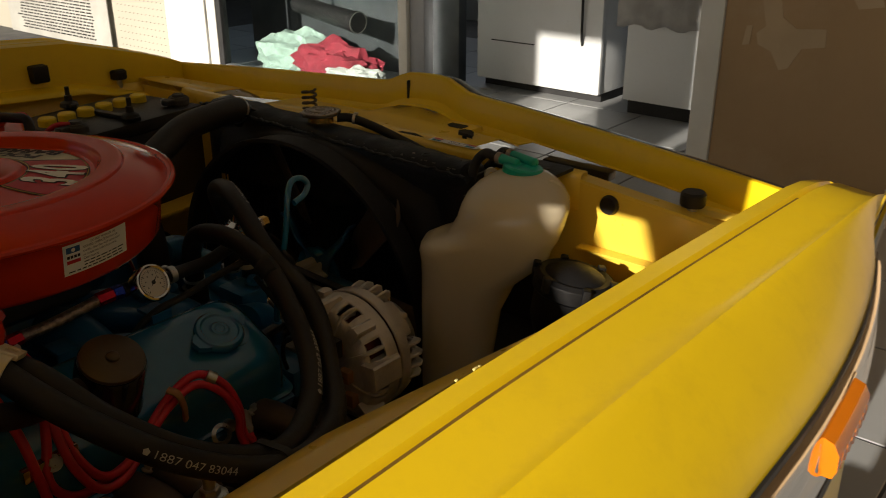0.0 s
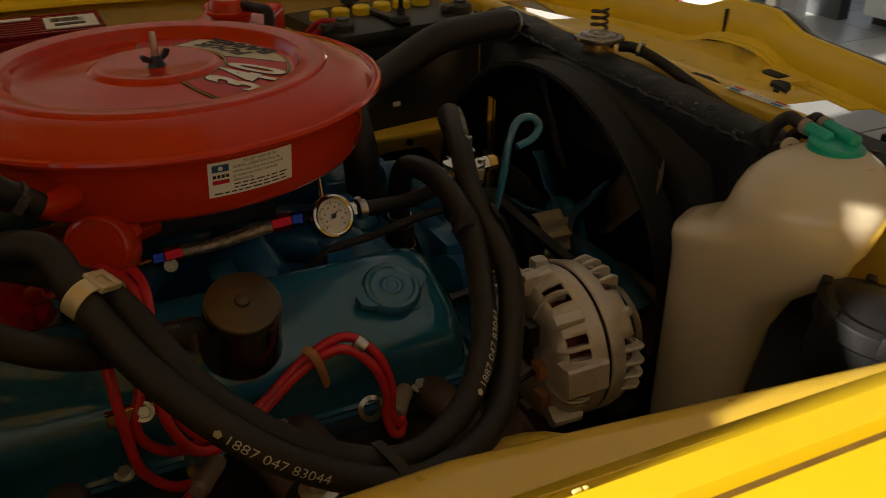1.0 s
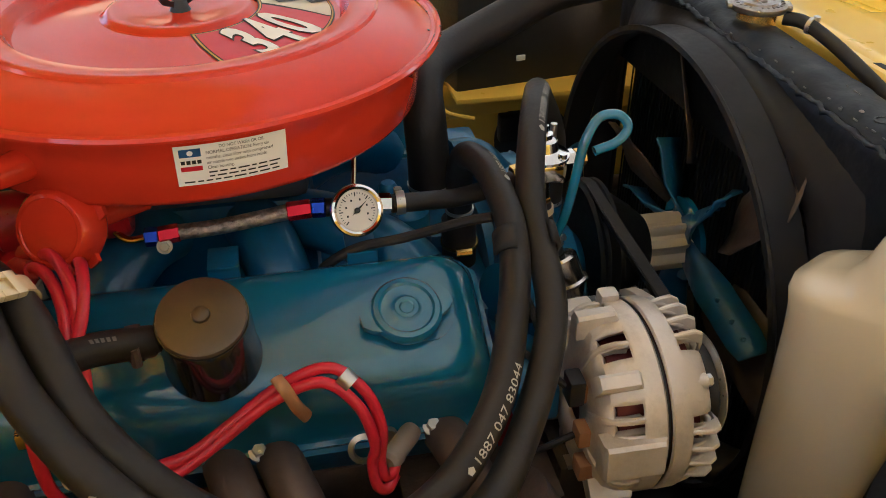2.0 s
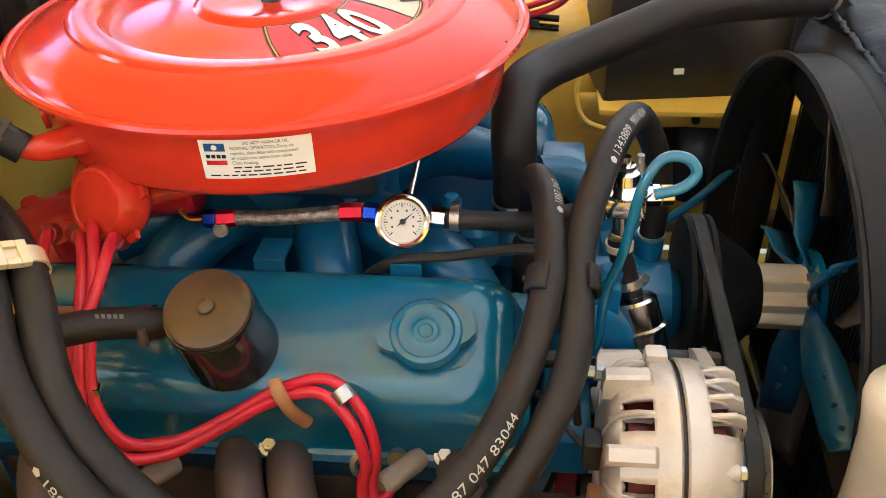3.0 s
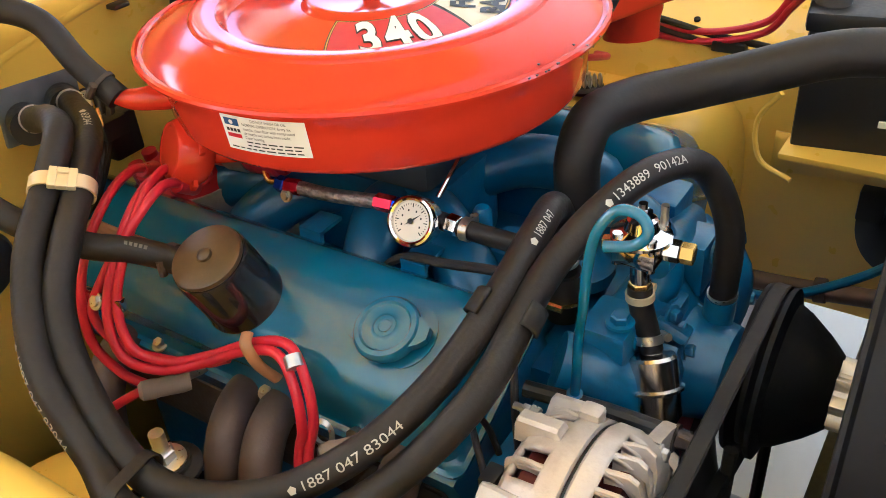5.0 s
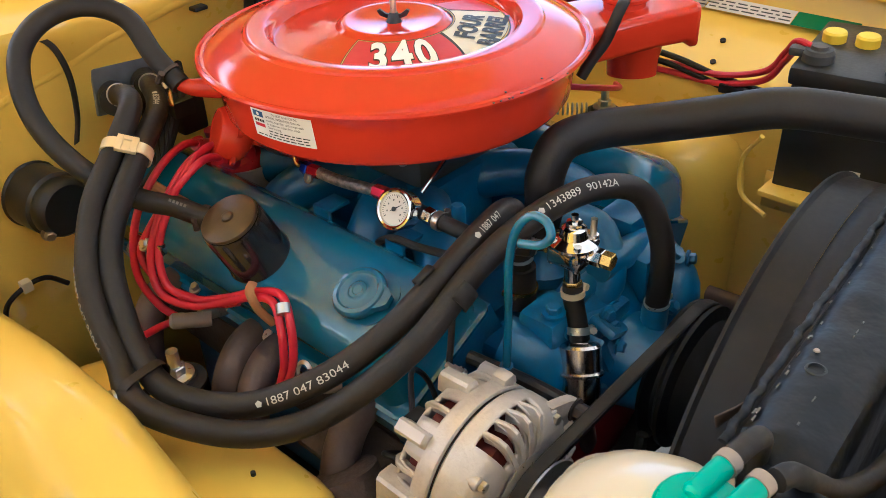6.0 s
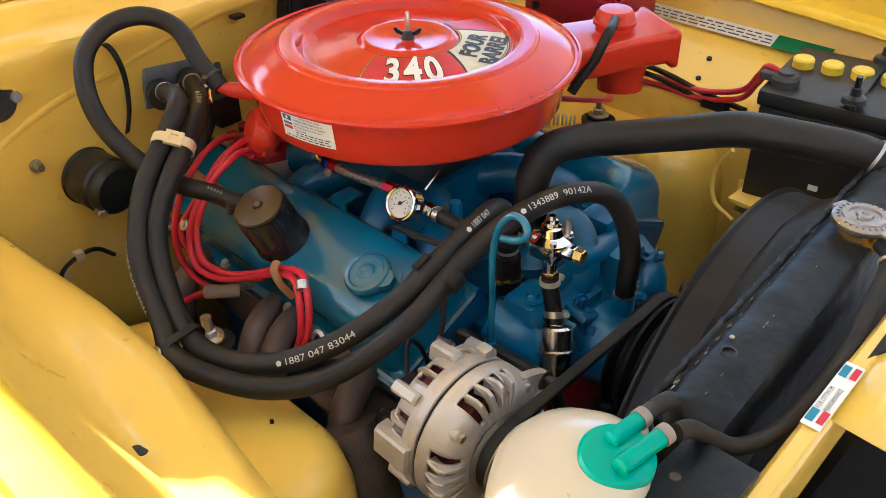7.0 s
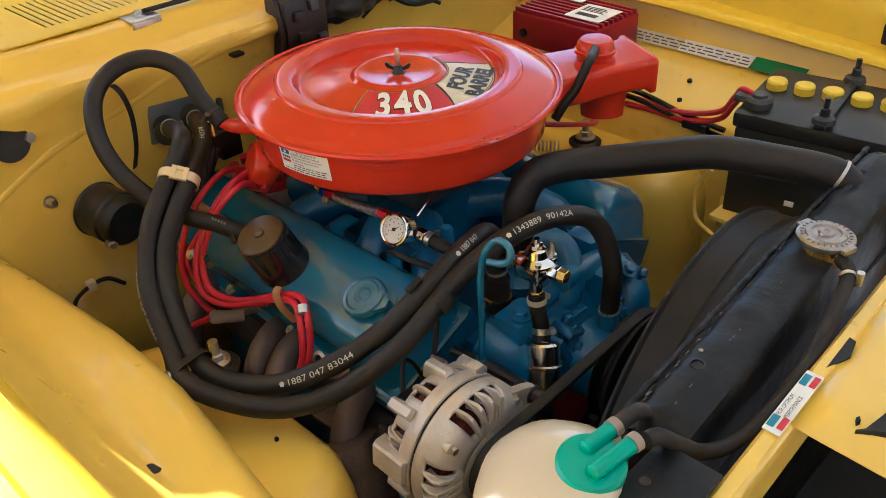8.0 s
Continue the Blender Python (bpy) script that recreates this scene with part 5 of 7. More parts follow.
# ---------- hoses ----------
H1 = [(-0.262, -0.146, 0.858), (-0.226, -0.164, 0.869), (-0.158, -0.198, 0.872), (-0.094, -0.261, 0.865), (-0.052, -0.328, 0.818), (0.003, -0.359, 0.771), (0.072, -0.371, 0.740), (0.136, -0.341, 0.736), (0.183, -0.295, 0.757), (0.210, -0.239, 0.785), (0.224, -0.184, 0.819), (0.222, -0.123, 0.837), (0.214, -0.080, 0.833), (0.212, -0.062, 0.810), (0.212, -0.060, 0.775), (0.213, -0.058, 0.748)]
H2 = [(-0.262, -0.188, 0.856), (-0.218, -0.206, 0.874), (-0.162, -0.225, 0.894), (-0.124, -0.244, 0.897), (-0.108, -0.277, 0.871), (-0.081, -0.325, 0.838), (-0.032, -0.367, 0.793), (0.027, -0.384, 0.754), (0.080, -0.398, 0.742), (0.153, -0.360, 0.729), (0.199, -0.308, 0.737), (0.239, -0.239, 0.783), (0.245, -0.159, 0.826), (0.261, -0.101, 0.854), (0.281, -0.045, 0.863), (0.300, 0.003, 0.843), (0.321, 0.014, 0.790), (0.322, 0.015, 0.715)]
H3 = [(-0.121, -0.186, 0.9035), (-0.152, -0.191, 0.929), (-0.186, -0.193, 0.961), (-0.207, -0.222, 0.978), (-0.214, -0.262, 0.975), (-0.210, -0.295, 0.954), (-0.192, -0.312, 0.919), (-0.164, -0.313, 0.882), (-0.124, -0.299, 0.848), (-0.085, -0.276, 0.826), (-0.062, -0.252, 0.814), tuple(bq + NV * 0.043 + V((-0.034, -0.004, -0.001)))]
RH = [(0.197, 0.0, 0.752), (0.196, 0.0, 0.795), (0.194, 0.004, 0.828), (0.196, 0.028, 0.853), (0.215, 0.068, 0.857), (0.250, 0.100, 0.861), (0.301, 0.126, 0.874), (0.358, 0.148, 0.890), (0.419, 0.166, 0.892), (0.478, 0.185, 0.888), (0.500, 0.192, 0.872)]
HR = 0.0114


def hose(name, pts, r, label, group=""):
    t = thing(name, pts[0], label, "hose", group)
    part("hose", tube(B(), pts, r, seg=20, n=9), RUBBER, t)
    return t


h1 = hose("heater_hose", H1, HR, "black heater hose with white printed numbers", "heater hoses")
h2 = hose("heater_hose", H2, HR, "black heater hose with white printed numbers", "heater hoses")
h3 = hose("breather_hose", H3, 0.0107, "thick black breather hose looping to the air cleaner")
rh = hose("radiator_hose", RH, 0.0195, "thick black moulded upper radiator hose")


def along(pts, s0, r, face, rev=1):
    """Places print on a hose: x runs along it from the length s0, y round it; face is the way it looks."""
    path = spline(pts, 24)
    cum = [0.0]
    for a, b in zip(path, path[1:]):
        cum.append(cum[-1] + (b - a).length)

    def where(x, y):
        s = s0 + rev * x
        i = max(0, min(len(path) - 2, next((k for k in range(len(cum) - 1) if cum[k + 1] >= s), len(path) - 2)))
        f = (s - cum[i]) / (cum[i + 1] - cum[i])
        p = path[i].lerp(path[i + 1], f)
        t = (path[min(i + 2, len(path) - 1)] - path[max(i - 1, 0)]).normalized() * rev
        o = (V(face) - t * t.dot(V(face))).normalized()
        up = o.cross(t)
        return p + (o * math.cos(y / r) + up * math.sin(y / r)) * (r + 0.0006)
    return where


def length_at(pts, q):
    path = spline(pts, 24)
    best, s, at = 9, 0.0, 0.0
    for a, b in zip(path, path[1:]):
        if (a - V(q)).length < best:
            best, at = (a - V(q)).length, s
        s += (b - a).length
    return at


def star(bm, where):
    pts = [V((0.004 + 0.0031 * math.cos(k * 2 * math.pi / 5 + 1.57), 0.0031 * math.sin(k * 2 * math.pi / 5 + 1.57), 0)) for k in range(5)]
    return lay(bm, pts, [(0, 1, 2, 3, 4)], where)


for hz, P, s0, txt, wide, face in ((h1, H1, 0.549, "1887 047 83044", 0.074, (0.62, -0.36, 0.58)), (h1, H1, 0.777, "1887 047", 0.026, (0.55, -0.5, 0.6)), (h1, H1, 0.098, "83044", 0.025, (0.6, -0.35, 0.6)),
                                   (h2, H2, 0.322, "1887 047 83044", 0.074, (-0.34, -0.55, 0.30)), (h2, H2, 0.879, "1343889  90142A", 0.070, (0.45, -0.6, 0.62))):
    wr = along(P, s0, HR, face)
    bm = star(B(), wr)
    pts, faces = letters(txt, 0.0092)
    f = wide / max(p.x for p in pts)
    lay(bm, [V((p.x * f + 0.009, p.y, 0)) for p in pts], faces, wr)
    part("hose_print", bm, PRINT, hz, "white printed characters")
wr = along(H3, length_at(H3, (-0.0, -0.25, 0.81)) - 0.045, 0.0107, (0.2, -0.6, 0.8))
bm = B()
for k in range(5):
    patch(bm, 0.0026, 0.003, wr, 2, 2, k * 0.0040, 0)
part("hose_print", bm, CHIP, h3)

# ties, clamps and holders on the hoses
tie = thing("hose_tie", (-0.1, -0.267, 0.87), "pale gold strap round two heater hoses", "strap")
p1, p2, run = V((-0.0935, -0.2615, 0.8645)), V((-0.1075, -0.2765, 0.8715)), V((0.52, -0.76, -0.38))
part("strap", band(B(), p1, p2, run, 0.012, HR + 0.0007), GOLD, tie)
ac_ = (p2 - p1).normalized()
dr_ = (run - ac_ * ac_.dot(run)).normalized()
ot_ = dr_.cross(ac_)
ot_ = ot_ if ot_.x > 0 else -ot_
mm = Matrix.Translation((p1 + p2) / 2 + ot_ * (HR + 0.0015)) @ Matrix((ac_, dr_, ot_)).transposed().to_4x4()
bk = B()
for lo, hi in (((-0.010, -0.009, -0.002), (-0.004, 0.009, 0.003)), ((0.004, -0.009, -0.002), (0.010, 0.009, 0.003)), ((-0.004, -0.009, -0.002), (0.004, -0.004, 0.003)), ((-0.004, 0.004, -0.002), (0.004, 0.009, 0.003))):
    box(bk, lo, hi, 0.0007, m=mm)
part("buckle", bk, GOLD, tie)
tape = thing("hose_clip", (0.06, -0.385, 0.745), "black tape wrapped round both heater hoses at their crossing", "tape")
part("wrap", band(B(), (0.058, -0.369, 0.745), (0.062, -0.394, 0.746), (1, -0.2, -0.12), 0.009, HR + 0.0003, 0.0012), RUBBER, tape)
part("screw", bolt(B(), (0.060, -0.410, 0.748), (-0.1, -0.9, 0.3), 0.005, 0.006), STEEL, tape)
hold = thing("hose_holder", (0.225, -0.18, 0.81), "dark moulded holder clipped round two heater hoses", "clip")
for P, q, fc in ((H1, (0.220, -0.190, 0.815), (-0.75, -0.35, 0.55)), (H2, (0.243, -0.185, 0.812), (0.85, -0.3, 0.1))):
    s = length_at(P, q)
    wq = along(P, s, HR + 0.0005, fc)
    bm = B()
    patch(bm, 0.018, 0.020, wq, 3, 8, -0.009, -0.010)
    part("clip_half", bm, RUBBER_D, hold, thick=0.003)
part("bridge", box(B(), (0.224, -0.192, 0.798), (0.238, -0.182, 0.803), 0.002), RUBBER_D, hold)
for hz, P, q, r, m_ in ((h2, H2, (0.322, 0.015, 0.725), HR, STEEL), (h1, H1, (0.212, -0.06, 0.770), HR, STEEL), (rh, RH, (0.197, 0.0, 0.764), 0.0195, STEEL), (rh, RH, (0.484, 0.187, 0.885), 0.0195, STEEL), (h3, H3, (-0.133, -0.188, 0.914), 0.0107, RUST), (h2, H2, (-0.226, -0.203, 0.871), HR, STEEL), (h1, H1, (-0.230, -0.162, 0.868), HR, STEEL)):
    s = length_at(P, q)
    a, b = along(P, s - 0.004, 0.0001, (0, 0, 1)), along(P, s + 0.004, 0.0001, (0, 0, 1))
    c0, c1 = a(0, 0), b(0, 0)
    part("hose_clamp", clip_ring(B(), (c0 + c1) / 2, c1 - c0, r, 0.0035, 0.0012), m_, hz, "spring steel hose clamp")
# heater pipe plate on the firewall
hp = thing("heater_pipe_plate", (-0.272, -0.175, 0.86), "grey steel plate with two heater pipes on the firewall", "plate")
part("plate", box(B(), (-0.0045, -0.042, -0.028), (0.0045, 0.042, 0.028), 0.003, m=Matrix.Translation((-0.2725, -0.168, 0.860)) @ Matrix.Rotation(radians(-6), 4, "X")), PLATE, hp)
for y, z in ((-0.146, 0.858), (-0.188, 0.856)):
    part("pipe", cyl(B(), (-0.272, y, z), (-0.235, y - 0.016, z + 0.006), 0.0165, seg=22), BLACK_PL, hp)

# ---------- alternator ----------
al = thing("alternator", (0.31, -0.255, 0.62), "cream-grey cast alternator with finned vents", "alternator")
AC0 = V((0.312, -0.231, 0.691))
NS = 96


def alt_half(name, prof, slot_rows, slots):
    """A cast half turned from prof; slots are the sectors left open over the given rows."""
    bm = B()
    g = [[bm.verts.new(AC0 + V((x, math.cos(2 * math.pi * k / NS) * r, math.sin(2 * math.pi * k / NS) * r))) for k in range(NS)] for x, r in prof]
    for i in range(len(prof) - 1):
        for k in range(NS):
            if i in slot_rows and k in slots:
                continue
            j = (k + 1) % NS
            bm.faces.new((g[i][k], g[i][j], g[i + 1][j], g[i + 1][k]))
    return part(name, bm, ALU, al, thick=-0.0045, smooth=30)


# front: four groups of five vents; rear: pairs of vents between claw-like lugs
front_slots = {(c - 7 + 3 * i + q) % NS for c in (0, 24, 48, 72) for i in range(5) for q in (0, 1)}
rear_slots = {(46 + 12 * c + o) % NS for c in range(8) for o in (4, 5, 7, 8)}
fh = alt_half("front_half", [(0.0012, 0.0735), (0.003, 0.0750), (0.015, 0.0748), (0.0172, 0.0738), (0.026, 0.0720), (0.033, 0.0675), (0.0375, 0.0600), (0.039, 0.050), (0.039, 0.018)], (3, 4, 5, 6), front_slots)
rh_ = alt_half("rear_half", [(-0.0012, 0.0730), (-0.003, 0.0745), (-0.017, 0.0742), (-0.0190, 0.0730), (-0.030, 0.0716), (-0.040, 0.067), (-0.0455, 0.058), (-0.048, 0.046), (-0.048, 0.018)], (3, 4), rear_slots)
for half, slots, rows_ in ((fh, front_slots, ((0.0165, 0.0742), (0.024, 0.0762), (0.032, 0.0772), (0.0385, 0.0735), (0.0415, 0.062), (0.042, 0.047))), (rh_, rear_slots, ((-0.0185, 0.0738), (-0.028, 0.0750), (-0.038, 0.0725), (-0.0465, 0.0635), (-0.0495, 0.050)))):
    for k in range(NS):
        if k not in slots and (k - 1) % NS in slots and (k + 1) % NS in slots:
            a = 2 * math.pi * (k + 0.5) / NS
            e, t = V((0, math.cos(a), math.sin(a))), V((0, -math.sin(a), math.cos(a)))
            rows = [[AC0 + V((x, 0, 0)) + e * rr + t * w for rr, w in ((r - 0.0012, -0.0020), (r, -0.0010), (r, 0.0010), (r - 0.0012, 0.0020), (r - 0.011, 0.0024), (r - 0.011, -0.0024))] for x, r in rows_]
            part("vent_fin", rings(B(), rows), ALU, half)
for c in range(8):
    a = 2 * math.pi * (46.5 + 12 * c) / NS
    e, t = V((0, math.cos(a), math.sin(a))), V((0, -math.sin(a), math.cos(a)))
    w, xe = (0.0145, -0.0035) if c == 0 else (0.0062, -0.0175)
    rows = [[AC0 + V((x, 0, 0)) + e * rr + t * ww for rr, ww in ((0.060, -w * 1.08), (r - 0.0025, -w * 1.04), (r, -w + 0.002), (r, w - 0.002), (r - 0.0025, w * 1.04), (0.060, w * 1.08))] for x, r in ((-0.0500, 0.0755), (-0.0485, 0.0785), (xe - 0.0025, 0.0798), (xe, 0.0765))]
    part("cast_lug", rings(B(), rows), ALU, rh_)
part("seam", lathe(B(), AC0, (1, 0, 0), [(0.068, -0.0018), (0.0718, -0.001), (0.0718, 0.001), (0.068, 0.0018)], 72, caps=(False, False)), INK, al)
part("stator", lathe(B(), AC0, (1, 0, 0), [(0.050, -0.040), (0.0615, -0.034), (0.0615, 0.028), (0.048, 0.035)], 60), COPPER, al, "dark red stator windings")
for a in (45, 135, 225, 315):
    e = V((0, math.cos(radians(a)), math.sin(radians(a))))
    tb = part("through_boss", cyl(B(), AC0 + V((0.016, 0, 0)) + e * 0.0665, AC0 + V((0.0335, 0, 0)) + e * 0.0645, 0.0068, seg=16, bev=0.0012), ALU, al)
    part("through_bolt", bolt(B(), AC0 + V((0.0335, 0, 0)) + e * 0.0645, (1, 0, 0), 0.0048, 0.005, False), STEEL, tb)
# mounting ears and outer bracket lugs
bm = B()
rings(bm, [[AC0 + V((x, dy, dz)) for dy, dz in ((0.045, 0.055), (0.068, 0.046), (0.080, 0.040), (0.088, 0.033), (0.088, 0.024), (0.080, 0.018), (0.06, 0.024))] for x in (0.022, 0.032)])
part("upper_ear", bm, ALU, al)
part("ear_bolt", bolt(B(), AC0 + V((0.032, 0.078, 0.030)), (1, 0, 0), 0.007, 0.012), RUST, al)
part("top_lug", box(B(), AC0 + V((-0.020, 0.030, 0.058)), AC0 + V((-0.004, 0.044, 0.0735)), 0.004), ALU, al)
part("adjuster_bracket", tube(B(), [(0.225, -0.150, 0.712), (0.29, -0.144, 0.713), (0.352, -0.146, 0.716)], 0.0068, seg=10, n=3), BLACK, al, "black adjusting bracket")
part("field_stud", tube(B(), [AC0 + V((-0.044, 0.028, 0.057)), AC0 + V((-0.066, 0.028, 0.059))], 0.0028, seg=10, n=1), STEEL, al)
part("stud_nut", lathe(B(), AC0 + V((-0.047, 0.028, 0.0573)), (-1, 0.0, 0.09), [(0.006, 0), (0.006, 0.006), (0.0045, 0.007), (0.0045, 0.012), (0.003, 0.012)], 6), STEEL, al)
for p in ((-0.044, -0.02, 0.03), (-0.045, -0.035, 0.0), (-0.044, -0.04, -0.03)):
    part("terminal_block", box(B(), AC0 + V(p) - V((0.012, 0.008, 0.008)), AC0 + V(p) + V((0.002, 0.008, 0.008)), 0.002), TAN, al)
part("brush_holder", box(B(), AC0 + V((-0.062, -0.03, 0.022)), AC0 + V((-0.05, -0.012, 0.045)), 0.002), BLACK_PL, al)
part("pulley", lathe(B(), AC0 + V((0.0405, 0, 0)), (1, 0, 0), [(0.02, 0), (0.0415, 0.0005), (0.0425, 0.002), (0.030, 0.008), (0.030, 0.013), (0.0425, 0.0190), (0.0415, 0.0205), (0.030, 0.0205), (0.028, 0.0185), (0.014, 0.0185), (0.012, 0.028), (0, 0.028)], 48), STEEL, al, "bright steel alternator pulley")
part("field_wire", tube(B(), [AC0 + V((-0.062, -0.02, 0.035)), AC0 + V((-0.09, 0.01, 0.05)), AC0 + V((-0.088, 0.03, 0.02)), AC0 + V((-0.075, 0.03, -0.04)), AC0 + V((-0.09, 0.03, -0.1))], 0.0026, seg=10), RUBBER, al)
part("field_wire", tube(B(), [AC0 + V((-0.058, -0.035, 0.0)), AC0 + V((-0.085, -0.035, -0.01)), AC0 + V((-0.09, 0.0, -0.045)), AC0 + V((-0.08, 0.03, -0.1))], 0.0026, seg=10), RUBBER, al)

# ---------- fan drive ----------
FC = V((0.0, 0.008, 0.664))
fan = thing("engine_fan", (0.45, 0, 0.655), "blue bladed engine fan on a silver spacer and black pulley", "fan")
part("pump_pulley", lathe(B(), FC + V((0.350, 0, 0)), (1, 0, 0), [(0.03, 0), (0.072, 0.002), (0.074, 0.006), (0.065, 0.012), (0.065, 0.016), (0.074, 0.022), (0.074, 0.026), (0.062, 0.030), (0.057, 0.040), (0.044, 0.058), (0.035, 0.068), (0.031, 0.072), (0.0, 0.072)], 56), PULLEY, fan, "black pressed water pump pulley")
part("spacer", lathe(B(), FC + V((0.42, 0, 0)), (1, 0, 0), [(0.026, 0), (0.026, 0.048)], 72, wave=lambda a, h: 0.20 * max(-0.4, math.cos(9 * a))), SILVER_BLADE, fan, "silver ribbed fan spacer")
part("hub", cyl(B(), FC + V((0.468, 0, 0)), FC + V((0.474, 0, 0)), 0.045, seg=32), BLUE_VC, fan)
for deg, reach in ((187, 0.150), (130, 0.100), (56, 0.085), (357, 0.100), (268, 0.12)):
    a = radians(deg)
    e, t = V((0, math.cos(a), math.sin(a))), V((0, -math.sin(a), math.cos(a)))
    arm, bl = [], []
    for j in range(8):
        q = j / 7
        rr = 0.022 + reach * q
        tw = 0.021 * min(1, q * 2.5)
        hw = 0.016 - 0.006 * min(1, q * 2) + (-0.006 if j == 7 else 0)
        arm.append([FC + V((0.466, 0, 0)) + e * rr + t * (hw * s) + V((-tw * s * 0.7, 0, 0)) for s in (-1, 0, 1)])
        rr = 0.075 + 0.140 * q
        hw = 0.026 + 0.008 * q - (0.008 if j in (0, 7) else 0)
        bl.append([FC + V((0.4695, 0, 0)) + e * rr + t * (hw * s + 0.020) + V((-0.014 * s + 0.010 + 0.004 * (1 - s * s), 0, 0)) for s in (-1, -0.5, 0, 0.5, 1)])
    ar = part("spider_arm", sheet(B(), arm), FAN_BLUE, fan, "blue fan spider arm", thick=0.003)
    part("blade", sheet(B(), bl), BLADE, ar, "dull brown steel fan blade", thick=0.0015)
    for rr in (0.045 + 0.35 * reach, 0.035 + 0.62 * reach, 0.02 + 0.88 * reach):
        part("rivet", lathe(B(), FC + V((0.4635, 0, 0)) + e * rr, (-1, 0, 0), [(0.004, -0.003), (0.0038, 0.0005), (0.002, 0.0018), (0, 0.002)], 10), FAN_BLUE, ar)
belt = thing("drive_belt", (0.38, -0.12, 0.68), "black rubber drive belt between two pulleys", "belt")
AP, PP = V((0, -0.231, 0.691)), V((0, 0.008, 0.664))
d = (PP - AP).normalized()
nrm = V((0, -d.z, d.y))
ra, rp = 0.034, 0.071
path = []
for k in range(17):
    a = math.pi * k / 16
    path.append(PP + (nrm * math.cos(a) + d * math.sin(a)) * rp)
for k in range(17):
    a = math.pi * k / 16
    path.append(AP + (-nrm * math.cos(a) - d * math.sin(a)) * ra)
path.append(path[0])
full = []
for a, b in zip(path, path[1:]):
    full += [a.lerp(b, q / 3) for q in range(3)]
rows, cloth_rows = [], []
for i, p in enumerate(full + full[:1]):
    t = (full[(i + 1) % len(full)] - full[i - 1]).normalized() if i < len(full) else (full[1] - full[-1]).normalized()
    o = t.cross(V((1, 0, 0))).normalized()
    if o.dot(p - (AP + PP) / 2) < 0:
        o = -o
    rows.append([V((0.363 + x, 0, 0)) + p + o * h for x, h in ((-0.0065, 0.003), (0.0065, 0.003), (0.0045, -0.005), (-0.0045, -0.005))])
    cloth_rows.append([V((0.363 + x, 0, 0)) + p + o * h for x, h in ((-0.0055, 0.0031), (-0.005, 0.0037), (0.005, 0.0037), (0.0055, 0.0031))])
part("loop", rings(B(), rows, True, (False, False)), PULLEY, belt)
part("outer_cover", rings(B(), cloth_rows, True, (False, False)), RUBBER_D, belt, "frayed fabric back of the belt")
low = thing("drive_belt", (0.35, 0.02, 0.5), "black rubber belt running down to the crank pulley", "belt")
part("loop", tube(B(), [(0.365, 0.068, 0.64), (0.366, 0.085, 0.5), (0.366, 0.06, 0.35), (0.366, -0.06, 0.35), (0.366, -0.085, 0.5), (0.365, -0.068, 0.64)], 0.006, seg=8, n=5), RUBBER_D, low)
part("crank_pulley", cyl(B(), (0.34, 0, 0.40), (0.38, 0, 0.40), 0.075, seg=40, bev=0.004), BLACK, low)

# ---------- radiator and shroud ----------
rad = thing("radiator", (0.51, 0.01, 0.42), "black painted radiator with a dented brass top tank", "radiator")
RY0, RY1 = -0.245, 0.275


def rad_x(y):
    return 0.504 - 0.045 * (y + 0.24)


def rad_z(y):
    return 0.029 + 0.045 * (y + 0.24)


tank = []
for k in range(41):
    y = RY0 + (RY1 - RY0) * k / 40
    dent = 0.0048 * noise.noise(V((y * 24, 0, 3))) + 0.0044 * noise.noise(V((y * 62, 4, 0)))
    x = rad_x(y)
    e = 0.012 if k in (0, 40) else 0.0
    wd = 0.056
    up = rad_z(y)
    tank.append([V(p) for p in ((x + e, y, 0.775), (x + 0.001 + e, y, 0.822 - e + up), (x + 0.005, y, 0.835 - e + dent + up), (x + 0.014, y, 0.8405 - e + dent + up), (x + wd / 2, y, 0.842 - e + dent * 1.5 + up), (x + wd - 0.008, y, 0.8400 - e - dent + up), (x + wd - 0.0015, y, 0.8365 - e + up), (x + wd + 0.001, y, 0.826 - e + up), (x + wd - e, y, 0.775))])
part("top_tank", rings(B(), tank, False), BLACK_RAD, rad, "black top tank with scuffs and dents", smooth=50)
seam_r = []
for k in range(121):
    y = RY0 + (RY1 - RY0) * k / 120
    j = 0.0030 * noise.noise(V((y * 90, 7, 2))) + 0.0016 * noise.noise(V((y * 260, 1, 5)))
    c = V((rad_x(y) - 0.001 + j, y, 0.8335 + rad_z(y) + 0.8 * j))
    seam_r.append([c + V((math.cos(q) * 0.0030, 0, math.sin(q) * (0.0016 + 0.6 * abs(j)))) for q in [2 * math.pi * i / 8 for i in range(8)]])
part("solder_seam", rings(B(), seam_r), BLACK_RAD, rad, "crinkled soldered seam along the tank", smooth=60)
for y in (RY0, RY1):
    part("tank_end", box(B(), (rad_x(y) + 0.012, y - 0.003, 0.77), (rad_x(y) + 0.048, y + 0.003, 0.832 + rad_z(y)), 0.002), BLACK_RAD, rad)
part("core", box(B(), (0.512, RY0 + 0.01, 0.38), (0.545, RY1 - 0.01, 0.80), 0.002), BLACK_RAD, rad)
bm = B()
for k in range(64):
    y = RY0 + 0.006 + (RY1 - RY0 - 0.012) * k / 63
    box(bm, (0.5095, y, 0.40), (0.5115, y + 0.0012, 0.79))
tagged(part("core_fin", bm, BLACK_RAD, rad), kind="stuff")
part("side_bracket", box(B(), (0.50, RY0 - 0.05, 0.40), (0.506, RY0, 0.84), 0.002), BLACK_RAD, rad)
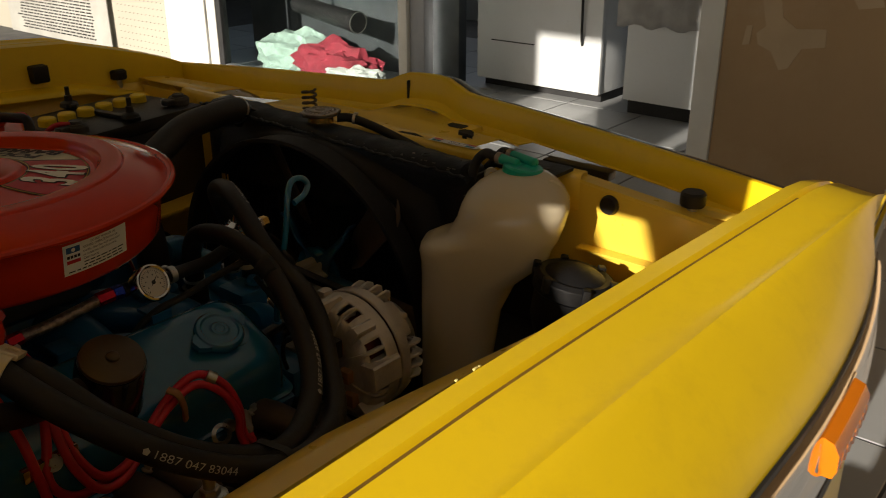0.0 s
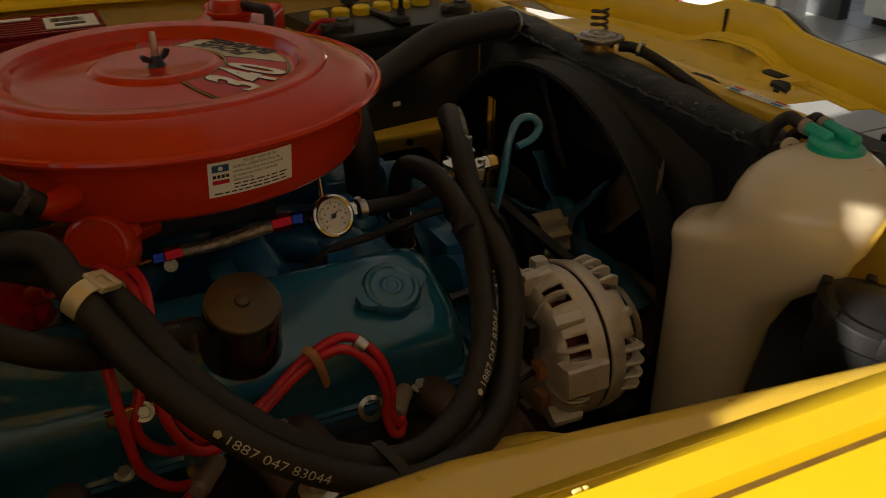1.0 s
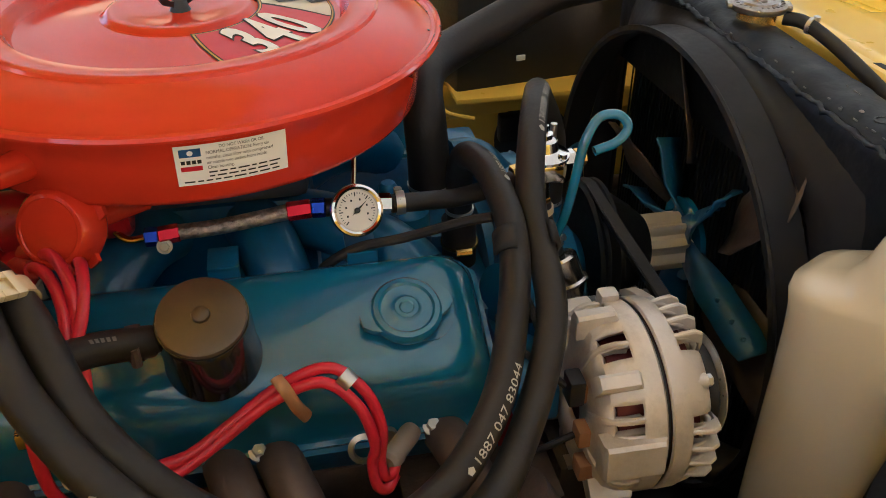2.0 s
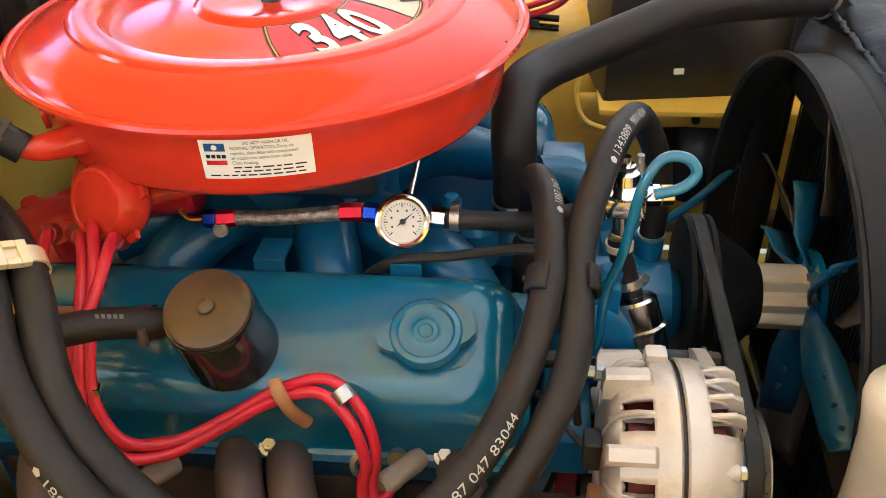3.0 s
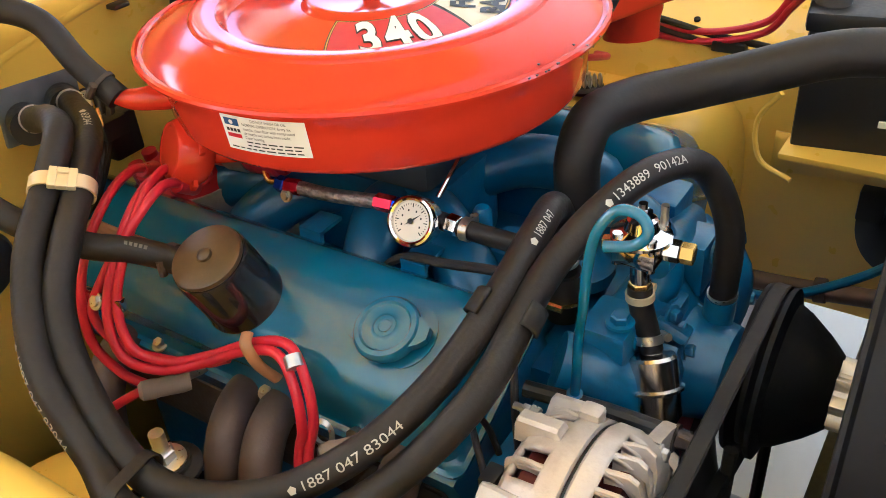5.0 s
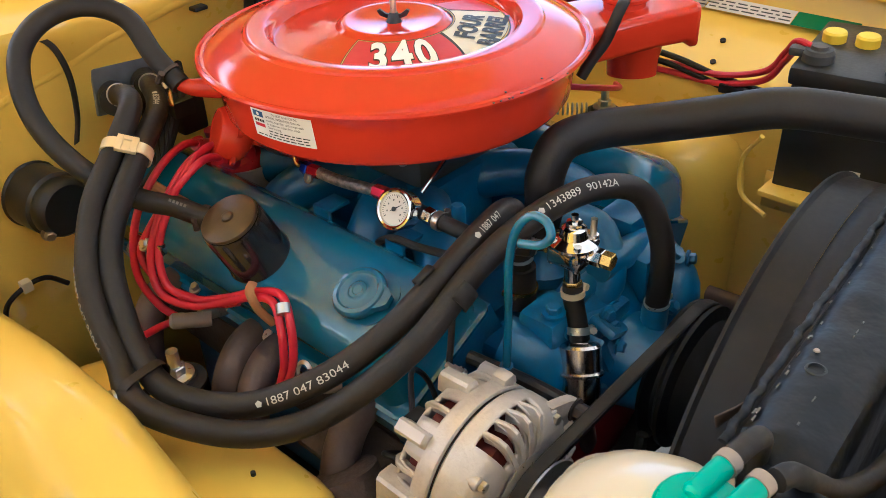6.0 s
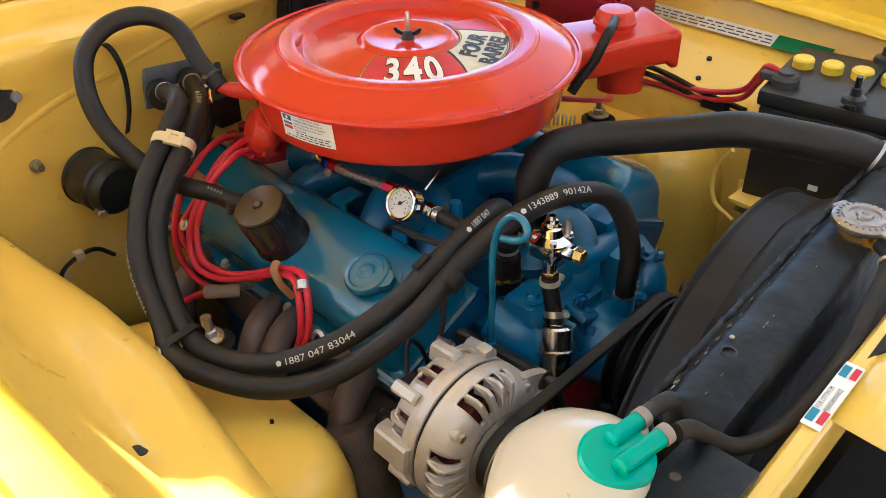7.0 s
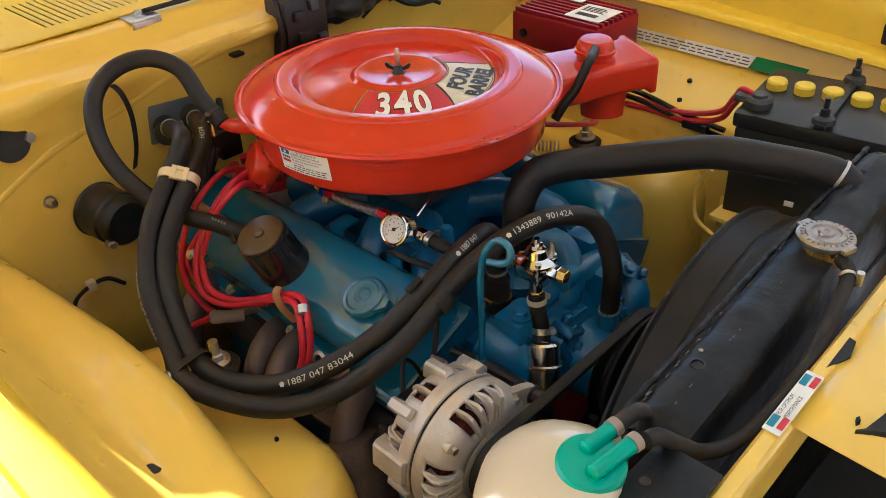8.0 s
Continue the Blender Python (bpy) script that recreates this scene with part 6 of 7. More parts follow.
part("side_bracket", box(B(), (0.546, -0.350, 0.8695), (0.598, -0.258, 0.8750), 0.002), BLACK_RAD, rad, "flat black bracket with two rust spots")
for x, y in ((0.560, -0.300), (0.569, -0.328)):
    part("rust_spot", lathe(B(), (x, y, 0.875), (0, 0, 1), [(0.0042, 0), (0.0037, 0.0012), (0, 0.0015)], 14), RUST, rad)
random.seed(12)
chip = B()
for k in range(22):
    y = RY0 + 0.02 + (RY1 - RY0 - 0.2) * random.random() ** 1.5
    dx, dz = random.choice(((0.004, 0.8352), (0.006, 0.8372), (0.0065, 0.8374), (0.0075, 0.838), (0.03, 0.8424)))
    ln = random.uniform(0.001, 0.006)
    box(chip, (rad_x(y) + dx, y, dz + rad_z(y)), (rad_x(y) + dx + random.uniform(0.0004, 0.0012), y + ln, dz + rad_z(y) + 0.0012))
tagged(part("scuff", chip, CHIP, rad), kind="stuff")
part("tank_hole", lathe(B(), (rad_x(-0.165) + 0.022, -0.165, 0.8405 + rad_z(-0.165)), (0, 0, 1), [(0.0068, -0.002), (0.0066, 0.0012), (0.0052, 0.0016), (0.0044, -0.001), (0, -0.001)], 18), INK, rad, "small open boss on the tank")
part("paint_spot", lathe(B(), (rad_x(-0.148) + 0.016, -0.148, 0.8408 + rad_z(-0.148)), (0, 0, 1), [(0.0022, 0), (0.0017, 0.001), (0, 0.0012)], 10), CERAMIC, rad)
part("filler_neck", cyl(B(), (0.530, 0.049, 0.872), (0.530, 0.049, 0.894), 0.019, seg=32), BRASS, rad)
cap_ = part("cap", lathe(B(), (0.530, 0.049, 0.893), (0, 0, 1), [(0.020, 0), (0.0262, 0.0), (0.0272, 0.002), (0.0268, 0.0052), (0.0245, 0.0068), (0.0195, 0.0070), (0.0185, 0.0088), (0.0140, 0.0092), (0.0128, 0.0076), (0.0078, 0.0076), (0.0068, 0.0098), (0.0030, 0.0102), (0.0022, 0.0090), (0, 0.0090)], 56), CAP_METAL, rad, "worn plated radiator cap with stamped marks")
for a in (70, 250):
    part("grip", box(B(), (-0.0085, 0.022, -0.002), (0.0085, 0.0305, 0.0045), 0.0025, m=Matrix.Translation((0.530, 0.049, 0.895)) @ Matrix.Rotation(radians(a), 4, "Z")), CAP_METAL, cap_)
bm = B()
for k in range(26):
    if k % 9 == 8:
        continue
    mm = Matrix.Translation((0.530, 0.049, 0.9004)) @ Matrix.Rotation(radians(k * 13.8), 4, "Z")
    box(bm, (0.0206, -0.0007, -0.0006), (0.0236, 0.0007, 0.0), m=mm)
tagged(part("stamped_mark", bm, CAP_MARK, cap_), kind="stuff")
ov = thing("overflow_hose", (0.53, 0.07, 0.84), "thin dark overflow hose from the radiator cap to the washer cap", "hose")
part("hose", tube(B(), [(0.552, 0.037, 0.886), (0.566, 0.022, 0.885), (0.575, -0.02, 0.876), (0.582, -0.08, 0.860), (0.582, -0.14, 0.847), (0.577, -0.19, 0.843), (0.567, -0.225, 0.850), (0.558, -0.251, 0.872), (0.551, -0.270, 0.8900), (0.547, -0.281, 0.892)], 0.0066, seg=14), RUBBER_D, ov)
part("hose_clamp", clip_ring(B(), (0.5675, 0.016, 0.8842), (0.5, -0.8, -0.1), 0.0070, 0.004, 0.001), STEEL, ov)
# shroud
shr = thing("fan_shroud", (0.46, 0, 0.45), "dusty black moulded fan shroud", "shroud")
SC = V((0.0, 0.029, 0.630))
N = 96


def shroud_ring(x, f, r):
    """A loop between the radiator's rectangle (f = 1) and the fan's circle (f = 0)."""
    ring = []
    for k in range(N):
        a = 2 * math.pi * k / N
        cy, cz = math.cos(a), math.sin(a)
        hy, hz = (0.240 if cy > 0 else 0.269), ((0.246 + 0.022 * cy) if cz > 0 else 0.24)
        s = min(hy / max(abs(cy), 1e-4), hz / max(abs(cz), 1e-4))
        py, pz = cy * (s * f + r * (1 - f)), cz * (s * f + r * (1 - f))
        ring.append(V((x - 0.045 * py, SC.y + py, SC.z + pz)))
    return ring


part("flange", rings(B(), [shroud_ring(0.512, 1.0, 0), shroud_ring(0.507, 1.0, 0), shroud_ring(0.505, 0.97, 0.235)], True, (False, False)), SHROUD, shr, thick=0.002)
part("cone", rings(B(), [shroud_ring(0.505, 0.97, 0.235), shroud_ring(0.496, 0.6, 0.241), shroud_ring(0.482, 0.25, 0.244), shroud_ring(0.470, 0.05, 0.245)], True, (False, False)), SHROUD, shr, thick=0.002)
part("ring", rings(B(), [shroud_ring(0.470, 0.0, 0.2455), shroud_ring(0.452, 0.0, 0.2445), shroud_ring(0.440, 0.0, 0.2440), shroud_ring(0.437, 0.0, 0.2475), shroud_ring(0.434, 0.0, 0.2470), shroud_ring(0.433, 0.0, 0.2420), shroud_ring(0.436, 0.0, 0.2390), shroud_ring(0.462, 0.0, 0.2400)], True, (False, False)), SHROUD, shr)
# ---------- washer bottle ----------
wb = thing("washer_bottle", (0.48, -0.33, 0.45), "yellowed white plastic washer bottle with a teal cap", "washer bottle")
rows = []
for z, cx, cy, hx, hy, r in ((0.44, 0.452, -0.256, 0.036, 0.036, 0.03), (0.50, 0.453, -0.257, 0.041, 0.039, 0.033), (0.62, 0.456, -0.261, 0.047, 0.042, 0.036), (0.70, 0.457, -0.267, 0.052, 0.045, 0.040), (0.745, 0.459, -0.278, 0.061, 0.050, 0.044), (0.768, 0.464, -0.291, 0.074, 0.054, 0.044), (0.781, 0.467, -0.296, 0.0815, 0.056, 0.042), (0.789, 0.468, -0.298, 0.0815, 0.058, 0.042), (0.795, 0.472, -0.306, 0.076, 0.060, 0.046), (0.802, 0.478, -0.317, 0.069, 0.062, 0.052), (0.818, 0.483, -0.324, 0.067, 0.065, 0.056), (0.834, 0.486, -0.327, 0.0665, 0.064, 0.057), (0.846, 0.491, -0.327, 0.063, 0.059, 0.054), (0.857, 0.497, -0.326, 0.054, 0.051, 0.048), (0.865, 0.504, -0.324, 0.043, 0.041, 0.040), (0.870, 0.510, -0.322, 0.031, 0.030, 0.029), (0.873, 0.514, -0.320, 0.018, 0.018, 0.018)):
    ring = []
    for qx, qy, a0 in ((hx - r, hy - r, 0), (-hx + r, hy - r, 90), (-hx + r, -hy + r, 180), (hx - r, -hy + r, 270)):
        for k in range(9):
            a = radians(a0 + 90 * k / 8)
            p = Matrix.Rotation(radians(-62), 3, "Z") @ V((qx + r * math.cos(a), (qy + r * math.sin(a)) * 0.86 + 0.006, 0))
            ring.append(V((cx + 0.008 + p.x, cy + p.y - 0.004, z + 0.011 * min(1.0, max(0.0, (z - 0.76) / 0.06)))))
    rows.append(ring)
part("tank", rings(B(), rows, True, (True, True)), BOTTLE, wb, smooth=75)
part("ear", lathe(B(), (0.523, -0.364, 0.866), (-0.6, -0.8, 0.35), [(0.006, -0.004), (0.013, -0.004), (0.013, 0.004), (0.006, 0.004), (0.006, -0.004)], 24, caps=(False, False)), BOTTLE, wb)
part("ear", lathe(B(), (0.518, -0.277, 0.870), (-0.6, -0.8, 0.1), [(0.004, -0.003), (0.009, -0.003), (0.009, 0.003), (0.004, 0.003), (0.004, -0.003)], 24, caps=(False, False)), BOTTLE, wb)
CN = V((0.10, -0.10, 1)).normalized()
CP = V((0.527, -0.319, 0.8825))
wc_ = part("cap", lathe(B(), CP, CN, [(0.0245, -0.008), (0.0255, -0.004), (0.0255, 0.003), (0.0235, 0.0055), (0.014, 0.0068), (0, 0.007)], 44), TEAL, wb, "teal green plastic cap with two hose spouts")
rt_, aw_ = V((0.81, 0.58, 0)), V((-0.58, 0.81, 0))
for off, ln, dirv in ((rt_ * -0.003 + aw_ * 0.010, 0.024, V((0.12, 0.99, 0.05))), (rt_ * 0.002 - aw_ * 0.012, 0.036, V((0.15, 0.985, 0.05)))):
    dirv = dirv.normalized()
    st = CP + CN * 0.0085 + off
    sp1 = part("spout", tube(B(), [st - dirv * 0.004, st, st + dirv * ln * 0.6, st + dirv * ln], lambda t: 0.0035 + 0.0030 * min(1.0, t * 4), seg=16, n=5), TEAL, wc_)
    tip = st + dirv * ln
    part("spout_tip", tube(B(), [tip, tip + dirv * 0.007], 0.0074, seg=16, n=1), CERAMIC, sp1)
    if off.y > 0:
        part("washer_hose", tube(B(), [tip, tip + dirv * 0.014, tip + V((0.004, 0.030, 0.000)), tip + V((0.002, 0.045, -0.02)), tip + V((-0.004, 0.05, -0.07))], 0.0064, seg=14), RUBBER_D, wc_)
# black horn behind the support
hn = thing("horn", (0.47, -0.43, 0.72), "round black horn with clips round its rim", "horn")
HC, HA = V((0.486, -0.425, 0.777)), V((0.10, -0.12, 0.98)).normalized()
dsc = part("disc", lathe(B(), HC, HA, [(0.02, -0.085), (0.036, -0.07), (0.043, -0.05), (0.044, -0.016), (0.048, -0.012), (0.048, 0), (0.048, 0.005), (0.043, 0.009), (0.036, 0.008), (0.030, 0.012), (0.012, 0.016), (0, 0.017)], 40), PULLEY, hn)
part("rim", lathe(B(), HC, HA, [(0.0478, 0.0062), (0.0489, 0.0052), (0.0491, 0.0035)], 40, caps=(False, False)), PULLEY, dsc)
for k in range(6):
    e0, e1, e2 = frame_of(HA)
    q = HC + (e0 * math.cos(k * 1.047 + 0.3) + e1 * math.sin(k * 1.047 + 0.3)) * 0.047
    part("rim_clip", box(B(), (-0.006, -0.0045, -0.007), (0.006, 0.0045, 0.011), 0.0015, m=Matrix.Translation(q) @ HA.to_track_quat("Z", "Y").to_matrix().to_4x4()), PULLEY, dsc)
part("bracket", box(B(), (0.49, -0.435, 0.70), (0.597, -0.415, 0.735), 0.003), PULLEY, hn)


# ---------- battery ----------
bat = thing("battery", (0.40, 0.375, 0.712), "black battery with a row of yellow vent caps", "battery")
part("case", box(B(), (0.297, 0.292, 0.717), (0.56, 0.430, 0.850), 0.006), BLACK_PL, bat)
part("lid", box(B(), (0.293, 0.288, 0.8505), (0.564, 0.466, 0.872), 0.006), BLACK_PL, bat)
for k in range(6):
    part("vent_cap", lathe(B(), (0.318 + 0.0395 * k, 0.392 + 0.001 * k, 0.872), (0, 0, 1), [(0.0145, 0), (0.0145, 0.010), (0.0125, 0.0125), (0, 0.0125)], 28, wave=lambda a, h: 0.02 * math.cos(16 * a)), YEL_CAP, bat, "yellow ribbed vent cap")
for x in (0.317, 0.540):
    tcl = part("terminal_clamp", lathe(B(), (x, 0.322, 0.8715), (0, 0, 1), [(0.019, 0), (0.019, 0.010), (0.016, 0.014), (0.011, 0.014), (0.010, 0.018), (0, 0.018)], 20), LEAD, bat, "dull lead terminal clamp")
    part("clamp_arm", box(B(), (x - 0.034, 0.314, 0.8745), (x - 0.012, 0.330, 0.8845), 0.003), LEAD, tcl)
    part("clamp_bolt", bolt(B(), (x - 0.026, 0.331, 0.8795), (0, 1, 0), 0.0045, 0.006), STEEL, tcl)
part("hold_down", box(B(), (0.404, 0.285, 0.873), (0.418, 0.470, 0.880), 0.002), BLACK, bat, "black hold-down bar")
for y in (0.302, 0.452):
    part("hold_nut", lathe(B(), (0.411, y, 0.878), (0, 0, 1), [(0.016, 0), (0.014, 0.006), (0.007, 0.009), (0.006, 0.018), (0.004, 0.019), (0.004, 0.032), (0, 0.032)], 20), BLACK_PL, bat)
part("badge", box(B(), (0.385, 0.2885, 0.755), (0.398, 0.2918, 0.762), 0.0008), WHITE, bat)
# the battery sits a little askew on its tray
askew = Matrix.Translation((0.300, 0.427, 0.866)) @ Matrix.Rotation(radians(8.5), 4, "Z") @ Matrix.Diagonal((0.93, 1.0, 1.0, 1.0)) @ Matrix.Translation((-0.318, -0.392, -0.878))
for ob in bat.children_recursive:
    ob.data.transform(askew)
tr = thing("battery_tray", (0.42, 0.37, 0.65), "yellow steel battery tray with drilled front lip", "tray")
part("tray", box(B(), (0.29, 0.300, 0.704), (0.575, 0.47, 0.711), 0.002), YEL_IN, tr)
lp = B()
sheet(lp, [[V((x, 0.372, z)) for z in (0.700, 0.684 + 0.006 * math.sin(22 * x), 0.652 + 0.004 * math.sin(17 * x + 1))] for x in [0.27 + 0.32 * k / 24 for k in range(25)]])
part("lip", lp, YEL_IN, tr, thick=0.003)
# dark pin through the lip paints the hole's shade
part("hole", cyl(B(), (0.418, 0.3675, 0.667), (0.418, 0.3745, 0.667), 0.0055, seg=16), DARK, tr)
part("stay", tube(B(), [(0.285, 0.30, 0.78), (0.262, 0.31, 0.74), (0.272, 0.30, 0.70), (0.31, 0.285, 0.69)], 0.003, seg=8), YEL_IN, tr)

# ---------- wires ----------
W1 = [(-0.115, -0.150, 0.825), (-0.088, -0.190, 0.846), (-0.072, -0.226, 0.842), (-0.068, -0.258, 0.812), (-0.066, -0.279, 0.775), (-0.050, -0.287, 0.745), (-0.022, -0.277, 0.735), (0.008, -0.260, 0.741), (0.045, -0.246, 0.758), (0.080, -0.244, 0.768), (0.103, -0.255, 0.752), (0.112, -0.264, 0.724), (0.109, -0.271, 0.701), (0.111, -0.276, 0.690), (0.117, -0.273, 0.687), (0.121, -0.264, 0.690)]


def shifted(P, d):
    return [V(p) + V(d) for p in P]


wl = thing("plug_lead", W1[0], "red silicone plug lead from the distributor", "plug lead", "plug leads")
part("lead", tube(B(), W1, 0.0041, seg=12), RED_WIRE, wl)
W1b = shifted(W1, (-0.006, -0.007, -0.006))
W1b[-4], W1b[-3], W1b[-2], W1b[-1] = V((0.103, -0.274, 0.702)), V((0.105, -0.281, 0.687)), V((0.112, -0.281, 0.682)), V((0.119, -0.272, 0.685))
wl2 = thing("plug_lead", W1b[0], "red silicone plug lead from the distributor", "plug lead", "plug leads")
part("lead", tube(B(), W1b, 0.0041, seg=12), RED_WIRE, wl2)
W2 = [(-0.14, -0.16, 0.82), (-0.12, -0.195, 0.842), (-0.106, -0.235, 0.838), (-0.102, -0.27, 0.808), (-0.100, -0.288, 0.77), (-0.095, -0.293, 0.735), (-0.077, -0.288, 0.708), (-0.058, -0.28, 0.696)]
wl3 = thing("plug_lead", W2[0], "red silicone plug lead from the distributor", "plug lead", "plug leads")
part("lead", tube(B(), W2, 0.0041, seg=12), RED_WIRE, wl3)
W3 = [(-0.085, -0.165, 0.82), (-0.068, -0.205, 0.846), (-0.066, -0.243, 0.832), (-0.082, -0.272, 0.795), (-0.092, -0.286, 0.762), (-0.07, -0.283, 0.735), (-0.03, -0.272, 0.729), (0.0, -0.262, 0.731), (0.02, -0.254, 0.738)]
wl4 = thing("plug_lead", W3[0], "red silicone plug lead from the distributor", "plug lead", "plug leads")
part("lead", tube(B(), W3, 0.0041, seg=12), RED_WIRE, wl4)
wl5 = thing("plug_lead", (-0.058, -0.285, 0.696), "red silicone plug lead to the rear plug", "plug lead", "plug leads")
part("lead", tube(B(), [(-0.115, -0.305, 0.655), (-0.095, -0.300, 0.669), (-0.078, -0.293, 0.682), (-0.062, -0.284, 0.692), (-0.052, -0.281, 0.695)], 0.0041, seg=12), RED_WIRE, wl5)
for lead, P in ((wl, W1), (wl2, W1b), (wl3, W2), (wl4, W3)):
    p0, p1 = V(P[0]), V(P[1])
    part("boot", tube(B(), [p0, p0.lerp(p1, 0.3), p0.lerp(p1, 0.6)], lambda t: 0.0085 - 0.0025 * t, seg=12, n=3), RED_CAP, lead, "red rubber boot")
ws = thing("lead_separator", (-0.092, -0.28, 0.768), "chromed clip holding four red plug leads", "clip")
part("bar", box(B(), (-0.026, -0.004, -0.006), (0.024, 0.004, 0.006), 0.002, m=Matrix.Translation((-0.085, -0.2785, 0.776)) @ Matrix.Rotation(radians(6), 4, "Z")), CHROME, ws)
part("nut", bolt(B(), (-0.085, -0.283, 0.777), (0, -0.8, 0.5), 0.005, 0.004), STEEL, ws)
wm = thing("lead_separator", (0.06, -0.246, 0.75), "tan rubber clip holding two red plug leads", "clip")
part("clip", tube(B(), [(0.045, -0.250, 0.770), (0.05, -0.258, 0.766), (0.056, -0.256, 0.748), (0.062, -0.246, 0.728)], 0.0048, seg=12, n=5, flat=0.6), TAN, wm)
wsl = thing("lead_sleeve", (0.094, -0.254, 0.766), "dull steel sleeve clip on the red leads", "clip")
part("sleeve", tube(B(), [(0.088, -0.2495, 0.765), (0.0945, -0.2545, 0.7595)], 0.0070, seg=16, n=1), STEEL, wsl)
# brown rubber clip by the distributor
part("tan_clip", tube(B(), [(-0.135, -0.236, 0.807), (-0.10, -0.240, 0.81), (-0.07, -0.238, 0.808)], 0.006, seg=10, n=4), TAN, ws)
# loom lying beside the valve cover
lm = thing("wiring_loom", (0.05, -0.13, 0.77), "thin black wiring loom beside the valve cover", "wire")
part("loom", tube(B(), [(0.07, -0.122, 0.745), (0.09, -0.127, 0.772), (0.115, -0.131, 0.788), (0.15, -0.135, 0.795), (0.195, -0.142, 0.808), (0.217, -0.15, 0.815)], 0.004, seg=10), RUBBER_D, lm)
part("loom", tube(B(), [(0.222, -0.165, 0.80), (0.236, -0.185, 0.765), (0.245, -0.2, 0.735), (0.25, -0.205, 0.70)], 0.003, seg=10), RUBBER_D, lm)

# ---------- fuel line ----------
fl = thing("fuel_line", (0.02, -0.105, 0.80), "braided fuel line with red and blue fittings", "fuel line")


def hexfit(a, b, r, seg=6):
    return cyl(B(), a, b, r, seg=seg, bev=0.0008)


part("fitting", hexfit((-0.044, -0.107, 0.803), (-0.034, -0.107, 0.803), 0.0075), AN_BLUE, fl)
part("fitting", hexfit((-0.034, -0.107, 0.803), (-0.018, -0.106, 0.804), 0.0072), AN_RED, fl)
part("braid", tube(B(), [(-0.019, -0.106, 0.804), (0.01, -0.106, 0.805), (0.04, -0.105, 0.808), (0.066, -0.104, 0.811)], 0.0062, seg=14), BRAID, fl)
part("fitting", hexfit((0.064, -0.104, 0.811), (0.083, -0.104, 0.812), 0.0075), AN_RED, fl)
part("fitting", hexfit((0.083, -0.104, 0.812), (0.094, -0.105, 0.812), 0.0078), AN_BLUE, fl)
part("tee", cyl(B(), (0.094, -0.105, 0.812), (0.135, -0.106, 0.811), 0.0075, seg=16), BLACK_PL, fl)
part("union", hexfit((0.135, -0.106, 0.811), (0.146, -0.106, 0.810), 0.0085), CHROME, fl)
part("clamp", clip_ring(B(), (0.153, -0.106, 0.81), (1, 0, 0), 0.0082, 0.007), STEEL, fl)
part("hose", tube(B(), [(0.146, -0.106, 0.81), (0.175, -0.104, 0.808), (0.205, -0.100, 0.806), (0.235, -0.094, 0.809), (0.25, -0.09, 0.811)], 0.0078, seg=14), RUBBER, fl)
part("pipe", tube(B(), [(-0.044, -0.107, 0.803), (-0.058, -0.105, 0.802), (-0.07, -0.095, 0.812), (-0.074, -0.08, 0.83)], 0.0028, seg=10), BRASS, fl)
part("screw", bolt(B(), (-0.03, -0.113, 0.797), (0, -0.8, 0.3), 0.004, 0.004), STEEL, fl)
ga = thing("pressure_gauge", (0.116, -0.12, 0.815), "small round chrome-rimmed fuel pressure gauge", "gauge")
GN = V((0.10, -0.86, 0.50)).normalized()
GP = V((0.1165, -0.128, 0.8200))
part("case", lathe(B(), GP - GN * 0.020, GN, [(0.0, 0), (0.016, 0.0), (0.0185, 0.002), (0.019, 0.014), (0.0202, 0.015), (0.0206, 0.020), (0.0198, 0.0228), (0.0180, 0.0235), (0.0163, 0.0226), (0.0154, 0.0200)], 44, caps=(False, False)), CHROME, ga)
part("dial", lathe(B(), GP - GN * 0.0005, GN, [(0.0158, 0), (0.0158, 0.0008), (0, 0.0009)], 40), DIAL, ga)
gu = V((0, 0, 1)).cross(GN).normalized()
gv = GN.cross(gu)


def on_dial(x, y):
    return GP + GN * 0.0008 + gu * x + gv * y


bm = B()
for k in range(31):
    a = radians(-45 + 270 * k / 30)
    r0, r1, w = (0.0108, 0.0140, 0.0004) if k % 5 == 0 else (0.0126, 0.0140, 0.00025)
    c, s = math.cos(a), math.sin(a)
    lay(bm, [V((c * r0 - s * w, s * r0 + c * w, 0)), V((c * r0 + s * w, s * r0 - c * w, 0)), V((c * r1 + s * w, s * r1 - c * w, 0)), V((c * r1 - s * w, s * r1 + c * w, 0))], [(0, 1, 2, 3)], on_dial)
for k in range(6):
    a = radians(-25 + 230 * k / 5)
    patch(bm, 0.0013, 0.0016, on_dial, 1, 1, 0.0086 * math.cos(a) - 0.00065, 0.0086 * math.sin(a) - 0.0008)
part("dial_marks", bm, INK, ga)
nd = B()
na = radians(38)
c, s = math.cos(na), math.sin(na)
lay(nd, [V((c * 0.011, s * 0.011, 0)), V((-s * 0.0009, c * 0.0009, 0)), V((-c * 0.006, -s * 0.006, 0)), V((s * 0.0009, -c * 0.0009, 0))], [(0, 1, 2, 3)], lambda x, y: on_dial(x, y) + GN * 0.0012)
part("needle", nd, INK, ga)
part("boss", lathe(B(), GP + GN * 0.0015, GN, [(0.0022, 0), (0.0022, 0.0012), (0, 0.0014)], 14), INK, ga)
part("neck", cyl(B(), GP - GN * 0.02, (0.116, -0.106, 0.811), 0.006, seg=12), BRASS, ga)

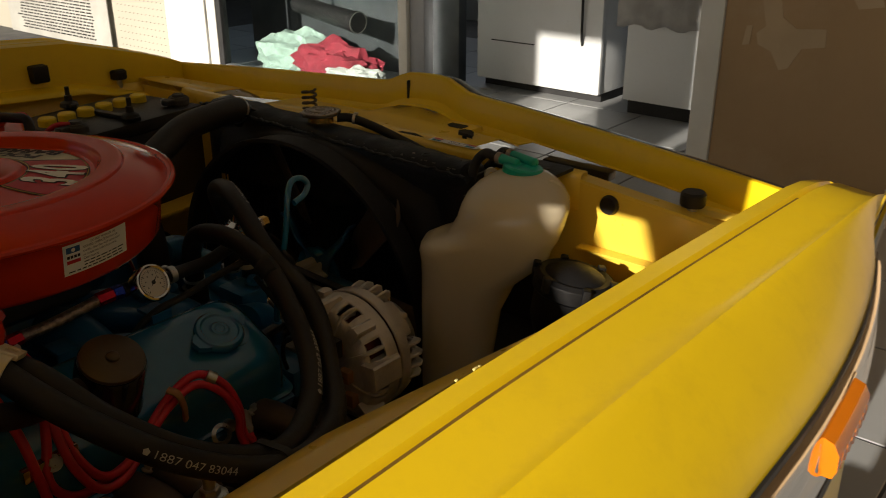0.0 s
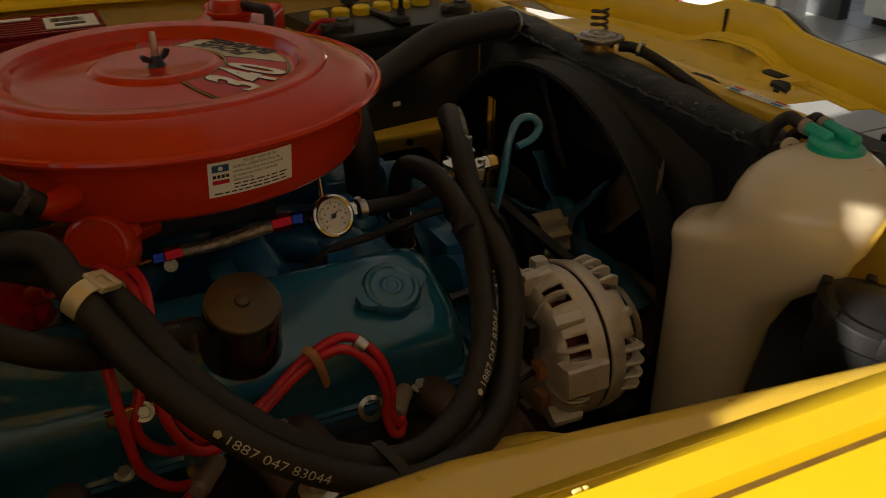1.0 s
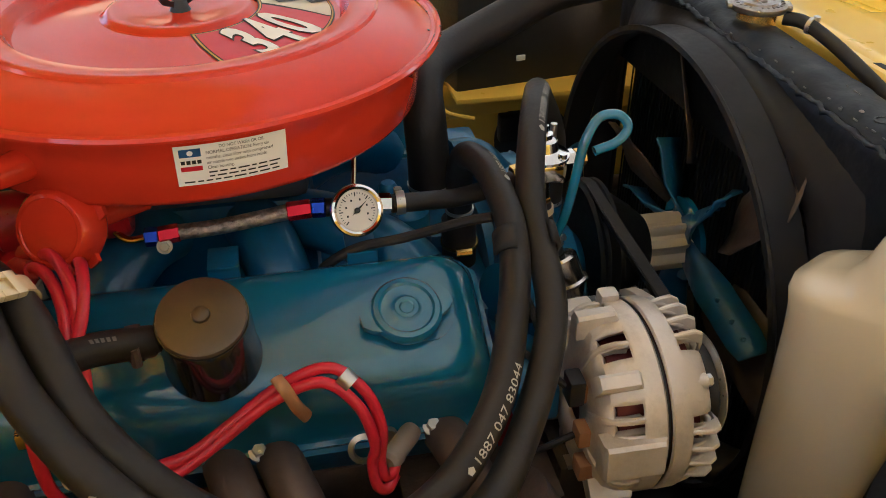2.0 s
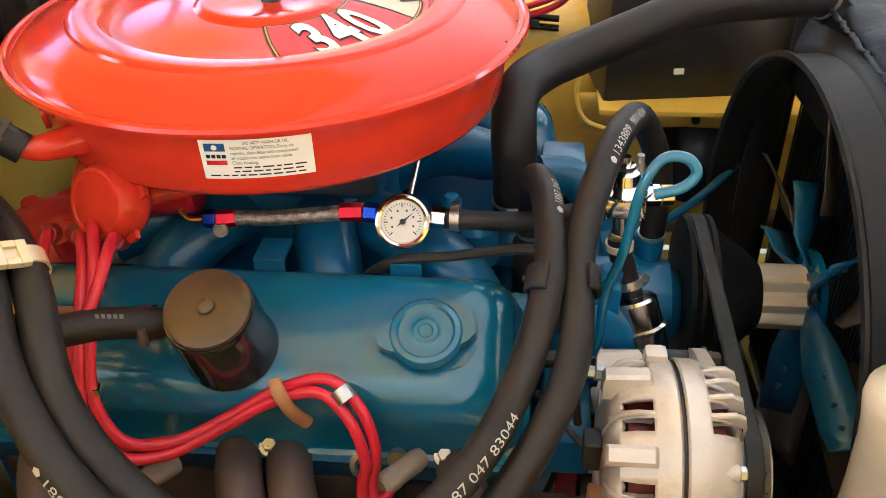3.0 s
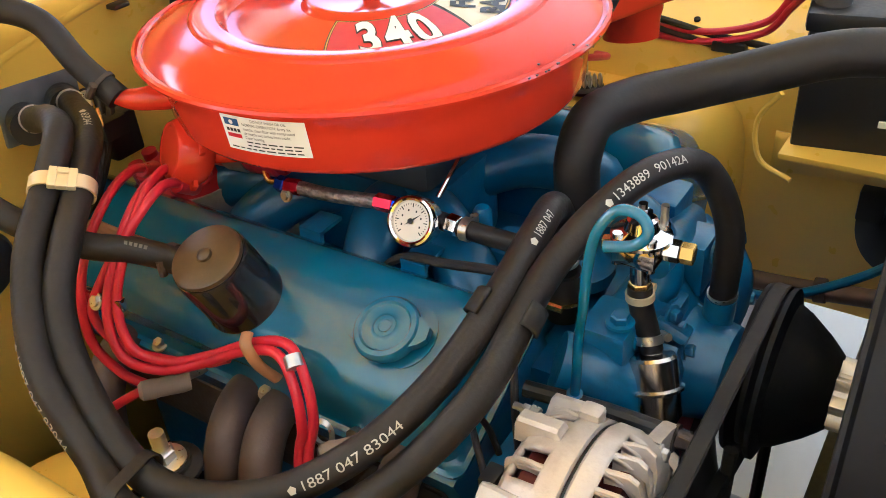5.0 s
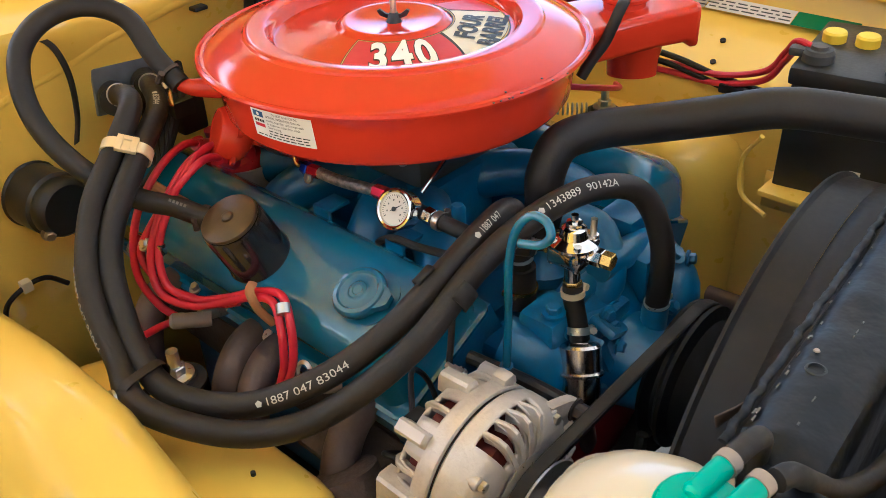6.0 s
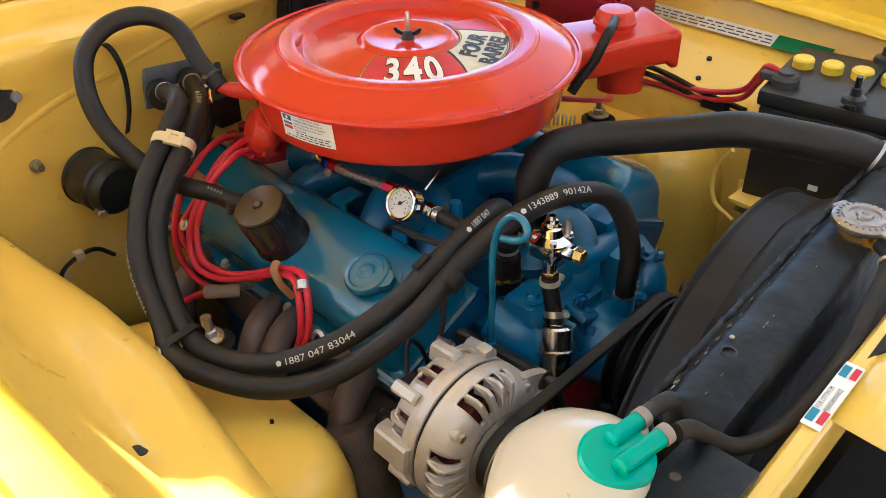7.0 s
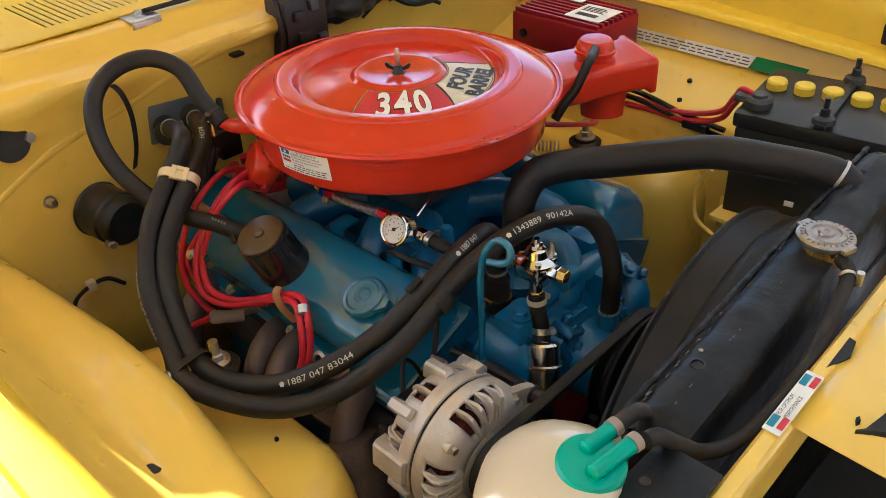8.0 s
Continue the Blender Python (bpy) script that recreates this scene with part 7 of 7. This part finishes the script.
# ---------- fuel regulator and filter ----------
rg = thing("fuel_regulator", (0.29, -0.085, 0.80), "chrome fuel pressure regulator with yellow brass unions", "regulator")
RP = V((0.281, -0.073, 0.815))
part("bowl", box(B(), RP + V((-0.017, -0.017, -0.012)), RP + V((0.017, 0.017, 0.006)), 0.004), CHROME, rg)
part("flange", lathe(B(), RP, (0, 0, 1), [(0.020, 0.006), (0.0225, 0.007), (0.0225, 0.0095), (0.0195, 0.0105), (0.013, 0.014), (0.011, 0.022), (0.008, 0.024)], 32), CHROME, rg)
part("adjuster", lathe(B(), RP + V((0, 0, 0.023)), (0, 0, 1), [(0.0075, 0), (0.0075, 0.005), (0.0035, 0.0055), (0.0035, 0.012), (0, 0.012)], 8), CHROME, rg)
for a in (45, 135, 225, 315):
    e = V((math.cos(radians(a)), math.sin(radians(a)), 0))
    part("screw", cyl(B(), RP + e * 0.0185 + V((0, 0, -0.012)), RP + e * 0.0185 + V((0, 0, 0.014)), 0.0036, seg=12), CHROME, rg)
part("union", hexfit(RP + V((0.017, 0.002, 0.0)), RP + V((0.029, 0.003, 0.0)), 0.0085), CHROME, rg)
part("union_plug", hexfit(RP + V((0.029, 0.003, 0.0)), RP + V((0.039, 0.004, 0.0)), 0.008), BRASS, rg, "yellow brass plug")
part("union", hexfit(RP + V((-0.028, -0.003, -0.006)), RP + V((-0.017, -0.001, -0.004)), 0.007), BRASS, rg)
part("outlet", cyl(B(), RP + V((0.001, 0.0, -0.032)), RP + V((0, 0, -0.012)), 0.0075, seg=16), CHROME, rg)
part("outlet_nut", hexfit(RP + V((0.001, 0.001, -0.040)), RP + V((0.001, 0, -0.032)), 0.0085), BRASS, rg)
part("mount_stud", cyl(B(), RP + V((0.012, 0.012, 0.006)), RP + V((0.012, 0.012, 0.03)), 0.003, seg=10), STEEL, rg)
ff = thing("fuel_filter", (0.312, -0.1, 0.66), "chrome canister fuel filter on a short rubber hose", "fuel filter")
FT, FB = V((0.297, -0.078, 0.722)), V((0.316, -0.099, 0.666))
fd = (FB - FT).normalized()
part("can", lathe(B(), FT, fd, [(0.008, -0.006), (0.009, 0.0), (0.0175, 0.0015), (0.0195, 0.004), (0.0195, 0.026), (0.0225, 0.0275), (0.0225, 0.0295), (0.0195, 0.031), (0.0185, 0.05), (0.013, 0.058), (0.006, 0.06), (0.006, 0.07)], 40), CHROME_DULL, ff)
part("hose", tube(B(), [RP + V((0.001, 0.001, -0.038)), (0.284, -0.073, 0.762), (0.291, -0.075, 0.740), FT - fd * 0.002], 0.0095, seg=16), RUBBER, ff)
part("clamp", clip_ring(B(), (0.2935, -0.076, 0.733), fd, 0.0098, 0.007), STEEL, ff)
part("clamp", clip_ring(B(), (0.2828, -0.0725, 0.769), (0.1, 0, -1), 0.0098, 0.006), GOLD, ff)
part("lower_hose", tube(B(), [FB - fd * 0.0, FB + V((0.01, 0.0, -0.03)), FB + V((-0.01, 0.03, -0.08))], 0.008, seg=12), RUBBER, ff)
bh = thing("bypass_hose", (0.213, -0.06, 0.72), "short black bypass hose with wire clamps", "hose")
part("hose", cyl(B(), (0.213, -0.058, 0.715), (0.212, -0.059, 0.76), 0.0155, seg=20), RUBBER, bh)
part("clamp", clip_ring(B(), (0.213, -0.058, 0.735), (0, 0, 1), 0.0156, 0.003), BRASS, bh)

# ---------- things on the firewall ----------
wmot = thing("blower_motor", (-0.25, -0.32, 0.78), "black cylindrical heater blower motor on the firewall", "motor")
part("can", lathe(B(), (-0.272, -0.306, 0.779), (1, 0.15, -0.05), [(0.0375, 0), (0.038, 0.002), (0.036, 0.004), (0.036, 0.040), (0.033, 0.044)], 40), BLACK, wmot)
part("end_cap", lathe(B(), (-0.229, -0.2995, 0.777), (1, 0.15, -0.05), [(0.033, 0), (0.034, 0.003), (0.032, 0.014), (0.028, 0.018), (0.012, 0.019), (0, 0.0195)], 36), BLACK_PL, wmot)
part("lug", bolt(B(), (-0.216, -0.322, 0.757), (1, -0.3, -0.2), 0.006, 0.008), STEEL, wmot)
stw = thing("firewall_stud", (-0.272, -0.361, 0.822), "dull steel stud and nut on the firewall", "stud")
part("stud", bolt(B(), (-0.272, -0.363, 0.815), (1, 0.05, 0.1), 0.0055, 0.014), STEEL, stw)
stw2 = thing("firewall_stud", (-0.272, -0.352, 0.905), "dull steel stud beside the firewall hole", "stud")
part("stud", bolt(B(), (-0.276, -0.363, 0.905), (1, 0.05, 0.1), 0.007, 0.012), STEEL, stw2)
strap = thing("rubber_strap", (-0.262, -0.25, 0.90), "flat dark grey rubber strap hanging on the firewall", "strap")
SP = spline([(-0.258, -0.262, 0.942), (-0.256, -0.252, 0.940), (-0.255, -0.243, 0.925), (-0.254, -0.238, 0.895), (-0.253, -0.242, 0.855), (-0.252, -0.252, 0.825)], 5)
part("strap", sheet(B(), [[p + V((0, -0.0032, -0.001)), p, p + V((0, 0.0032, 0.001))] for p in SP]), RUBBER_D, strap, thick=0.0016)
part("clip", tube(B(), [(-0.27, -0.27, 0.935), (-0.264, -0.262, 0.942), (-0.26, -0.25, 0.943)], 0.004, seg=8, n=3), BLACK_PL, strap)
wc2_ = thing("firewall_wire", (-0.25, -0.34, 0.68), "thin black wire with a metal clip low on the firewall", "wire")
part("wire", tube(B(), [(-0.255, -0.385, 0.655), (-0.252, -0.376, 0.677), (-0.25, -0.353, 0.689), (-0.25, -0.329, 0.688), (-0.248, -0.309, 0.67)], 0.003, seg=8), RUBBER, wc2_)
part("clip", box(B(), (-0.258, -0.358, 0.682), (-0.246, -0.346, 0.695), 0.002), GOLD, wc2_)
cl = thing("firewall_clip", (-0.262, -0.07, 0.928), "small black plastic clip in the firewall", "clip")
part("clip", box(B(), (-0.262, -0.078, 0.924), (-0.246, -0.060, 0.929), 0.002), BLACK_PL, cl)
wj = thing("cowl_bracket", (-0.31, -0.158, 0.96), "bare steel bracket with a thin black tube on the cowl", "bracket")
part("bracket", box(B(), (-0.352, -0.178, 0.9848), (-0.316, -0.135, 0.9872), 0.0008), STEEL, wj)
part("upstand", box(B(), (-0.318, -0.178, 0.976), (-0.3155, -0.135, 0.9846), 0.0008), STEEL, wj)
part("nut", bolt(B(), (-0.336, -0.157, 0.9872), (0, 0, 1), 0.006, 0.007), STEEL, wj)
part("rod", tube(B(), [(-0.336, -0.150, 0.991), (-0.331, -0.05, 0.992), (-0.331, 0.06, 0.992), (-0.335, 0.2, 0.990)], 0.0035, seg=8), RUBBER, wj)
mc = thing("fuse_block", (-0.27, 0.05, 0.93), "black taped fuse block and harness at the firewall", "fuse block")
bm = box(B(), (-0.275, 0.0, 0.885), (-0.225, 0.075, 0.985), 0.008)
part("box", bm, BLACK_PL, mc)
for k, (x, y, z, w) in enumerate(((-0.224, 0.012, 0.955, 0.016), (-0.224, 0.040, 0.965, 0.014), (-0.224, 0.018, 0.925, 0.02), (-0.224, 0.05, 0.915, 0.014))):
    part("fuse", box(B(), (x, y, z), (x + 0.008, y + w, z + 0.014), 0.002), (RUNG if k % 2 else BLACK_PL), mc)
part("silver_tab", box(B(), (-0.265, 0.012, 0.986), (-0.235, 0.030, 0.989), 0.001), STEEL, mc)
part("lead", tube(B(), [(-0.24, 0.07, 0.95), (-0.225, 0.09, 0.985), (-0.23, 0.115, 0.99), (-0.245, 0.14, 0.975)], 0.006, seg=10), RUBBER, mc)
part("lead", tube(B(), [(-0.235, 0.0, 0.90), (-0.232, -0.004, 0.95), (-0.245, 0.0, 0.99)], 0.004, seg=8), RUBBER, mc)
part("cover", box(B(), (-0.285, 0.02, 0.986), (-0.24, 0.065, 0.998), 0.003), RUNG, mc)
part("lever", tube(B(), [(-0.27, 0.06, 0.995), (-0.265, 0.075, 1.01), (-0.262, 0.095, 1.006)], 0.004, seg=8, n=4), BLACK, mc)
wrap = B()
bmesh.ops.create_icosphere(wrap, subdivisions=4, radius=1.0)
for v in wrap.verts:
    p = v.co.copy()
    p *= 1 + 0.25 * noise.noise(p * 2.5)
    v.co = V((-0.255 + p.x * 0.04, 0.125 + p.y * 0.06, 0.955 + p.z * 0.034))
part("taped_wrap", wrap, BLACK_PL, mc, "bundle wrapped in black tape")
harness = thing("wiring_harness", (-0.22, 0.25, 0.93), "tangled black wiring harness behind the air cleaner", "wire")
random.seed(21)
for k in range(9):
    y0 = 0.17 + 0.02 * k
    part("wire", tube(B(), [(-0.27 + random.uniform(-0.02, 0.02), y0 - 0.06, 0.94 + random.uniform(-0.03, 0.02)), (-0.25, y0, 0.955 + random.uniform(-0.025, 0.03)), (-0.22 + random.uniform(-0.03, 0.03), y0 + 0.06, 0.945 + random.uniform(-0.03, 0.03)), (-0.22, y0 + 0.11, 0.91 + random.uniform(-0.03, 0.02))], random.uniform(0.003, 0.006), seg=8), RUBBER, harness)
# clutter of wires and a brass clip under the heater pipes
cw = thing("wiring_harness", (-0.23, -0.14, 0.83), "dark dusty wires bundled on the firewall behind the distributor", "wire")
for k in range(6):
    q = 0.011 * k
    part("wire", tube(B(), [(-0.262, -0.105 - q, 0.868 - 0.3 * q), (-0.240, -0.118 - q, 0.858 - q), (-0.222, -0.135 - 0.9 * q, 0.838 - 0.8 * q), (-0.214 + 0.2 * q, -0.160 - 0.6 * q, 0.806 - 0.4 * q), (-0.215, -0.190 - 0.4 * q, 0.765)], 0.0046 - 0.0004 * (k % 3), seg=9), (RUBBER if k % 2 else RUBBER_D), cw)
part("connector", box(B(), (-0.240, -0.150, 0.825), (-0.212, -0.122, 0.845), 0.003), BLACK_PL, cw)
part("connector", box(B(), (-0.262, -0.13, 0.79), (-0.236, -0.095, 0.835), 0.004), BLACK, cw)
part("clip", tube(B(), [(-0.213, -0.150, 0.862), (-0.209, -0.153, 0.846), (-0.207, -0.160, 0.858)], 0.0022, seg=8, n=3), BRASS, cw, "bent brass clip")
# ignition box
ib = thing("ignition_box", (-0.1, 0.47, 0.83), "red finned aluminium ignition box with a white label", "ignition box")
part("case", box(B(), (-0.165, 0.415, 0.823), (0.006, 0.535, 0.878), 0.004), RED_BOX, ib)
for k in range(9):
    part("fin", box(B(), (-0.163, 0.4205 + 0.0132 * k, 0.878), (0.004, 0.4255 + 0.0132 * k, 0.8845), 0.0008), RED_BOX, ib)
part("label", box(B(), (-0.070, 0.432, 0.885), (-0.004, 0.500, 0.8865)), WHITE, ib, "white label with a black mark")
bm = B()
box(bm, (-0.058, 0.445, 0.8866), (-0.02, 0.457, 0.8872))
for k in range(4):
    box(bm, (-0.062, 0.468 + 0.006 * k, 0.8866), (-0.02 - 0.006 * (k % 2), 0.4698 + 0.006 * k, 0.8872))
part("label_print", bm, INK, ib)
part("side_label", box(B(), (-0.150, 0.498, 0.885), (-0.085, 0.512, 0.8865)), WHITE, ib)
part("stopper", cyl(B(), (-0.140, 0.4152, 0.846), (-0.140, 0.411, 0.846), 0.007, seg=16), BLACK_PL, ib)
# stickers on the far inner wing
stk = thing("inner_wing_sticker", (0.1, 0.575, 0.835), "long white and green paper sticker on the inner wing", "sticker")


def on_far(x, y):
    return V((x, 0.5815 - 0.0215 * (0.02 - y) / 0.02, 0.8355 - 0.009 * (0.02 - y) / 0.02 + 0.0012))


part("paper", patch(B(), 0.13, 0.024, on_far, 10, 3, -0.06, -0.008), CREAM, stk)
part("paper", patch(B(), 0.125, 0.024, on_far, 10, 3, 0.072, -0.008), WHITE, stk)
part("green_end", patch(B(), 0.085, 0.024, on_far, 8, 3, 0.198, -0.008), INK_G, stk, "green sticker end")
bm = B()
for k in range(3):
    x = -0.05
    random.seed(k)
    while x < 0.185:
        w = random.uniform(0.006, 0.02)
        patch(bm, w, 0.0022, lambda a, b: on_far(a, b) + V((0, -0.0003, 0.0004)), 2, 1, x, -0.004 + 0.006 * k)
        x += w + 0.004
part("print", bm, RUNG, stk)
# label on the crossbar
cbl = thing("crossbar_label", (0.604, -0.157, 0.869), "white parts label with blue and red blocks on the crossbar", "sticker")


def on_bar(x, y):
    return V((bar_x(-0.151 + x) + 0.0065 + y, -0.151 + x, CZ + 0.002))


part("paper", patch(B(), 0.084, 0.0145, on_bar, 4, 1, -0.042, -0.0046), WHITE, cbl)
lift_bar = lambda x, y: on_bar(x, y) + V((0, 0, 0.0005))
for x in (-0.037, 0.022):
    part("blue_block", patch(B(), 0.015, 0.0058, lift_bar, 1, 1, x, -0.0038), INK_T, cbl)
    part("red_block", patch(B(), 0.015, 0.0050, lift_bar, 1, 1, x + 0.001, 0.0040), INK_R, cbl)
bm = B()
write(bm, "FOR OPTIMUM", 0.0050, lambda x, y: on_bar(-0.021 + x, -0.001 - y) + V((0, 0, 0.0005)), stretch=0.85)
write(bm, "PERFORMANCE", 0.0050, lambda x, y: on_bar(-0.021 + x, 0.005 - y) + V((0, 0, 0.0005)), stretch=0.85)
part("print", bm, INK, cbl)
# shock absorber tops
for s, p, zt in ((-1, (0.023, -0.334), 0.693), (1, (0.03, 0.367), 0.715)):
    sk = thing("shock_mount", (p[0], p[1], zt), "threaded shock absorber stud with nut and rubber washer", "shock mount", "shock mounts")
    part("rubber", lathe(B(), (p[0], p[1], zt - 0.002), (0, 0, 1), [(0.026, 0), (0.026, 0.004), (0.019, 0.007), (0.018, 0.010), (0, 0.010)], 28), RUBBER_D, sk)
    part("washer", lathe(B(), (p[0], p[1], zt + 0.008), (0, 0, 1), [(0.016, 0), (0.016, 0.002), (0.008, 0.004)], 24), STEEL, sk)
    part("nut", lathe(B(), (p[0], p[1], zt + 0.010), (0, 0, 1), [(0.0095, 0), (0.0095, 0.009), (0.008, 0.010)], 6), STEEL, sk)
    part("stud", cyl(B(), (p[0], p[1], zt + 0.010), (p[0], p[1], zt + 0.037), 0.0058, seg=14), STEEL, sk)
# battery leads along the far inner wing
for k, (m_, dz) in enumerate(((RED_WIRE, 0.0), (RED_WIRE, -0.012), (RUBBER, -0.006), (RUBBER, 0.006))):
    bw = thing("battery_lead", (0.1, 0.42, 0.78), ("red" if m_ is RED_WIRE else "black") + " battery cable along the inner wing", "cable", "battery cables")
    if k < 2:
        P = [(0.302, 0.358, 0.873), (0.280, 0.366, 0.873 + dz), (0.262, 0.385, 0.85 + dz), (0.235, 0.40, 0.815 + dz), (0.17, 0.415, 0.79 + dz), (0.10, 0.425, 0.785 + dz), (0.02, 0.42, 0.785 + dz), (-0.08, 0.40, 0.80)]
    else:
        P = [(0.24, 0.415, 0.775 + dz), (0.17, 0.418, 0.780 + dz), (0.10, 0.422, 0.79 + dz), (0.03, 0.418, 0.795 + dz), (-0.06, 0.41, 0.80 + dz), (-0.15, 0.38, 0.82)]
    part("cable", tube(B(), P, 0.0042, seg=10), m_, bw)
cn = thing("wire_connector", (0.2, 0.41, 0.775), "black plastic connector on the battery wires", "connector")
part("body", box(B(), (0.175, 0.405, 0.770), (0.215, 0.42, 0.782), 0.003), BLACK_PL, cn)
hv = thing("thin_wire", (0.0, 0.31, 0.77), "thin red wire beneath the air cleaner", "wire")
part("line", tube(B(), [(0.08, 0.14, 0.845), (0.10, 0.22, 0.82), (0.09, 0.30, 0.79), (0.05, 0.36, 0.765)], 0.004, seg=8), RED_WIRE, hv)
vl = thing("vacuum_line", (0.3, 0.15, 0.62), "blue painted pipe running behind the shroud", "pipe")
part("pipe", tube(B(), [(0.27, 0.12, 0.66), (0.33, 0.17, 0.62), (0.40, 0.24, 0.62), (0.46, 0.28, 0.66)], 0.005, seg=10), BLUE, vl)
lh = thing("lower_radiator_hose", (0.36, -0.05, 0.5), "black lower radiator hose under the alternator", "hose")
part("hose", tube(B(), [(0.29, 0.06, 0.58), (0.33, -0.02, 0.53), (0.40, -0.12, 0.52), (0.48, -0.18, 0.5)], 0.022, seg=16), RUBBER, lh)
# bonnet rest spring and latch details on the header
sp_ = thing("latch_spring", (0.622, 0.175, 0.862), "dull brown coil spring of the bonnet latch", "spring")
hel = [(0.622 + 0.011 * math.cos(t * 0.9), 0.175 + 0.011 * math.sin(t * 0.9), 0.862 + 0.0013 * t) for t in range(28)]
part("coil", tube(B(), hel, 0.0022, seg=8, n=3), RUST, sp_)
part("washer", lathe(B(), (0.622, 0.175, 0.860), (0, 0, 1), [(0.014, 0), (0.014, 0.002), (0.006, 0.002)], 24), STEEL, sp_)
# dark strip on the header paints the shade in its latch slot
slot = part("latch_slot_shade", box(B(), (header_x(0.078) - 0.0050, 0.0758, 0.853), (header_x(0.078) + 0.0004, 0.0805, 0.902), 0.001), DARK, car)
for y, z in ((0.66, 0.87),):
    bs = thing("bonnet_bumper", (0.385, 0.62, 0.905), "black rubber bonnet stop on the other wing", "rubber stop")
    part("rubber", box(B(), (0.368, 0.590, 0.890), (0.398, 0.628, 0.920), 0.004), RUBBER, bs)
bs = thing("bonnet_bumper", (0.532, 0.60, 0.86), "small black rubber stop on a stud beside the battery", "rubber stop")
part("rubber", lathe(B(), (0.532, 0.600, 0.872), (0, 0, 1), [(0.013, 0), (0.015, 0.002), (0.015, 0.014), (0.012, 0.017), (0, 0.017)], 22), RUBBER, bs)
part("stud", cyl(B(), (0.532, 0.600, 0.835), (0.532, 0.600, 0.873), 0.005, seg=12), STEEL, bs)
hn2 = thing("horn", (0.42, 0.39, 0.56), "round black horn under the battery tray", "horn")
part("disc", lathe(B(), (0.425, 0.395, 0.595), (-0.25, -0.85, 0.35), [(0.02, -0.03), (0.050, -0.012), (0.056, 0), (0.056, 0.006), (0.045, 0.012), (0.015, 0.016), (0, 0.018)], 36), BLACK, hn2)
part("bracket", box(B(), (0.37, 0.375, 0.605), (0.40, 0.395, 0.645), 0.004), BLACK, hn2)
rod = thing("steering_rod", (0.4, 0.3, 0.55), "dull brown steering rod low beside the engine", "rod")
part("rod", tube(B(), [(0.25, 0.30, 0.540), (0.334, 0.30, 0.546), (0.453, 0.30, 0.562), (0.56, 0.30, 0.57)], 0.011, seg=14), HEADER, rod)
for x in (0.36, 0.43):
    part("clamp", cyl(B(), (x - 0.006, 0.30, 0.5495), (x + 0.006, 0.30, 0.5515), 0.0145, seg=18), RUST, rod)

# ---------- floor tiles ----------
TILE = 0.485
tm = box(B(), (0.004, 0.004, -0.006), (TILE - 0.004, TILE - 0.004, 0.0), 0.002, seg=1)
finish(tm)
tile_mesh = bpy.data.meshes.new("tile")
tm.to_mesh(tile_mesh)
tm.free()
tile_mesh.materials.append(CONC)
for i in range(-4, 11):
    for j in range(-7, 10):
        o = new("tile", tile_mesh)
        o.location = (0.16 + i * TILE, 0.795 + j * TILE, 0)
        o.parent = floor_slab
